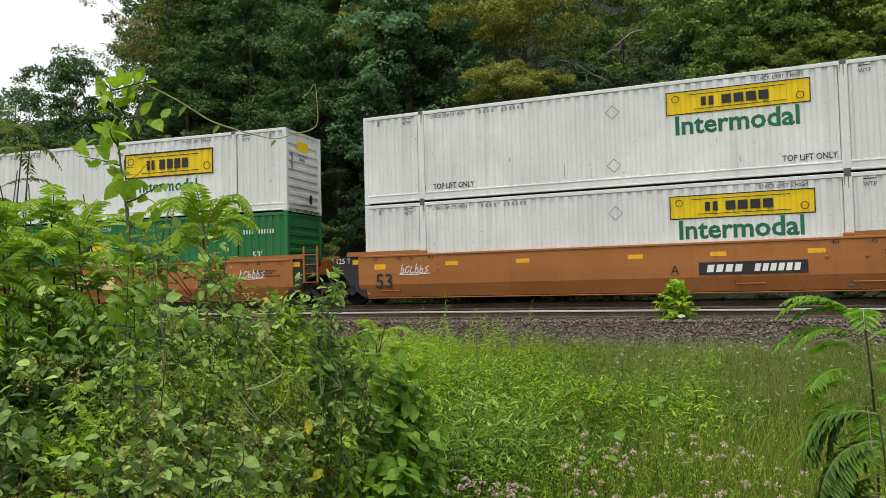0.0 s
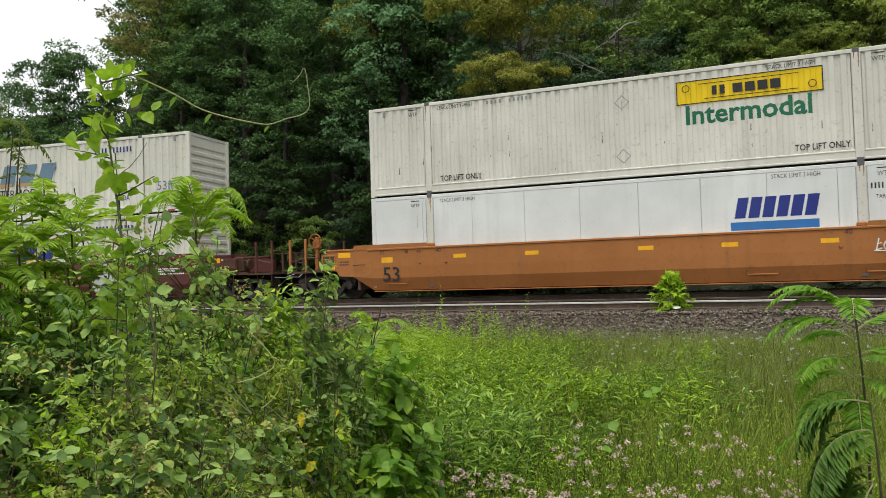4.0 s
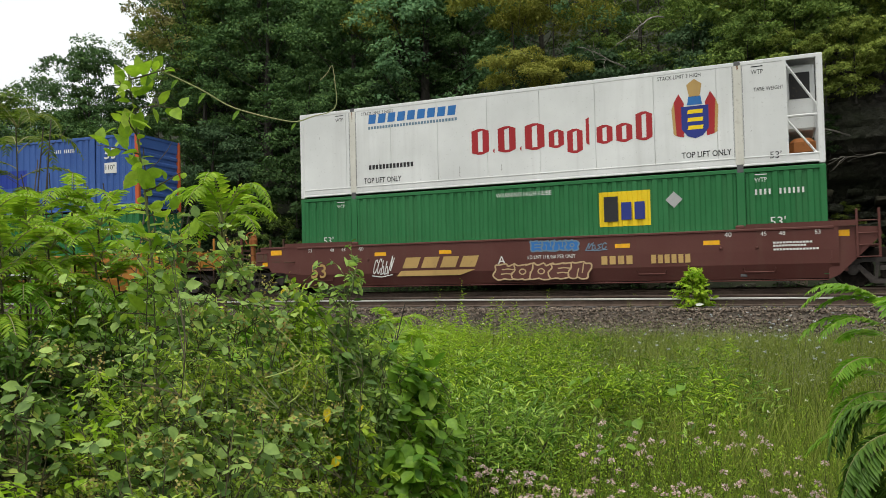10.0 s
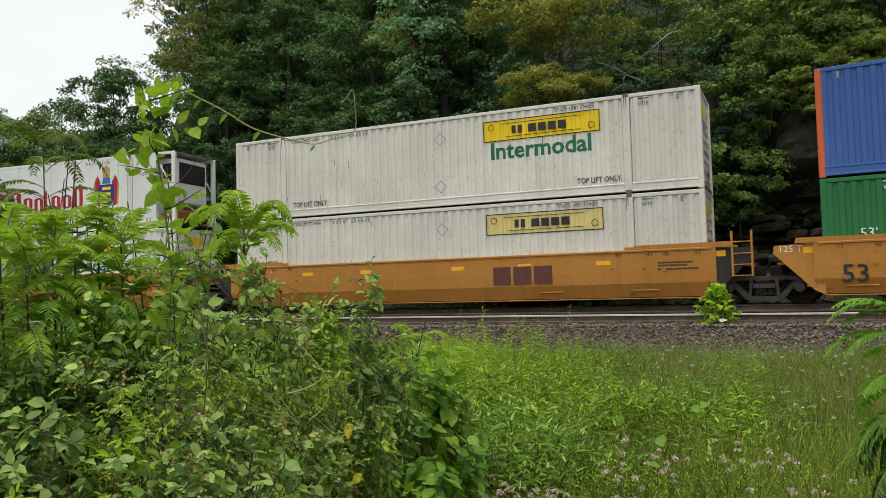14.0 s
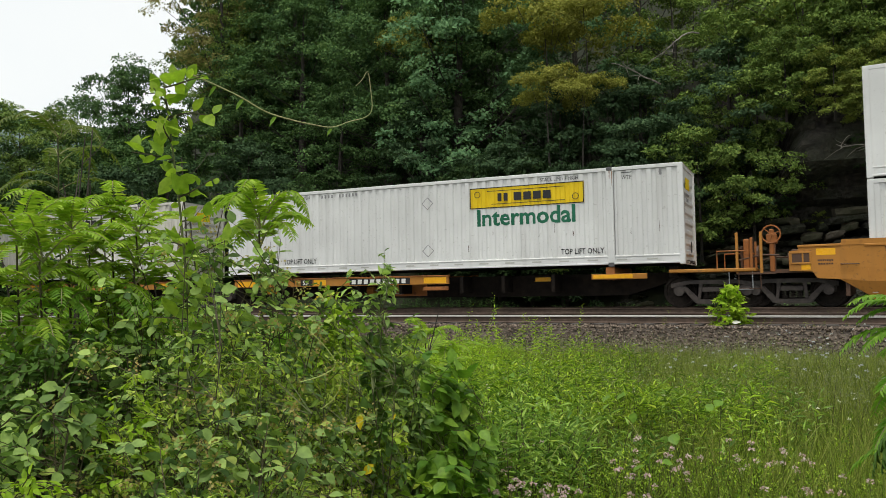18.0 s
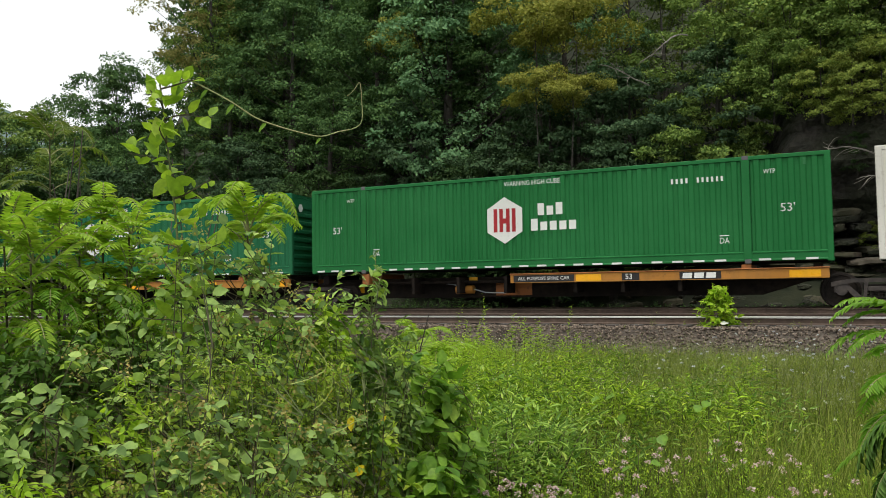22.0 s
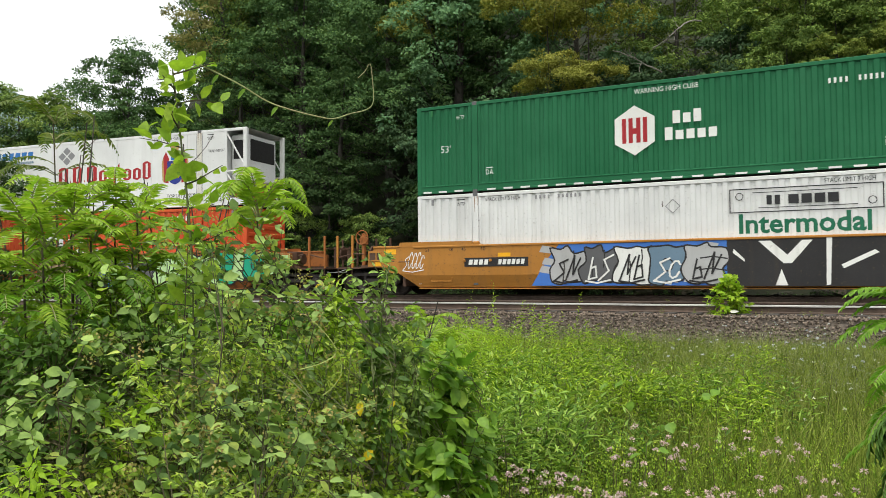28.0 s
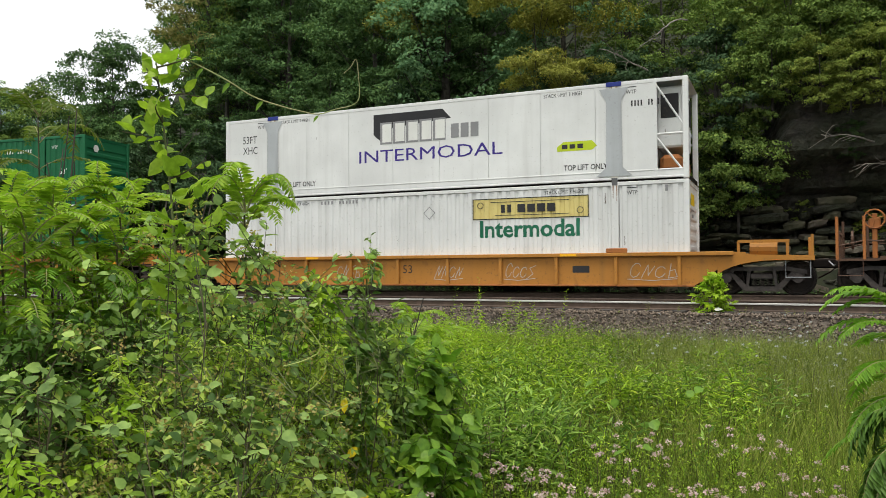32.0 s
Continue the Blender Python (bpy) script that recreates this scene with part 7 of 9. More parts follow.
def make_tree(seed, height, spread, leaf_mat, label, bole=0.28, boughs=38, tufts=8, per=62, leaf=0.155, bough=0.30, layer=0.42, rise=0.0, name="tree", category="tree", trunk_r=None):
    """A tapered trunk with limbs that end in separate boughs; each bough is a spray of leaf tufts, open below and between."""
    rng = np.random.default_rng(seed)
    t = thing(name, label, category, "hillside trees" if name == "tree" else "")
    r0 = trunk_r or 0.018 * height + 0.06
    wood = Shape()
    lean = rng.uniform(-0.04, 0.04, 2) * height
    spine = [(lean[0] * q * q, lean[1] * q * q, height * q * 0.96 - 0.5 * (q == 0)) for q in (0, 0.15, 0.35, 0.55, 0.75, 1.0)]
    wood.tube(spine, [r0 * 1.25, r0, r0 * 0.8, r0 * 0.6, r0 * 0.35, r0 * 0.08], 7)
    TP, TR, TO = [], [], []
    for i in range(boughs):
        q = bole + (1 - bole) * (i + rng.random()) / boughs
        prof = math.sin(math.pi * min(1, (q - bole) / (1 - bole) * 0.84 + 0.14)) ** 0.75
        a = i * 2.4 + rng.uniform(-0.5, 0.5)
        rad = spread * prof * rng.choice((0.45, 0.72, 0.86, 1.0)) * rng.uniform(0.85, 1.08)
        base = np.array([lean[0] * q * q, lean[1] * q * q, height * q])
        tip = base + np.array([math.cos(a) * rad, math.sin(a) * rad, rng.uniform(-0.04, 0.05) * height])
        R = spread * bough * rng.uniform(0.7, 1.3)
        low = base - np.array([0, 0, min(height * 0.14, height * q * 0.3)])
        mid = low * 0.5 + tip * 0.5 + np.array([0, 0, -0.02 * height])
        wood.tube([low, mid, tip], [r0 * 0.30 * (1.1 - q), r0 * 0.18 * (1.1 - q), 0.014], 5)
        ahead, side = np.array([math.cos(a), math.sin(a), 0.0]), np.array([-math.sin(a), math.cos(a), 0.0])
        for k in range(tufts):
            u, w = rng.uniform(-0.9, 1.05), rng.uniform(-0.85, 0.85)
            d2 = u * u + w * w
            TP.append(tip + R * (ahead * u + side * w * 0.9 + np.array([0, 0, layer * (0.55 - 0.75 * d2) + rng.normal() * 0.16 + rise * u])))
            TR.append(R * rng.uniform(0.26, 0.50))
            TO.append(ahead * 0.5 + np.array([0, 0, 0.55]))
    part("trunk", wood, BARK, t)
    clouds = []
    for c, r, o in zip(TP, TR, TO):
        n = int(per * rng.uniform(0.7, 1.3))
        d = unit(rng.normal(size=(n, 3)) + o * 0.5)
        d[:, 2] = np.where(rng.random(n) < 0.8, np.abs(d[:, 2]), d[:, 2])
        P = c + d * (r * rng.uniform(0.45, 1.1, n))[:, None] * np.array([1, 1, 0.62])
        N = unit(d * 0.75 + o * 0.55 + rng.normal(size=(n, 3)) * 0.28)
        D = unit(np.cross(N, rng.normal(size=(n, 3))) + d * 0.5 + np.array([0, 0, -0.15]))
        size = leaf * rng.uniform(0.55, 1.3, n)
        clouds.append(leaf_cloud(P, D, N, size, size * 0.58))
    tagged(part("crown", joined("crown", clouds, leaf_mat), leaf_mat, t), kind="stuff")
    return t


def place(ob, x, y, turn=0.0, size=1.0, z=None):
    m = pose(x, y, ground_height(x, y) - 0.1 if z is None else z, 0, 0, turn) @ Matrix.Scale(size, 4)
    ob.matrix_basis = m
    return ob


def copy_at(ob, x, y, turn, size, z=None):
    o = copy_thing(ob, Matrix.Identity(4))
    return place(o, x, y, turn, size, z)


# ---------------------------------------------------------------- the wooded slope
def beyond(s, d):
    """The place d metres behind the train's track, s metres along it."""
    x, y, a = along(s, -d)
    return x, y


KINDS = {
    "dark": make_tree(11, 11.0, 3.3, TREEDARK, "tall dark green broadleaf tree on the wooded slope", boughs=40, layer=0.7),
    "dark2": make_tree(12, 10.0, 3.6, TREEDARK, "spreading dark green broadleaf tree with layered boughs", boughs=38, bole=0.2, layer=0.3),
    "blue": make_tree(13, 10.5, 3.8, TREEBLUE, "full blue-green maple on the slope", boughs=44, tufts=10, bole=0.15, bough=0.28, layer=0.85),
    "mid": make_tree(14, 10.0, 3.2, TREEMID, "fresh green tree with airy crown", boughs=34, leaf=0.14),
    "lime": make_tree(19, 10.0, 3.0, TREELIME, "yellow-green feathery tree high on the slope", boughs=32, leaf=0.12, layer=0.25, bole=0.3),
    "yellow": make_tree(15, 10.5, 1.9, TREEYEL, "yellowing locust tree with flat feathery boughs", boughs=11, tufts=12, per=60, leaf=0.12, bole=0.88, bough=0.46, layer=0.20, trunk_r=0.11),
    "dome": make_tree(24, 13.0, 3.5, TREEDARK, "round-headed dark green tree standing apart at the end of the wood", boughs=58, tufts=13, per=60, bole=0.10, bough=0.30, layer=1.0),
    "locust": make_tree(23, 19.0, 3.4, LOCUST, "tall open locust with brownish feathery sprays on bare limbs", boughs=40, tufts=7, per=44, leaf=0.16, bole=0.5, bough=0.26, layer=0.5, rise=0.3, trunk_r=0.26),
    "shrub": make_tree(16, 4.2, 2.0, SHADESHRUB, "shrub at the foot of the slope, leaves coloured dark for shade", boughs=26, leaf=0.13, bole=0.05, bough=0.34, name="shrub", category="shrub", trunk_r=0.05),
    "shrub2": make_tree(17, 3.8, 1.9, TREEMID, "green shrub at the foot of the slope", boughs=24, leaf=0.12, bole=0.08, bough=0.34, name="shrub", category="shrub", trunk_r=0.05),
    "lime_shrub": make_tree(20, 3.8, 1.9, TREELIME, "light green bush overhanging the dark rock face", boughs=24, leaf=0.115, bole=0.05, bough=0.34, name="shrub", category="shrub", trunk_r=0.05),
    "tall_shrub": make_tree(18, 6.5, 2.2, SHADEBLUE, "young blue-green tree beside the track", boughs=32, leaf=0.14, bole=0.08),
}
_used = set()


def plant(kind, x, y, size=1.0, turn=None, z=None):
    turn = random.uniform(0, 360) if turn is None else turn
    if kind in _used:
        return copy_at(KINDS[kind], x, y, turn, size, z)
    _used.add(kind)
    return place(KINDS[kind], x, y, turn, size, z)


# the foot of the slope, where rock leaves room
s = -62.0
while s < 24:
    x, y = beyond(s, random.uniform(6.0, 8.2))
    if s < 6.5:
        plant(random.choice(["shrub", "shrub", "tall_shrub", "shrub2", "tall_shrub"]), x, y, random.uniform(0.75, 1.25))
    s += random.uniform(1.5, 2.4)
# rows up the slope
for d, step, kinds, lo, hi in ((10.5, 3.4, ("dark", "dark2", "tall_shrub", "dark2", "dark"), 0.75, 1.05), (16.0, 4.0, ("dark", "dark2", "mid", "blue", "dark2", "mid"), 0.9, 1.2),
                               (23.0, 4.6, ("dark", "mid", "mid", "yellow", "dark2"), 0.95, 1.25), (31.0, 5.4, ("dark", "mid", "yellow", "mid"), 1.0, 1.3), (41.0, 6.5, ("dark", "mid", "blue"), 1.1, 1.4)):
    s = -46.0 - d * 0.55
    while s < 26:
        x, y = beyond(s + random.uniform(-0.9, 0.9), d + random.uniform(-1.8, 1.8))
        az = math.degrees(math.atan2(x, y))
        if -40.4 + (0.8 if d > 20 else 0) < az < 12:
            kind, size, turn = random.choice(kinds if az < -9 else ("mid", "lime", "tall_shrub", "mid") if d < 14 else ("lime", "mid", "yellow", "lime")), random.uniform(lo, hi), random.uniform(0, 360)
            if d > 20 or not -19.0 < az < -13.6:
                plant(kind, x, y, size, turn)
        s += step * random.uniform(0.8, 1.2)
# bushes that lean over the rock
for x, y, z, kind, size in ((-3.4, 29.6, 2.6, "shrub2", 1.1), (-1.6, 29.9, 3.0, "shrub2", 0.9), (1.2, 29.7, 7.7, "shrub2", 0.8), (2.9, 28.8, 6.8, "lime_shrub", 0.62), (1.1, 28.8, 6.9, "lime_shrub", 0.58), (2.0, 28.7, 6.7, "lime_shrub", 0.6), (4.3, 28.9, 7.5, "lime_shrub", 0.8), (5.8, 28.8, 7.5, "lime_shrub", 0.8), (8.0, 29.2, 7.9, "shrub", 1.0), (2.3, 30.3, 8.3, "shrub2", 1.1), (-0.4, 29.9, 7.0, "shrub2", 0.8), (-1.4, 30.4, 6.0, "shrub2", 0.9), (-5.2, 29.8, 1.2, "shrub2", 1.0),
                            (0.2, 31.6, 8.2, "shrub2", 1.4), (2.6, 31.6, 8.6, "shrub2", 1.4), (4.8, 31.6, 8.6, "shrub2", 1.3), (7.2, 31.6, 8.6, "shrub", 1.4), (-2.4, 31.0, 3.8, "tall_shrub", 1.0)):
    plant(kind, x, y, size, z=z - 0.6)
# small growth on the ledges of the rock
for i in range(26):
    x, z = random.uniform(-4.5, 11.0), random.choice((0.2, 0.8, 1.6, 2.4, 3.4, 4.6, 5.6, 6.4))
    plant(random.choice(("shrub2", "lime_shrub", "shrub")), x, face_line(x) + 1.0 + lean_out(x, z), random.uniform(0.22, 0.42), z=z - 0.2)
# young growth below the yellowing trees
for x, y, kind, size in ((-11.2, 29.6, "tall_shrub", 0.95), (-9.8, 29.2, "shrub", 1.15), (-8.4, 29.0, "tall_shrub", 0.85), (-7.2, 29.1, "shrub2", 1.2), (-6.2, 29.4, "tall_shrub", 0.9), (-5.0, 30.2, "shrub", 1.2), (-12.6, 29.9, "shrub", 1.25), (-9.0, 31.2, "tall_shrub", 1.15), (-6.9, 31.4, "tall_shrub", 1.15)):
    plant(kind, x, y, size)
# trees that stand out
for kind, x, y, size in (("dark", -17.2, 36.0, 1.15), ("blue", -9.5, 36.0, 0.95), ("blue", -14.9, 33.6, 1.25), ("dark2", -19.0, 34.5, 1.1), ("yellow", -6.0, 34.0, 1.05), ("yellow", -16.5, 33.5, 0.95), ("yellow", 0.9, 40.0, 0.62), ("yellow", -2.3, 40.0, 0.66), ("yellow", 2.2, 38.5, 0.7), ("yellow", -4.6, 39.0, 0.72), 
                         ("mid", 1.5, 38.0, 1.0), ("mid", 3.5, 36.5, 0.9), ("mid", -0.5, 40.0, 0.9), ("mid", -30.0, 38.0, 1.1)):
    plant(kind, x, y, size)
# two tiers of yellowing boughs, rooted in the slope
for x, y, size, top in ((-9.3, 31.2, 1.15, 12.6), (-7.9, 31.4, 1.05, 12.2), (-9.0, 29.5, 0.72, 9.0), (-7.8, 29.6, 0.70, 8.8)):
    plant("yellow", x, y, size, z=top - 10.6 * size)
# lower growth to the west, where the sky opens
for kind, az, dist, size in (("dome", -47.0, 50, 1.06), ("dome", -48.4, 53, 0.80), ("dome", -45.2, 52, 0.86), ("dark2", -48.6, 53, 1.06), ("dark2", -45.6, 49, 1.08), ("dark2", -47.8, 47, 0.95), ("mid", -43.6, 58, 0.85), ("mid", -52.0, 48, 1.08), ("dark2", -53.5, 47, 1.05), ("mid", -55.5, 45, 1.05),
                             ("dark", -50.6, 56, 1.15), ("dark2", -57.5, 46, 0.72), ("mid", -60, 45, 0.7), ("dark", -46.6, 44, 0.8), ("shrub", -50, 39, 1.4), ("shrub", -53, 38, 1.4), ("shrub", -56, 37, 1.4), ("tall_shrub", -48, 41, 1.15), ("tall_shrub", -44.5, 40, 1.2), ("dark2", -42.6, 46, 0.85)):
    a = math.radians(az)
    plant(kind, dist * math.sin(a), dist * math.cos(a), size)


# tall trees on the end of the spur
for kind, az, dist, size in (("locust", -40.7, 47, 1.0), ("locust", -38.6, 51, 1.02), ("dark", -39.6, 44, 0.95), ("dark", -35.6, 45, 1.1), ("mid", -40.6, 52, 1.22), ("dark", -39.4, 55, 1.32), ("mid", -40.0, 62, 1.35), ("dark2", -37.8, 50, 1.30), ("dark", -36.4, 55, 1.32), ("mid", -37.6, 62, 1.35), ("dark2", -35.0, 51, 1.28), ("dark", -33.4, 58, 1.35), ("blue", -32.8, 49, 1.2), ("dark", -31.0, 57, 1.35), ("mid", -38.9, 47, 1.05)):
    plant(kind, *(dist * math.sin(math.radians(az)), dist * math.cos(math.radians(az))), size)


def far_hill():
    """A wooded ridge far to the west; its haze is put into the colour."""
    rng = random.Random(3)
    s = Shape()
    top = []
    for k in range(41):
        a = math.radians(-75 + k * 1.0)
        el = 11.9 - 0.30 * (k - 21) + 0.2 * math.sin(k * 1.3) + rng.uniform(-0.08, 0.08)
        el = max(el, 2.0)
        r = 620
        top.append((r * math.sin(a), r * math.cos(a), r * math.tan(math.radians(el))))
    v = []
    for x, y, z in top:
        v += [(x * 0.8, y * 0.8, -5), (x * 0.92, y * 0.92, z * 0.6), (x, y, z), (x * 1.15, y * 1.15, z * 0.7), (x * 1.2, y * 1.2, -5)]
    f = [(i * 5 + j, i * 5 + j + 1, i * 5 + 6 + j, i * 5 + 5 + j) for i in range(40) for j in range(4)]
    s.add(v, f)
    return tagged(part("far_hill", s, FARHILL, None, smooth=True), "wooded ridge far beyond the valley, haze put into its colour", "hill", kind="structure")


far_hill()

# ---------------------------------------------------------------- the meadow
def polar(az, d):
    a = math.radians(az)
    return d * math.sin(a), d * math.cos(a)


def meadow_points(rng, n, az0, az1, d0, d1, power=1.0):
    az = np.radians(rng.uniform(az0, az1, n))
    d = d0 + (d1 - d0) * rng.random(n) ** power
    x, y = d * np.sin(az), d * np.cos(az)
    rail_d = np.hypot(x - BEND_X, y - (FACE_Y + HALF_W - RADIUS)) - RADIUS
    keep = rail_d < -8.15 - 0.7 * rng.random(n)
    x, y = x[keep], y[keep]
    z = np.array([ground_height(a, b) for a, b in zip(x, y)])
    return np.stack([x, y, z], 1)


def patch(P, scale, seed):
    return np.array([noise.noise((p[0] * scale, p[1] * scale, seed)) for p in P])


def verge_cut(P):
    """Growth is short on the dry ground along the ballast."""
    rail_d = np.hypot(P[:, 0] - BEND_X, P[:, 1] - (FACE_Y + HALF_W - RADIUS)) - RADIUS
    open_side = np.clip((np.degrees(np.arctan2(P[:, 0], P[:, 1])) + 25) / 6, 0, 1)
    return 1.0 - 0.58 * open_side * np.clip((rail_d + 11.0) / 2.2, 0, 1)


def grass():
    """Fine meadow grass in tufts, taller and drier to the east."""
    rng = np.random.default_rng(21)
    P = np.concatenate([meadow_points(rng, 38000, -36, 14, 3.8, 12.0, 0.9), meadow_points(rng, 60000, -40, 14, 9.0, 19.0, 1.0), meadow_points(rng, 6000, -75, -36, 5.0, 20.0, 1.0)])
    east = np.clip((np.degrees(np.arctan2(P[:, 0], P[:, 1])) + 20) / 12, 0, 1)
    keep = rng.random(len(P)) < np.clip(0.22 + 0.78 * east + 0.25 * np.clip((P[:, 1] - 8) / 4, 0, 1) + 0.6 * patch(P, 0.9, 5), 0.05, 1.0)
    P, east = P[keep], east[keep]
    n = len(P)
    h = (0.34 + 0.10 * east + 0.16 * patch(P, 0.5, 2)) * rng.uniform(0.5, 1.35, n) * verge_cut(P)
    tilt = rng.normal(size=(n, 2)) * 0.26 + 0.3 * np.stack([patch(P, 0.7, 11), patch(P, 0.7, 12)], 1)
    D = np.stack([tilt[:, 0] + 0.08, tilt[:, 1], np.ones(n)], 1)
    N = unit(np.concatenate([rng.normal(size=(n, 2)), 0.3 * np.ones((n, 1))], 1))
    far = np.linalg.norm(P[:, :2], axis=1)
    w = (0.0030 + 0.00048 * far) * rng.uniform(0.7, 1.3, n)
    V, F = leaf_cloud(P, D, N, h, w, "blade")
    ob = part("meadow_grass", np_mesh("meadow_grass", V, F, GRASSMAT), GRASSMAT)
    return tagged(ob, "tall uncut meadow grass with drier stalks", "grass", kind="stuff")


def seed_heads():
    rng = np.random.default_rng(22)
    P = meadow_points(rng, 5200, -24, 12, 7.0, 18.5, 1.0)
    P = P[rng.random(len(P)) < np.clip((np.degrees(np.arctan2(P[:, 0], P[:, 1])) + 26) / 14, 0, 1)]
    n = len(P)
    h = rng.uniform(0.42, 0.78, n) * verge_cut(P)
    D = np.stack([rng.normal(size=n) * 0.12, rng.normal(size=n) * 0.12, np.ones(n)], 1)
    N = unit(np.concatenate([rng.normal(size=(n, 2)), 0.2 * np.ones((n, 1))], 1))
    V, F = leaf_cloud(P, D, N, h, np.full(n, 0.0045), "blade")
    stalks = V, F
    tips = P + unit(D) * h[:, None] * 0.85
    k = 7
    Q = np.repeat(tips, k, 0) + rng.normal(size=(n * k, 3)) * np.array([0.028, 0.028, 0.075])
    V, F = leaf_cloud(Q, rng.normal(size=(n * k, 3)) + np.array([0, 0, 1.2]), unit(rng.normal(size=(n * k, 3))), np.full(n * k, 0.024), np.full(n * k, 0.006), "rhomb")
    m = foliage("dry_seed_heads", (0.22, 0.25, 0.13), (0.33, 0.36, 0.21), (0.36, 0.33, 0.22), through_light=0.25, gloss=0.1)
    ob = part("seed_heads", np_mesh("seed_heads", V, F, m), m)
    tagged(ob, "pale seed heads over the meadow grass", "grass", kind="stuff")
    st = part("seed_stalks", np_mesh("seed_stalks", *stalks, GRASSMAT), GRASSMAT)
    tagged(st, "thin grass stalks", "grass", kind="stuff")


def weeds(name, seed, P, height, leaves, leaf, width, material, label, template="lance", droop=0.15):
    """Leafy upright weeds: many stems, each with leaves in turning pairs."""
    rng = np.random.default_rng(seed)
    n = len(P)
    H = height * rng.uniform(0.55, 1.2, n) * (1.0 + 0.55 * patch(P, 1.1, 17)) * verge_cut(P)
    lean = rng.normal(size=(n, 2)) * 0.22
    LP, LD, LN, LS = [], [], [], []
    for i in range(n):
        k = int(leaves * rng.uniform(0.7, 1.2))
        q = np.linspace(0.25, 1.0, k)
        ang = rng.uniform(0, 6.28) + np.arange(k) * 2.4
        pos = P[i] + np.stack([lean[i, 0] * q * H[i], lean[i, 1] * q * H[i], q * H[i]], 1)
        out = np.stack([np.cos(ang), np.sin(ang), 0.55 - droop * 2 + 0.7 * (q - 0.5)], 1) + rng.normal(size=(k, 3)) * 0.38
        LP.append(pos)
        LD.append(out)
        LN.append(np.stack([-0.3 * np.cos(ang), -0.3 * np.sin(ang), np.ones(k)], 1) + rng.normal(size=(k, 3)) * 0.35)
        LS.append(leaf * (1.15 - 0.5 * q) * rng.uniform(0.5, 1.35, k))
    LP, LD, LN, LS = np.concatenate(LP), np.concatenate(LD), np.concatenate(LN), np.concatenate(LS)
    V, F = leaf_cloud(LP, LD, LN, LS, LS * width, template)
    ob = part(name, np_mesh(name, V, F, material), material)
    tagged(ob, label, "weeds", kind="stuff")
    D = np.stack([lean[:, 0], lean[:, 1], np.ones(n)], 1)
    V, F = leaf_cloud(P, D, unit(np.concatenate([rng.normal(size=(n, 2)), np.zeros((n, 1))], 1)), H, np.full(n, 0.008), "blade")
    st = part("weed_stems", np_mesh("weed_stems", V, F, STEM), STEM)
    tagged(st, "thin green stems of meadow weeds", "weeds", kind="stuff")


def blossoms(name, seed, P, rise, radius, petals, size, material, label):
    """Small flower heads of loose petals on thin stalks."""
    rng = np.random.default_rng(seed)
    n = len(P)
    top = P + np.stack([np.zeros(n), np.zeros(n), rise * rng.uniform(0.8, 1.2, n)], 1)
    Q = np.repeat(top, petals, 0)
    d = unit(rng.normal(size=(n * petals, 3)) * np.array([1, 1, 0.45]) + np.array([0, 0, 0.35]))
    V, F = leaf_cloud(Q + d * radius * 0.3, d, unit(rng.normal(size=(n * petals, 3)) + np.array([0, 0, 1.0])), np.full(n * petals, size) * rng.uniform(0.7, 1.2, n * petals), np.full(n * petals, size * 0.55), "rhomb")
    tagged(part(name, np_mesh(name, V, F, material), material), label, "flowers", kind="stuff")
    V, F = leaf_cloud(P, top - P, unit(np.concatenate([rng.normal(size=(n, 2)), np.zeros((n, 1))], 1)), np.linalg.norm(top - P, axis=1), np.full(n, 0.006), "blade")
    tagged(part("flower_stalks", np_mesh("flower_stalks", V, F, STEM), STEM), "thin stalks of meadow flowers", "flowers", kind="stuff")


grass()
seed_heads()
_r = np.random.default_rng(31)


def where(P, test):
    return P[np.array([test(p) for p in P])]


# lance-leaved weeds in the middle of the meadow, brighter ones below the embankment
mid_weeds = meadow_points(_r, 3400, -31, -2, 5.5, 10.5, 0.9)
mid_weeds = where(mid_weeds, lambda p: noise.noise((p[0] * 0.95, p[1] * 0.95, 4.0)) > 0.02 - 0.25 * (p[0] < -1.9) + 0.03 * max(0.0, p[1] - 8.0))
weeds("meadow_weeds", 41, mid_weeds, 0.52, 16, 0.115, 0.19, WEEDMAT, "knee-high lance-leaved green weeds in the meadow")
back_weeds = meadow_points(_r, 2500, -36, -9, 8.5, 16.8, 0.9)
back_weeds = where(back_weeds, lambda p: math.degrees(math.atan2(p[0], p[1])) + 8.0 * noise.noise((p[0] * 0.8, p[1] * 0.8, 9.0)) < -18.0 + 4.0 * (p[1] < 11) and noise.noise((p[0] * 0.8, p[1] * 0.8, 21.0)) > -0.22)
weeds("bright_weeds", 42, back_weeds, 0.50, 20, 0.10, 0.20, BRIGHTLEAF, "light yellow-green leafy weeds near the embankment")
low_weeds = meadow_points(_r, 5600, -34, 12, 3.6, 8.0, 1.5)
weeds("low_clover", 43, low_weeds, 0.30, 22, 0.032, 0.5, WEEDMAT, "low fine-leaved vetch among the grass", "ovate", 0.0)
east_weeds = meadow_points(_r, 900, -16, 12, 7.0, 17.0, 1.0)
weeds("thin_weeds", 44, east_weeds, 0.55, 12, 0.06, 0.2, GRASSMAT, "thin dry-green weeds among the grass")
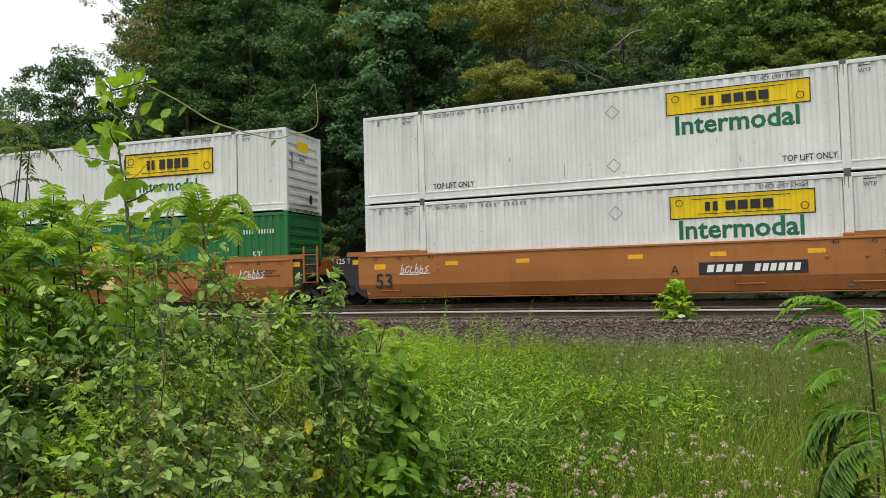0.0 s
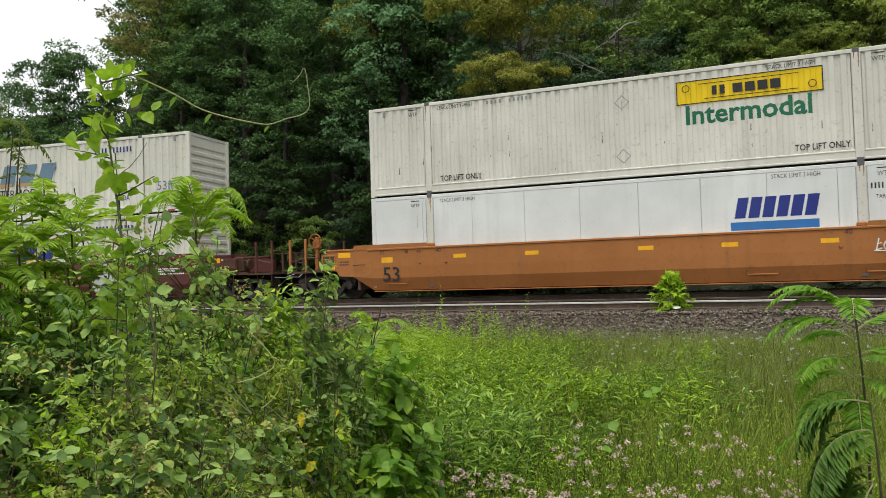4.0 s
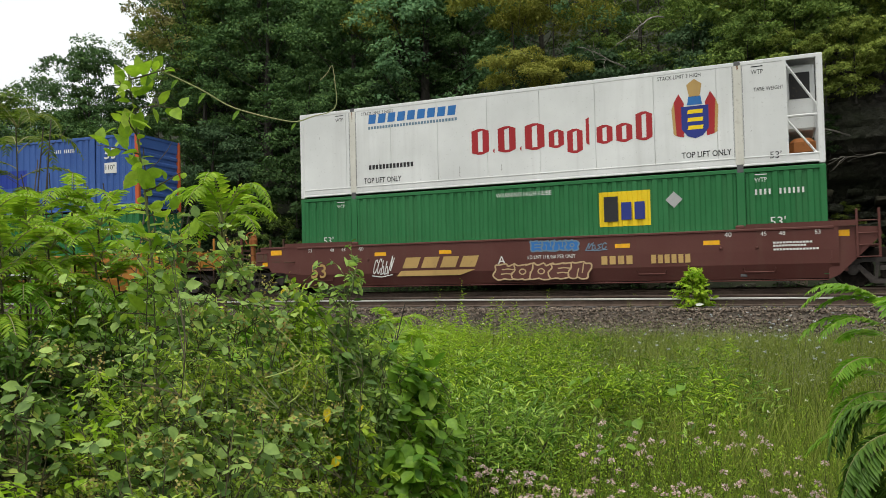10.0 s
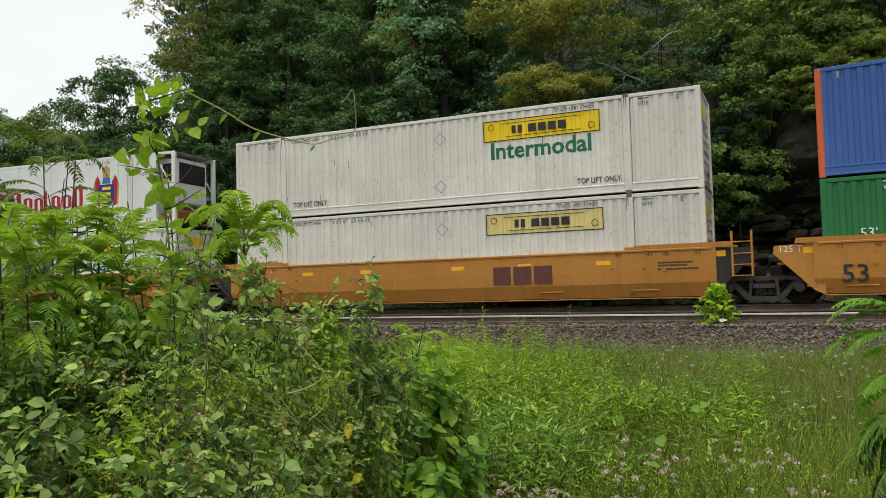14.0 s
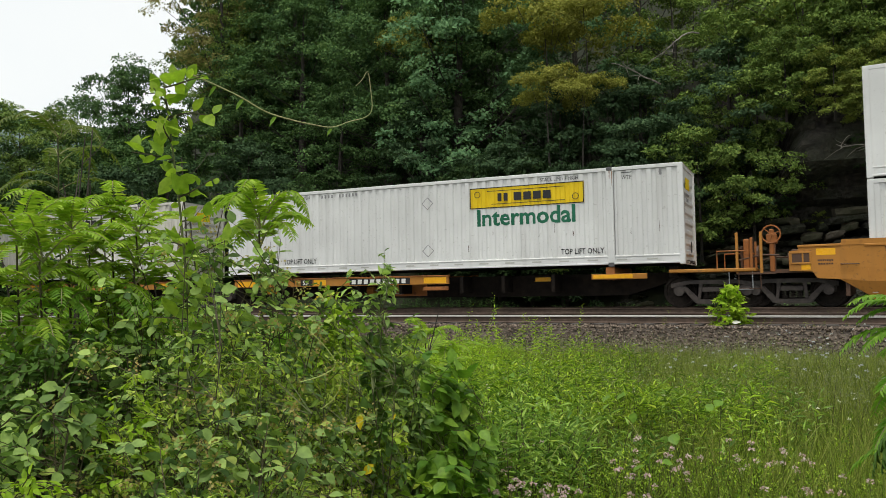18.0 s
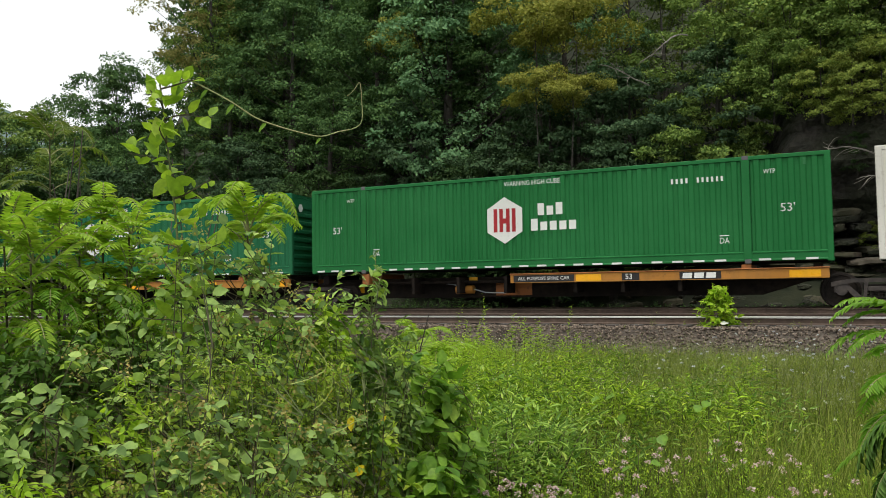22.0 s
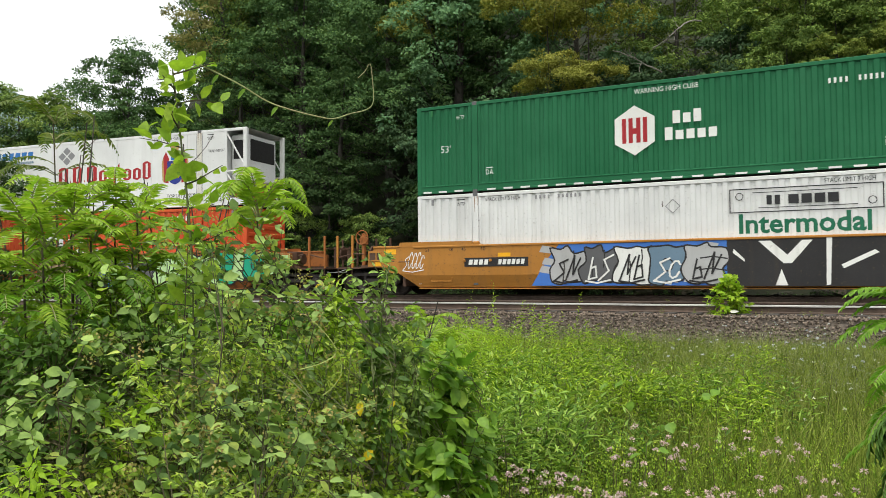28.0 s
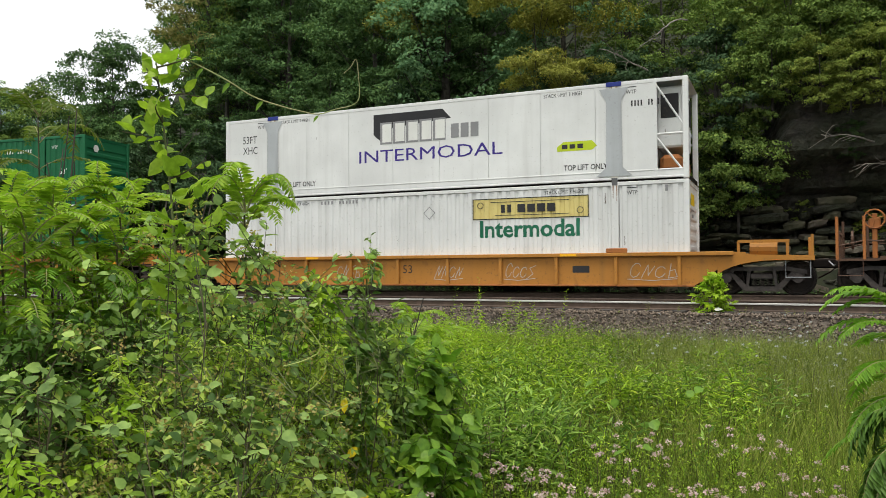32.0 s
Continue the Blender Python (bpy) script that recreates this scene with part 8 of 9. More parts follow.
clumps = where(meadow_points(_r, 3000, -24, 4, 4.8, 9.5, 1.0), lambda p: noise.noise((p[0] * 0.85, p[1] * 0.85, 14.0)) + 0.5 * noise.noise((p[0] * 2.4, p[1] * 2.4, 15.0)) > 0.10 + 0.026 * max(0.0, math.degrees(math.atan2(p[0], p[1])) + 14.0) + 0.05 * max(0.0, p[1] - 6.5))
weeds("dogbane", 47, clumps, 0.54, 15, 0.115, 0.20, DOGBANE, "clumps of pale lance-leaved dogbane in the meadow", droop=0.08)
verge = meadow_points(_r, 2600, -26, 12, 13.0, 18.6, 0.8)
weeds("verge_weeds", 48, verge, 0.28, 12, 0.11, 0.16, WEEDMAT, "short fresh green weeds along the foot of the ballast")
tall_green = meadow_points(_r, 46, -25, -15, 11.0, 15.5, 1.0)
weeds("tall_goldenrod", 46, tall_green, 0.95, 40, 0.09, 0.2, BRIGHTLEAF, "upright light green goldenrod stems near the embankment")
side_weeds = meadow_points(_r, 1900, -72, -35, 4.6, 15.0, 0.8)
weeds("thicket_weeds", 45, side_weeds, 0.85, 18, 0.10, 0.34, SHRUBLEAF, "dense knee-high thicket of green weeds", "ovate")

pink = meadow_points(_r, 480, -31, 3, 3.6, 5.5, 1.0)
pink = where(pink, lambda p: noise.noise((p[0] * 1.7, p[1] * 1.7, 2.0)) > 0.03)
blossoms("pink_vetch_flowers", 51, pink, 0.38, 0.029, 30, 0.015, PINKPETAL, "pink crown vetch flower heads in the grass")
blue = meadow_points(_r, 95, -9, 8, 7.5, 15.5, 1.0)
blossoms("blue_chicory_flowers", 52, blue, 0.62, 0.014, 16, 0.020, BLUEPETAL, "pale blue chicory flowers on thin stalks")
wht = meadow_points(_r, 210, -27, 8, 6.0, 16.5, 1.0)
blossoms("white_daisies", 53, wht, 0.46, 0.012, 9, 0.017, WHITEPETAL, "small white daisies scattered in the meadow")



def lineside_growth():
    """Low dark weeds between the far track and the foot of the rock."""
    rng = np.random.default_rng(63)
    P = []
    for k in range(1500):
        x, y = along(rng.uniform(-40.0, 24.0), -rng.uniform(2.3, 4.4))[:2]
        P.append((x, y, ground_height(x, y) - 0.02))
    weeds("lineside_weeds", 64, np.array(P), 0.62, 16, 0.13, 0.34, TREEDARK, "low dark green weeds at the foot of the rock", "ovate")


lineside_growth()


def rail_weeds():
    """Thin dry weeds that grow in the ballast beside the empty track."""
    rng = np.random.default_rng(61)
    P = []
    for k in range(90):
        s, inset = rng.uniform(7.0, 14.5), rng.choice([3.0, 4.3, 6.7]) + rng.normal() * 0.15
        x, y, a = along(s, inset)
        P.append((x, y, ground_height(x, y) - 0.02))
    weeds("rail_weeds", 62, np.array(P), 0.42, 14, 0.06, 0.25, GRASSMAT, "thin dry weeds in the ballast beside the rail")


rail_weeds()


def ground_vine():
    """A vine that creeps through the weeds: broad leaves on short stalks and pale runners."""
    rng = np.random.default_rng(63)
    t = thing("ground_vine", "broad-leaved vine creeping through the meadow weeds with pale runners", "vine")
    for i in range(26):
        x, y = polar(rng.uniform(-29, -6), rng.uniform(4.6, 7.2))
        z = ground_height(x, y) + rng.uniform(0.34, 0.62)
        n = int(rng.integers(1, 4))
        P = np.array([x, y, z]) + rng.normal(size=(n, 3)) * np.array([0.06, 0.06, 0.05])
        V, F = leaf_cloud(P, rng.normal(size=(n, 3)) + np.array([0, -0.3, -0.4]), unit(np.array([[0, -0.5, 1.0]]) + rng.normal(size=(n, 3)) * 0.3), rng.uniform(0.05, 0.085, n), rng.uniform(0.045, 0.08, n), "ovate")
        for k in range(n):
            part("leaf", np_mesh("leaf", V[9 * k:9 * k + 9], F[:4], VINELEAF), VINELEAF, t)
        part("stalk", Shape().tube([(x, y, ground_height(x, y)), (x + 0.02, y - 0.02, z * 0.5 - 0.4), tuple(P[0])], 0.0022, 4), GREENSTEM, t)
    for i in range(16):
        x, y = polar(rng.uniform(-27, 2), rng.uniform(4.4, 7.5))
        p = np.array([x, y, ground_height(x, y) + 0.30])
        a = rng.uniform(0, 6.28)
        d, up = np.array([math.cos(a), math.sin(a) * 0.5, 0.0]), rng.uniform(0.10, 0.32)
        L = rng.uniform(0.25, 0.5)
        part("runner", Shape().tube([p + d * L * q + np.array([0, 0, up * math.sin(math.pi * q * 0.85)]) for q in np.linspace(0, 1, 8)], [0.003, 0.003, 0.0027, 0.0025, 0.0022, 0.002, 0.0017, 0.0012], 4), BRIGHTSTEM, t)


ground_vine()
# ---------------------------------------------------------------- shrubs and tall weeds before the camera
def bent(rng, start, direction, length, up, n=6, wobble=0.10):
    """A curving stem: points from start."""
    p, d = np.array(start, float), unit(np.array(direction, float))
    pts = [p.copy()]
    for i in range(n):
        d = unit(d + rng.normal(size=3) * wobble + np.array([0, 0, up]))
        p = p + d * length / n
        pts.append(p.copy())
    return np.array(pts)


def on_curve(pts, q):
    x = q * (len(pts) - 1)
    i = min(int(x), len(pts) - 2)
    return pts[i] + (pts[i + 1] - pts[i]) * (x - i), unit(pts[i + 1] - pts[i])


def leafy(rng, curves, spacing, leaf, q0=0.15, flat=0.5):
    """Alternate leaves along stems: positions, directions, normals, sizes."""
    P, D, N, S = [], [], [], []
    for c in curves:
        length = np.linalg.norm(np.diff(c, axis=0), axis=1).sum()
        k = max(3, int(length * (1 - q0) / spacing))
        for j in range(k):
            q = q0 + (1 - q0) * (j + 0.5) / k
            p, d = on_curve(c, q)
            a = j * 2.4 + rng.uniform(-0.6, 0.6)
            side = unit(np.cross(d, [0.3, 0.2, 1.0]))
            up = np.cross(side, d)
            out = math.cos(a) * side + math.sin(a) * up
            P.append(p + out * 0.006)
            D.append(unit(out + 0.35 * d + np.array([0, 0, 0.05]) + rng.normal(size=3) * 0.2))
            N.append(unit(np.array([0, -0.15, 1.0]) * flat + rng.normal(size=3) * (1 - flat) * 0.8 + np.array([0, 0, 0.3])))
            S.append(leaf * rng.uniform(0.55, 1.25) * (1.1 - 0.35 * q))
    return np.array(P), np.array(D), np.array(N), np.array(S)


def frond(rng, start, heading, length, rise, pairs, leaf, droop):
    """A feathered sumac leaf: rachis points and leaflet arrays."""
    n = 9
    pts, p = [], np.array(start, float)
    d = np.array([math.cos(heading), math.sin(heading), rise])
    for i in range(n + 1):
        pts.append(p.copy())
        d = unit(d + np.array([0, 0, -droop / n * 2.2 * (i / n + 0.3)]))
        p = p + d * length / n
    pts = np.array(pts)
    P, D, N, S = [], [], [], []
    for j in range(pairs):
        q = 0.16 + 0.84 * j / (pairs - 1)
        pos, d = on_curve(pts, min(q, 0.999))
        side = unit(np.cross(d, [0, 0, 1.0]))
        upv = np.cross(side, d)
        size = leaf * (0.65 + 0.6 * math.sin(math.pi * min(1, q * 0.85 + 0.1))) * (1.0 if q < 0.9 else 0.7)
        for sg in (-1, 1):
            P.append(pos)
            D.append(unit(side * sg + d * (0.35 + 0.5 * q) + upv * -0.10 + rng.normal(size=3) * 0.07))
            N.append(unit(upv + side * sg * 0.35 + rng.normal(size=3) * 0.10))
            S.append(size * rng.uniform(0.88, 1.1))
    return pts, (np.array(P), np.array(D), np.array(N), np.array(S))


SUMACS = []


def sumac(seed, x, y, crown_z, fronds, length, material, label, base=None, spread=1.0, headings=None, leaf=0.066, tiers=2, rise=0.75, droop=1.0, drop=0.15, pairs=15):
    """A young sumac: a bare stem with a whorl of feathered leaves."""
    rng = np.random.default_rng(seed)
    t = thing("sumac", label, "sumac", "young sumacs")
    bx, by = base or (x, y)
    g = ground_height(bx, by)
    t.location = (bx, by, g)
    top = np.array([x - bx, y - by, crown_z - g])
    stem = Shape()
    pts = [np.array([0, 0, -0.03]) * (1 - q) + top * q + np.array([0.03 * math.sin(q * 3), 0.02 * math.sin(q * 5), 0]) for q in np.linspace(0, 1, 6)]
    stem.tube(pts, list(np.linspace(0.0075, 0.004, 6)), 6)
    part("stem", stem, STEM, t)
    for i in range(fronds):
        tier = i % tiers
        q = 1.0 - drop * tier * rng.uniform(0.7, 1.2)
        a = headings[i % len(headings)] + rng.uniform(-0.15, 0.15) if headings else i * 2.4 + rng.uniform(-0.3, 0.3)
        c, (P, D, N, S) = frond(rng, top * q, a, length * rng.uniform(0.75, 1.1) * spread, rise * rng.uniform(0.6, 1.3) - 0.22 * min(tier, 3.5), pairs, leaf * rng.uniform(0.9, 1.1), droop * rng.uniform(0.7, 1.3))
        r = part("rachis", Shape().tube(c, list(np.linspace(0.004, 0.0012, len(c))), 4), VINEMAT, t)
        V, F = leaf_cloud(P, D, N, S, S * 0.30, "lance")
        r.name = "frond"
        tagged(part("leaf_blade", np_mesh("leaf_blade", V, F, material), material, r), kind="stuff")
    SUMACS.append(t)
    return t


def spreading_shrub(seed, x, y, height, radius, material, label, leaf=0.065, width=0.66, shoots=60, per=11, name="shrub", group="", clusters=0, low=0.15, template="ovate", base_z=None, stems=4, droop=0.0, yellow=0, tips=None):
    """A rounded bush: a few stems, and shoots that end in its uneven leafy surface, their leaves turned to the sky."""
    rng = np.random.default_rng(seed)
    t = thing(name, label, "shrub" if name != "tall_weed" else "weed", group)
    g = (ground_height(x, y) if base_z is None else base_z) - 0.03
    t.location = (x, y, g)
    main = []
    for i in range(stems):
        a = i * 2.4 + rng.uniform(-0.4, 0.4)
        r = radius / height * rng.uniform(0.15, 0.6)
        main.append(bent(rng, (rng.uniform(-0.05, 0.05), rng.uniform(-0.05, 0.05), 0), (math.cos(a) * r, math.sin(a) * r, 1.0), height * rng.uniform(0.72, 0.95), 0.02, 7, 0.07))
    for c in main:
        part("stem", Shape().tube(c, list(np.linspace(0.0022 + 0.0018 * height, 0.0014, len(c))), 5), STEM, t)
    tw, P, D, N, S, ends = Shape(), [], [], [], [], []
    for i in range(shoots):
        q = low + (1 - low) * ((i + rng.random()) / shoots) ** 0.85
        a = rng.uniform(0, 6.283)
        rad = radius * (0.45 + 0.55 * math.sin(math.pi * min(1, 0.22 + 0.72 * q))) * rng.uniform(0.45, 1.12)
        if q > 0.8:
            rad *= 0.55
        tip = np.array([math.cos(a) * rad, math.sin(a) * rad, height * q * rng.uniform(0.93, 1.06)])
        c = main[i % stems]
        p0, _ = on_curve(c, min(0.98, max(0.1, q * rng.uniform(1.0, 1.2))))
        mid = p0 * 0.45 + tip * 0.55 + rng.normal(size=3) * 0.03 + np.array([0, 0, 0.05 * (1 - droop)])
        cv = np.array([p0, p0 * 0.6 + mid * 0.4, mid, mid * 0.45 + tip * 0.55 + np.array([0, 0, 0.012]), tip])
        tw.tube(cv, [0.0026, 0.0022, 0.0018, 0.0013, 0.0008], 3)
        ends.append(tip)
        out0 = unit(np.array([tip[0], tip[1], 0.35 * height * (q - 0.3)]))
        for j in range(per):
            u = 0.30 + 0.70 * (j + rng.random() * 0.6) / per
            pos, d = on_curve(cv, min(u, 0.999))
            b = j * 2.4 + rng.uniform(-0.6, 0.6)
            sd = unit(np.cross(d, [0.2, 0.3, 1.0]))
            out = math.cos(b) * sd + 0.45 * math.sin(b) * np.cross(sd, d)
            P.append(pos)
            D.append(unit(out + 0.6 * d + 0.3 * out0 + np.array([0, 0, -0.2 - 0.35 * q - 0.5 * droop]) + rng.normal(size=3) * 0.3))
            N.append(unit(np.array([0, 0, 1.0 - 0.55 * q]) + out0 * (0.55 + 0.35 * q + 0.5 * droop) + rng.normal(size=3) * 0.5))
            S.append(leaf * rng.uniform(0.5, 1.3) * (1.1 - 0.35 * u))
    tagged(part("twig_spray", tw, GREENSTEM if name == "tall_weed" else STEM, t), kind="stuff")
    V, F = leaf_cloud(np.array(P), np.array(D), np.array(N), np.array(S), np.array(S) * width, template)
    tagged(part("foliage", np_mesh("foliage", V, F, material), material, t), kind="stuff")
    if clusters:
        Q = np.array(ends)[rng.choice(len(ends), clusters, False)]
        k = 26
        Q = np.repeat(Q, k, 0) + rng.normal(size=(clusters * k, 3)) * 0.018
        V, F = leaf_cloud(Q, rng.normal(size=Q.shape), unit(rng.normal(size=Q.shape) + np.array([0, 0, 0.6])), np.full(len(Q), 0.013), np.full(len(Q), 0.010), "rhomb")
        tagged(part("seed_spray", np_mesh("seed_spray", V, F, BUFFSEED), BUFFSEED, t), kind="stuff")
    for i in range(yellow):
        e = ends[rng.integers(len(ends))] * np.array([0.9, 0.9, 1]) + np.array([0.06, -0.14, 0])
        V, F = leaf_cloud(np.array([e]), np.array([[rng.normal(), -0.3, -0.8]]), np.array([[rng.normal() * 0.3, -1.0, 0.5]]), np.array([0.06]), np.array([0.038]), "ovate")
        part("yellow_leaf", np_mesh("yellow_leaf", V, F, YELLEAF), YELLEAF, t, "bright yellow leaf")
    return t


BUFFSEED = foliage("buff_seed_clusters", (0.30, 0.25, 0.08), (0.50, 0.44, 0.18), (0.42, 0.24, 0.09), gloss=0.1)
# the dull green shrubs that fill the near left, lower to the west
for seed, az, d, h, r, n, cl in ((60, -46.8, 3.20, 1.52, 0.36, 74, 8), (61, -43.4, 3.05, 1.74, 0.42, 112, 16), (62, -40.2, 3.15, 1.78, 0.46, 124, 18), (63, -36.9, 3.30, 1.66, 0.44, 112, 18), (64, -50.8, 2.75, 1.30, 0.40, 76, 8),
                                 (65, -54.6, 2.70, 1.22, 0.40, 70, 6), (66, -44.6, 2.45, 1.12, 0.42, 84, 10), (67, -39.6, 2.50, 1.18, 0.42, 84, 12), (68, -49.6, 2.25, 0.92, 0.40, 74, 9), (69, -35.2, 2.70, 1.06, 0.36, 72, 8),
                                 (54, -54.0, 2.10, 0.80, 0.36, 60, 5), (53, -44.0, 2.0, 0.80, 0.38, 66, 8), (52, -38.4, 2.1, 0.72, 0.34, 60, 7)):
    x, y = polar(az, d)
    spreading_shrub(seed, x, y, h, r, SHRUBLEAF, "dull green shrub with oval leaves and buff seed clusters", leaf=0.050, width=0.74, shoots=int(n * (0.55 if h > 1.4 else 0.72)), per=11, clusters=cl * 2, group="near shrubs")
# fine-leaved light growth that fills the spaces between the shrubs
for seed, az, d, h, r in ((101, -46.0, 2.9, 1.20, 0.34), (102, -41.6, 2.85, 1.36, 0.36), (103, -37.8, 2.95, 1.34, 0.36), (104, -34.4, 3.2, 1.20, 0.32), (105, -32.2, 3.5, 1.22, 0.30), (106, -43.0, 2.35, 0.95, 0.32), (107, -37.2, 2.5, 0.92, 0.30), (108, -49.0, 2.6, 1.0, 0.32), (109, -34.6, 2.9, 0.80, 0.30), (110, -30.8, 3.6, 0.98, 0.26)):
    x, y = polar(az, d)
    spreading_shrub(seed, x, y, h, r, FINELEAF, "light green fine-leaved weed among the shrubs", leaf=0.034, width=0.42, shoots=70, per=15, name="tall_weed", group="fine-leaved weeds", template="lance", clusters=6, low=0.35)
# thicket behind it
for seed, az, d, h, r, mt in ((71, -55, 5.2, 1.30, 0.8, SUMACDARK), (72, -50, 5.8, 1.35, 0.8, SUMACDARK), (73, -45, 5.4, 1.40, 0.7, SHRUBLEAF), (74, -40.5, 5.6, 1.40, 0.7, SHRUBLEAF), (75, -36.5, 5.2, 1.34, 0.6, SUMACDARK), (76, -59, 4.6, 1.4, 0.8, SUMACDARK),
                              (77, -33, 6.6, 1.20, 0.6, BRIGHTLEAF), (70, -47.5, 7.5, 1.45, 0.9, SUMACDARK), (59, -52.5, 8.5, 1.6, 1.1, SUMACDARK), (58, -42.5, 7.8, 1.45, 0.9, SHRUBLEAF), (57, -38, 8.2, 1.25, 0.9, BRIGHTLEAF)):
    x, y = polar(az, d)
    spreading_shrub(seed, x, y, h, r, mt, "leafy green bush in the thicket beside the track", leaf=0.085, shoots=90, per=11, group="thicket bushes")
# leafy growth under the sumacs; its shade is put into the leaf colour
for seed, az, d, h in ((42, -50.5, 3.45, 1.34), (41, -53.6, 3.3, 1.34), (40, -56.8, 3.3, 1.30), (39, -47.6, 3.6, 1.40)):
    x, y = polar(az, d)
    spreading_shrub(seed, x, y, h, 0.48, SHADESUMAC, "leafy bush under the sumacs, leaves coloured dark for shade", leaf=0.058, width=0.5, shoots=125, per=11, group="shaded bushes")
# light green bushes at the foot of the near shrubs
for seed, az, d, h in ((78, -53.0, 2.45, 1.02), (79, -47.6, 2.75, 1.20), (51, -56.5, 2.3, 0.95), (50, -55.0, 1.85, 0.62), (49, -50.5, 1.80, 0.52)):
    x, y = polar(az, d)
    spreading_shrub(seed, x, y, h, 0.30, BRIGHTLEAF, "light green bush with narrow leaves under the taller shrubs", leaf=0.042, width=0.46, shoots=58, per=13, group="light green bushes")
# spindly weeds with a few yellowed leaves
for seed, az, d, h, r, yl in ((81, -30.5, 3.9, 1.30, 0.24, 5), (82, -32.6, 3.8, 1.46, 0.28, 3), (83, -28.9, 4.1, 1.18, 0.20, 2), (84, -34.4, 3.9, 1.50, 0.28, 1), (80, -30.2, 3.5, 0.90, 0.28, 3), (56, -33.0, 3.3, 0.90, 0.30, 2), (48, -29.2, 3.2, 0.62, 0.24, 1)):
    x, y = polar(az, d)
    spreading_shrub(seed, x, y, h, r, SHRUBLEAF if seed % 2 else WEEDMAT, "spindly weed with small oval leaves, some yellowed", leaf=0.066, width=0.52, shoots=56, per=10, name="tall_weed", group="spindly weeds", yellow=yl, stems=4)
for seed, az, d, h in ((47, -29.4, 3.9, 1.66), (46, -31.6, 3.9, 1.62), (45, -27.3, 4.0, 1.36)):
    x, y = polar(az, d)
    spreading_shrub(seed, x, y, h, 0.12, SHRUBLEAF, "thin leafy weed stem rising above the thicket", leaf=0.055, width=0.5, shoots=30, per=7, name="tall_weed", group="thin weed stems", stems=2, low=0.5)
# a dark stem wrapped in small leaves, some of them yellow
x, y = polar(-30.6, 3.3)
spreading_shrub(111, x, y, 1.26, 0.11, SHADESUMAC, "dark upright stem wrapped in small leaves, several turned yellow", leaf=0.05, width=0.62, shoots=54, per=8, name="tall_weed", group="wrapped stems", yellow=6, stems=2, droop=0.5, low=0.05)
# dark broad-leaved bush in the middle
for seed, az, d, h, r in ((85, -25.2, 4.35, 1.12, 0.30), (86, -27.0, 4.2, 0.92, 0.26), (87, -24.4, 4.5, 0.90, 0.24), (44, -25.6, 3.9, 0.66, 0.30)):
    x, y = polar(az, d)
    spreading_shrub(seed, x, y, h, r, VINELEAF, "bush smothered in broad green vine leaves", leaf=0.105, width=0.74, shoots=52, per=6, group="vine-covered bushes", droop=0.7)
# bright young bush at the foot of the embankment
x, y = polar(-5.0, 16.9)
young = spreading_shrub(88, x, y, 1.46, 0.44, BRIGHTLEAF, "bright green young bush beside the gravel", leaf=0.16, width=0.5, shoots=84, per=9, base_z=-0.80)
# small white scrap on the bush, drawn with a leaf's outline
part("white_scrap", np_mesh("white_scrap", *leaf_cloud(np.array([[0.10, -0.42, 0.72]]), np.array([[1.0, -0.1, 0.1]]), np.array([[0.0, -0.9, 0.5]]), np.array([0.17]), np.array([0.08]), "ovate"), WHITEPETAL), WHITEPETAL, young, "small white scrap caught on the bush")
x, y = polar(-5.2, 16.6)
spreading_shrub(89, x, y, 0.55, 0.7, GRASSMAT, "low grey-green growth round the young bush", leaf=0.10, width=0.25, shoots=60, per=8, base_z=-0.84)

# young sumacs: a group at the left, one behind the shrub, one at the right edge
for seed, az, d, z, n, L in ((91, -51.0, 4.0, 0.98, 20, 0.44), (92, -48.2, 4.1, 1.04, 20, 0.44), (93, -53.8, 3.8, 0.92, 16, 0.42), (94, -46.6, 4.1, 0.98, 16, 0.38), (95, -56.2, 3.8, 0.80, 16, 0.42), (96, -52.4, 3.7, 0.82, 16, 0.42), (90, -49.6, 3.9, 0.86, 16, 0.42), (55, -46.8, 3.9, 0.80, 16, 0.40)):
    x, y = polar(az, d)
    sumac(seed, x, y, z, n, L, SUMACLEAF, "young sumac with yellow-green feathered leaves", tiers=5, rise=1.25, drop=0.055, droop=1.0, leaf=0.052, pairs=19)
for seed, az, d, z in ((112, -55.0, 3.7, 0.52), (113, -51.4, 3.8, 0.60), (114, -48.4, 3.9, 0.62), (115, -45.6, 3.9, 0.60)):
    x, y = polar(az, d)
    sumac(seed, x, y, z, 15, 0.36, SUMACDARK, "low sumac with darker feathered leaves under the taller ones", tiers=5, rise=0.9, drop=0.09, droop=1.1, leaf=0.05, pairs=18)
for seed, az, d, z in ((116, -28.4, 4.9, 0.30), (117, -26.6, 5.0, 0.36), (118, -25.0, 5.3, 0.24), (119, -27.4, 4.6, 0.16)):
    x, y = polar(az, d)
    sumac(seed, x, y, z, 16, 0.34, SUMACLEAF, "small bright sumac with feathered leaves at the edge of the meadow", tiers=5, rise=1.1, drop=0.10, droop=1.1, leaf=0.05, pairs=18)
x, y = polar(-38.7, 3.7)
sumac(97, x, y, 0.96, 13, 0.42, SUMACLEAF, "young sumac with upright feathered leaves behind the shrub", rise=2.4, droop=1.7, drop=0.04, leaf=0.06, pairs=20)
x, y = polar(-51.6, 6.2)
sumac(100, x, y, 1.80, 16, 0.55, OLIVESUMAC, "taller olive sumac with feathery drooping leaves", tiers=5, rise=1.3, droop=1.3, leaf=0.06, pairs=18, drop=0.06)
x, y = polar(6.9, 3.75)
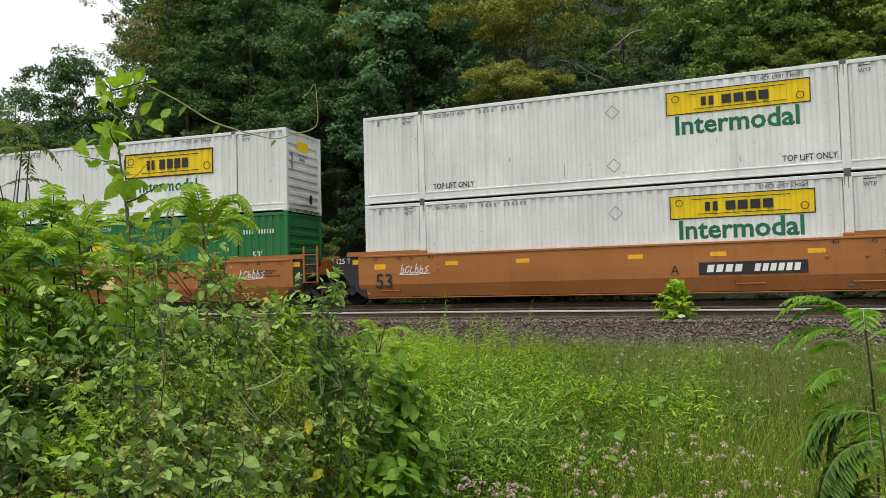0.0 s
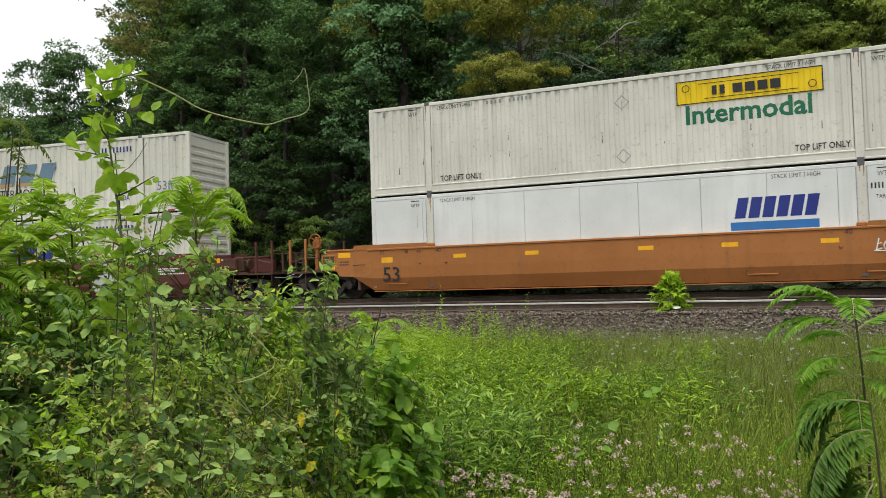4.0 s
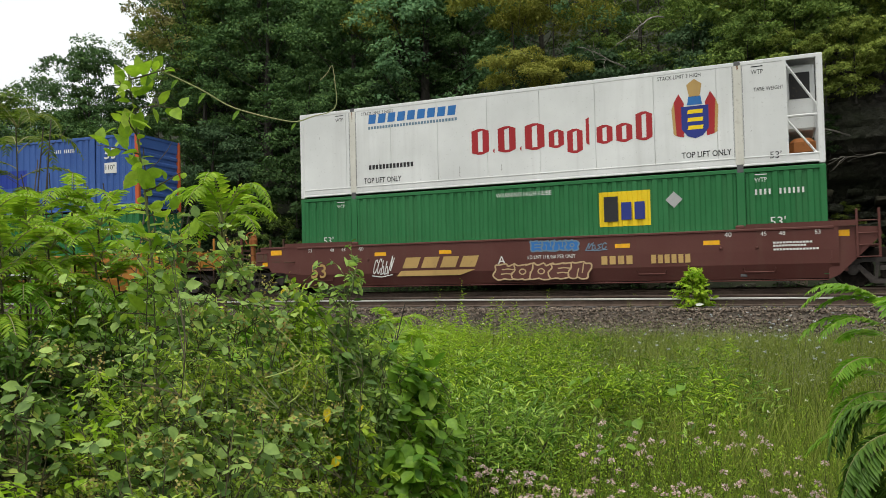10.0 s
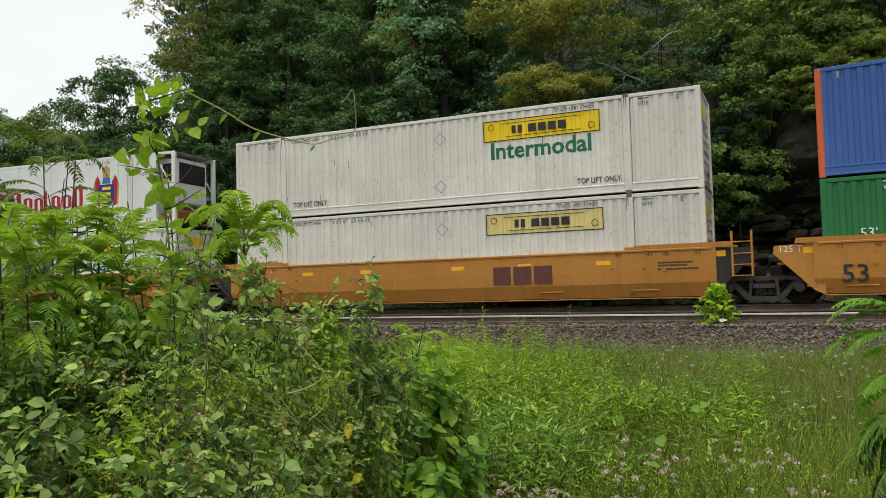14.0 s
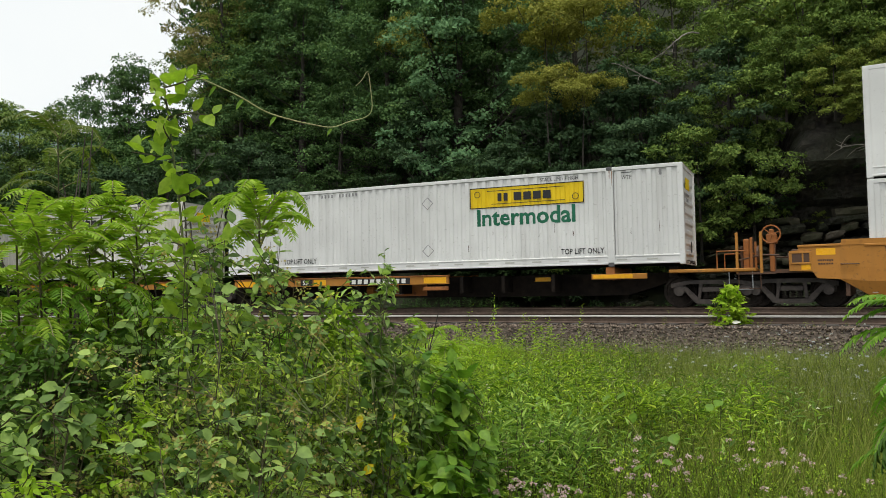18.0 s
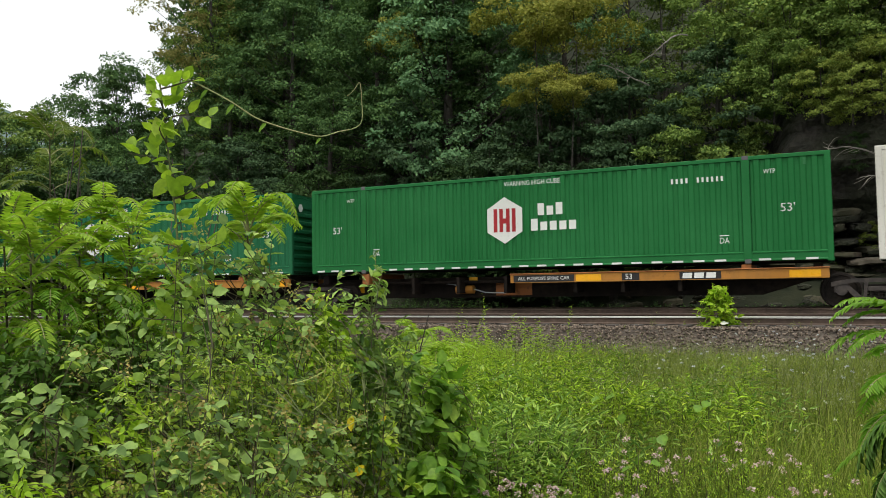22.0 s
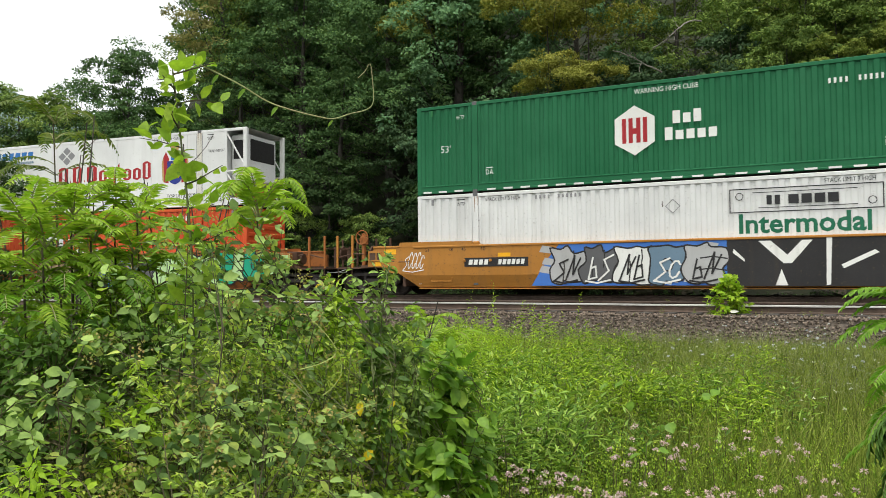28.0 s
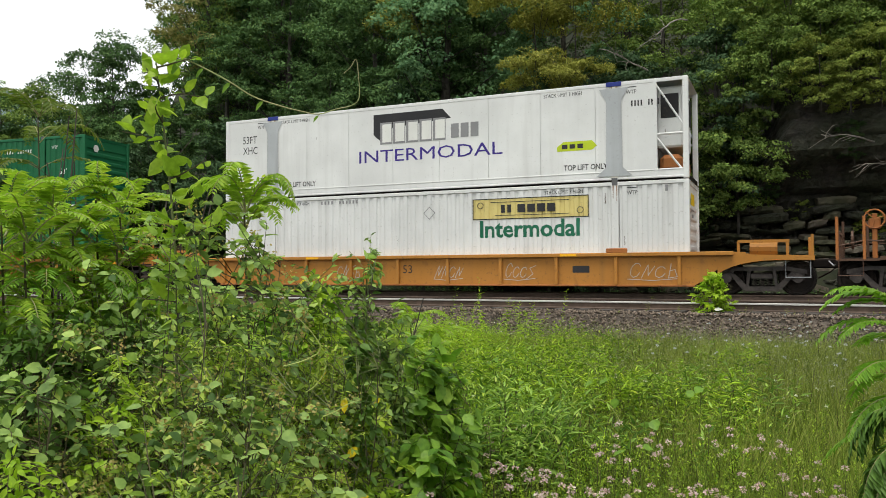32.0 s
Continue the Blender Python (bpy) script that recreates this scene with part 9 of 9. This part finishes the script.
sumac(98, x, y, 0.52, 18, 0.40, SUMACDARK, "sumac sapling with arching feathered leaves", tiers=5, headings=[2.9, 3.5, 2.3, 3.9, 1.5, 4.6, 3.2, 0.4, 5.5], rise=0.75, droop=0.95, leaf=0.062, pairs=21, drop=0.10)
# the lower sapling's shade is put into its leaf colour
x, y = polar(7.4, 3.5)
sumac(99, x, y, 0.16, 18, 0.40, SHADESUMAC, "lower sumac sapling, its shade put into dark green leaves", tiers=5, headings=[3.0, 3.6, 2.4, 4.2, 1.6], rise=0.25, droop=1.9, leaf=0.07, pairs=19)


def vine_weed():
    """A tall weed overgrown by a climbing vine whose free end reaches out in the air."""
    rng = np.random.default_rng(7)
    t = thing("climbing_vine", "tall weed wrapped in a broad-leaved vine with a free curling shoot", "vine")
    bx, by = polar(-43.6, 3.05)
    g = ground_height(bx, by)
    t.location = (bx, by, g)
    top = 1.50 - g
    c = bent(rng, (0, 0, 0), (0.02, 0.0, 1), top, 0.02, 9, 0.03)
    part("stem", Shape().tube(c, list(np.linspace(0.008, 0.003, len(c))), 6), GREENSTEM, t)
    side = [bent(rng, on_curve(c, q)[0], (math.cos(a), math.sin(a), 0.3), L, -0.02, 4, 0.12) for q, a, L in ((0.72, 2.9, 0.22), (0.80, 0.2, 0.16), (0.86, 3.6, 0.18), (0.93, 0.4, 0.18), (0.97, 3.0, 0.12), (0.66, 5.8, 0.15), (0.6, 3.4, 0.2), (0.98, 0.7, 0.16), (0.95, 5.6, 0.14), (0.99, 1.6, 0.12), (0.76, 1.2, 0.12), (0.70, 0.6, 0.18), (0.83, 2.4, 0.16), (0.64, 2.0, 0.16), (0.89, 5.0, 0.14), (0.92, 2.7, 0.20))]
    tw = Shape()
    for s in side:
        tw.tube(s, list(np.linspace(0.004, 0.0015, len(s))), 4)
    tagged(part("twig_spray", tw, STEM, t), kind="stuff")
    P, D, N, S = leafy(rng, [c[3:]] + side, 0.023, 0.080, 0.05, 0.35)
    V, F = leaf_cloud(P, D, N, S, S * 0.62, "ovate")
    tagged(part("foliage", np_mesh("foliage", V, F, SUMACLEAF), SUMACLEAF, t), kind="stuff")
    return t


def smooth(pts, steps=4):
    """Points of a flowing curve through the given ones."""
    fine = []
    for i in range(len(pts) - 1):
        p0, p1, p2, p3 = pts[max(i - 1, 0)], pts[i], pts[i + 1], pts[min(i + 2, len(pts) - 1)]
        for j in range(steps):
            q = j / steps
            fine.append(0.5 * (2 * p1 + (p2 - p0) * q + (2 * p0 - 5 * p1 + 4 * p2 - p3) * q * q + (3 * p1 - p0 - 3 * p2 + p3) * q ** 3))
    return fine + [pts[-1]]


def free_shoot():
    """The vine's free shoot: a sagging pale stem that curls up at its end, with a few small leaves."""
    t = thing("vine_shoot", "pale curling vine shoot with small pointed leaves", "vine")
    o = np.array([*polar(-43.2, 3.05), 1.50])
    t.location = tuple(o)
    right = np.array([math.cos(math.radians(38)), math.sin(math.radians(38)), 0])
    k = 0.00223
    pts = [o * 0 + right * (u * k) + np.array([0, 0, -v * k]) for u, v in ((0, 0), (40, 18), (80, 38), (120, 62), (160, 75), (200, 84), (232, 88), (262, 78), (290, 70), (303, 55), (302, 20), (298, -12), (288, 2), (276, 14))]
    fine = smooth(pts)
    part("stem", Shape().tube(fine, list(np.linspace(0.0034, 0.0014, len(fine))), 5), VINEMAT, t)
    for i, (u, v, s) in enumerate(((40, 18, 0.05), (84, 40, 0.055), (138, 69, 0.05), (232, 90, 0.035), (10, 2, 0.09))):
        P = np.array([right * (u * k) + np.array([0, 0, -v * k])])
        V, F = leaf_cloud(P, np.array([[-0.5, -0.3, -0.7]]), np.array([[0.2, -0.8, 0.6]]), np.array([s]), np.array([s * 0.45]), "ovate")
        part("leaf", np_mesh("leaf", V, F, VINELEAF), VINELEAF, t)
    return t


def tendril():
    """A pale yellow-green vine stem hanging in loops over the weeds."""
    t = thing("vine_tendril", "pale yellow-green vine stem hanging in loose loops", "vine")
    o = np.array([*polar(-35.0, 2.95), 0.53])
    t.location = tuple(o)
    r, k = np.array([math.cos(math.radians(35)), math.sin(math.radians(35)), 0]), 0.00215
    for path, out, thick in ((((-22, 80), (4, 74), (24, 66), (35, 58), (37, 46), (24, 26), (10, 10), (-4, -4)), 0.12, 0.0026),
                             (((14, 123), (28, 113), (42, 96), (47, 78), (44, 70)), 0.14, 0.0022),
                             (((40, 166), (62, 158), (84, 146), (104, 140)), 0.12, 0.0022)):
        c = smooth([r * (u * k) + np.array([0.57 * out, -0.82 * out, -v * k]) for u, v in path])
        part("stem", Shape().tube(c, list(np.linspace(thick, thick * 0.6, len(c))), 5), BRIGHTSTEM, t)


tendril()
VINE = vine_weed()
SHOOT = free_shoot()


def bare_twigs():
    """Dead twigs that stand up out of the thicket."""
    rng = np.random.default_rng(9)
    for az, d, z, n in ((-50.0, 4.6, 1.60, 6), (-47.8, 4.5, 1.45, 4), (-44.8, 4.4, 1.30, 5), (-29.8, 4.6, 0.62, 3)):
        x, y = polar(az, d)
        g = ground_height(x, y)
        t = thing("dead_shrub", "bare grey twigs standing above the thicket", "shrub", "dead twigs")
        t.location = (x, y, g)
        for i in range(n):
            c = bent(rng, (rng.uniform(-0.1, 0.1), rng.uniform(-0.1, 0.1), 0), (rng.normal() * 0.07, rng.normal() * 0.07, 1), (z - g) * rng.uniform(0.8, 1.05), 0.02, 7, 0.05)
            s = part("stem", Shape().tube(c, list(np.linspace(0.008, 0.003, len(c))), 5), DEADWOOD, t)
            for j in range(4):
                p, _ = on_curve(c, rng.uniform(0.55, 0.95))
                b = rng.uniform(0, 6.28)
                part("twig", Shape().tube(bent(rng, p, (math.cos(b), math.sin(b), 0.9), 0.22, 0.02, 3, 0.1), [0.0025, 0.002, 0.0016, 0.001], 4), DEADWOOD, s)


bare_twigs()


def dead_branch(seed, x, y, z, spread):
    """A bare forked branch that hangs out of the wooded slope."""
    rng = np.random.default_rng(seed)
    t = thing("dead_branch", "bare pale forked branch hanging out of the wooded slope", "branch", "dead branches")
    t.location = (x, y, z)
    main = bent(rng, (spread * 0.5, 1.6, -0.3), (-0.5, -0.75, 0.12), 2.6, -0.02, 9, 0.16)
    limb = part("limb", Shape().tube(main, list(np.linspace(0.035, 0.012, len(main))), 5), PALEWOOD, t)
    for k in range(7):
        p0, d = on_curve(main, rng.uniform(0.35, 0.98))
        c = bent(rng, p0, unit(d + rng.normal(size=3) * 0.7), rng.uniform(0.4, 0.9), -0.03, 5, 0.2)
        part("twig", Shape().tube(c, list(np.linspace(0.014, 0.005, len(c))), 4), PALEWOOD, limb)


for seed, x, y, z, spread in ((71, 2.2, 27.6, 5.2, 1.0), (72, 3.6, 27.6, 4.4, 1.0), (73, -3.6, 28.6, 10.4, 0.6), (74, -5.0, 28.4, 8.6, 0.5)):
    dead_branch(seed, x, y, z, spread)

# ---------------------------------------------------------------- what moves
def run_at(t):
    return float(np.interp(t, [a for a, _ in RUN], [b for _, b in RUN]))


def sway(ob, amount, period, phase, turn=0.0):
    """A plant rocks about its foot in the light wind."""
    base = ob.matrix_basis.copy()
    rows = []
    for i in range(65):
        t = i * 0.5
        a = amount * (math.sin(t * 6.283 / period + phase) + 0.5 * math.sin(t * 6.283 / (period * 0.43) + 2 * phase))
        rows.append((t, base @ pose(0, 0, 0, a * math.sin(turn), a * math.cos(turn), 0)))
    walk(ob, rows)


def motions():
    """The train rolls along the curve and its wheels turn; the vine, its shoot and the sumacs stir in the wind."""
    for ob, unit, z in RIDERS:
        walk(ob, [(t, on_track(UNIT_S[unit] + s - BEND_X, 0.0, z)) for t, s in RUN])
    for w, unit, x in WHEELS:
        # the wheels turn while their car crosses the view
        rows, home = [(0.0, w.matrix_basis.copy())], w.location.copy()
        t, turned, before = 0.1, 0.0, None
        while t < 32.0:
            s = UNIT_S[unit] + x + run_at(t)
            if -46 < s < 14:
                if before is not None:
                    turned += math.degrees((s - before) / WHEEL_R)
                before = s
                rows.append((t, pose(*home, 0, turned, 0)))
            t = round(t + 1 / 15, 4)
        rows.append((32.0, pose(*home, 0, turned, 0)))
        if len(rows) > 2:
            walk(w, rows)
    sway(VINE, 0.35, 3.1, 0.4)
    sway(SHOOT, 1.3, 2.7, 1.1)
    for k, ob in enumerate(SUMACS):
        sway(ob, 0.45, 3.4 + 0.23 * (k % 5), k * 1.3, k * 0.7)


motions()
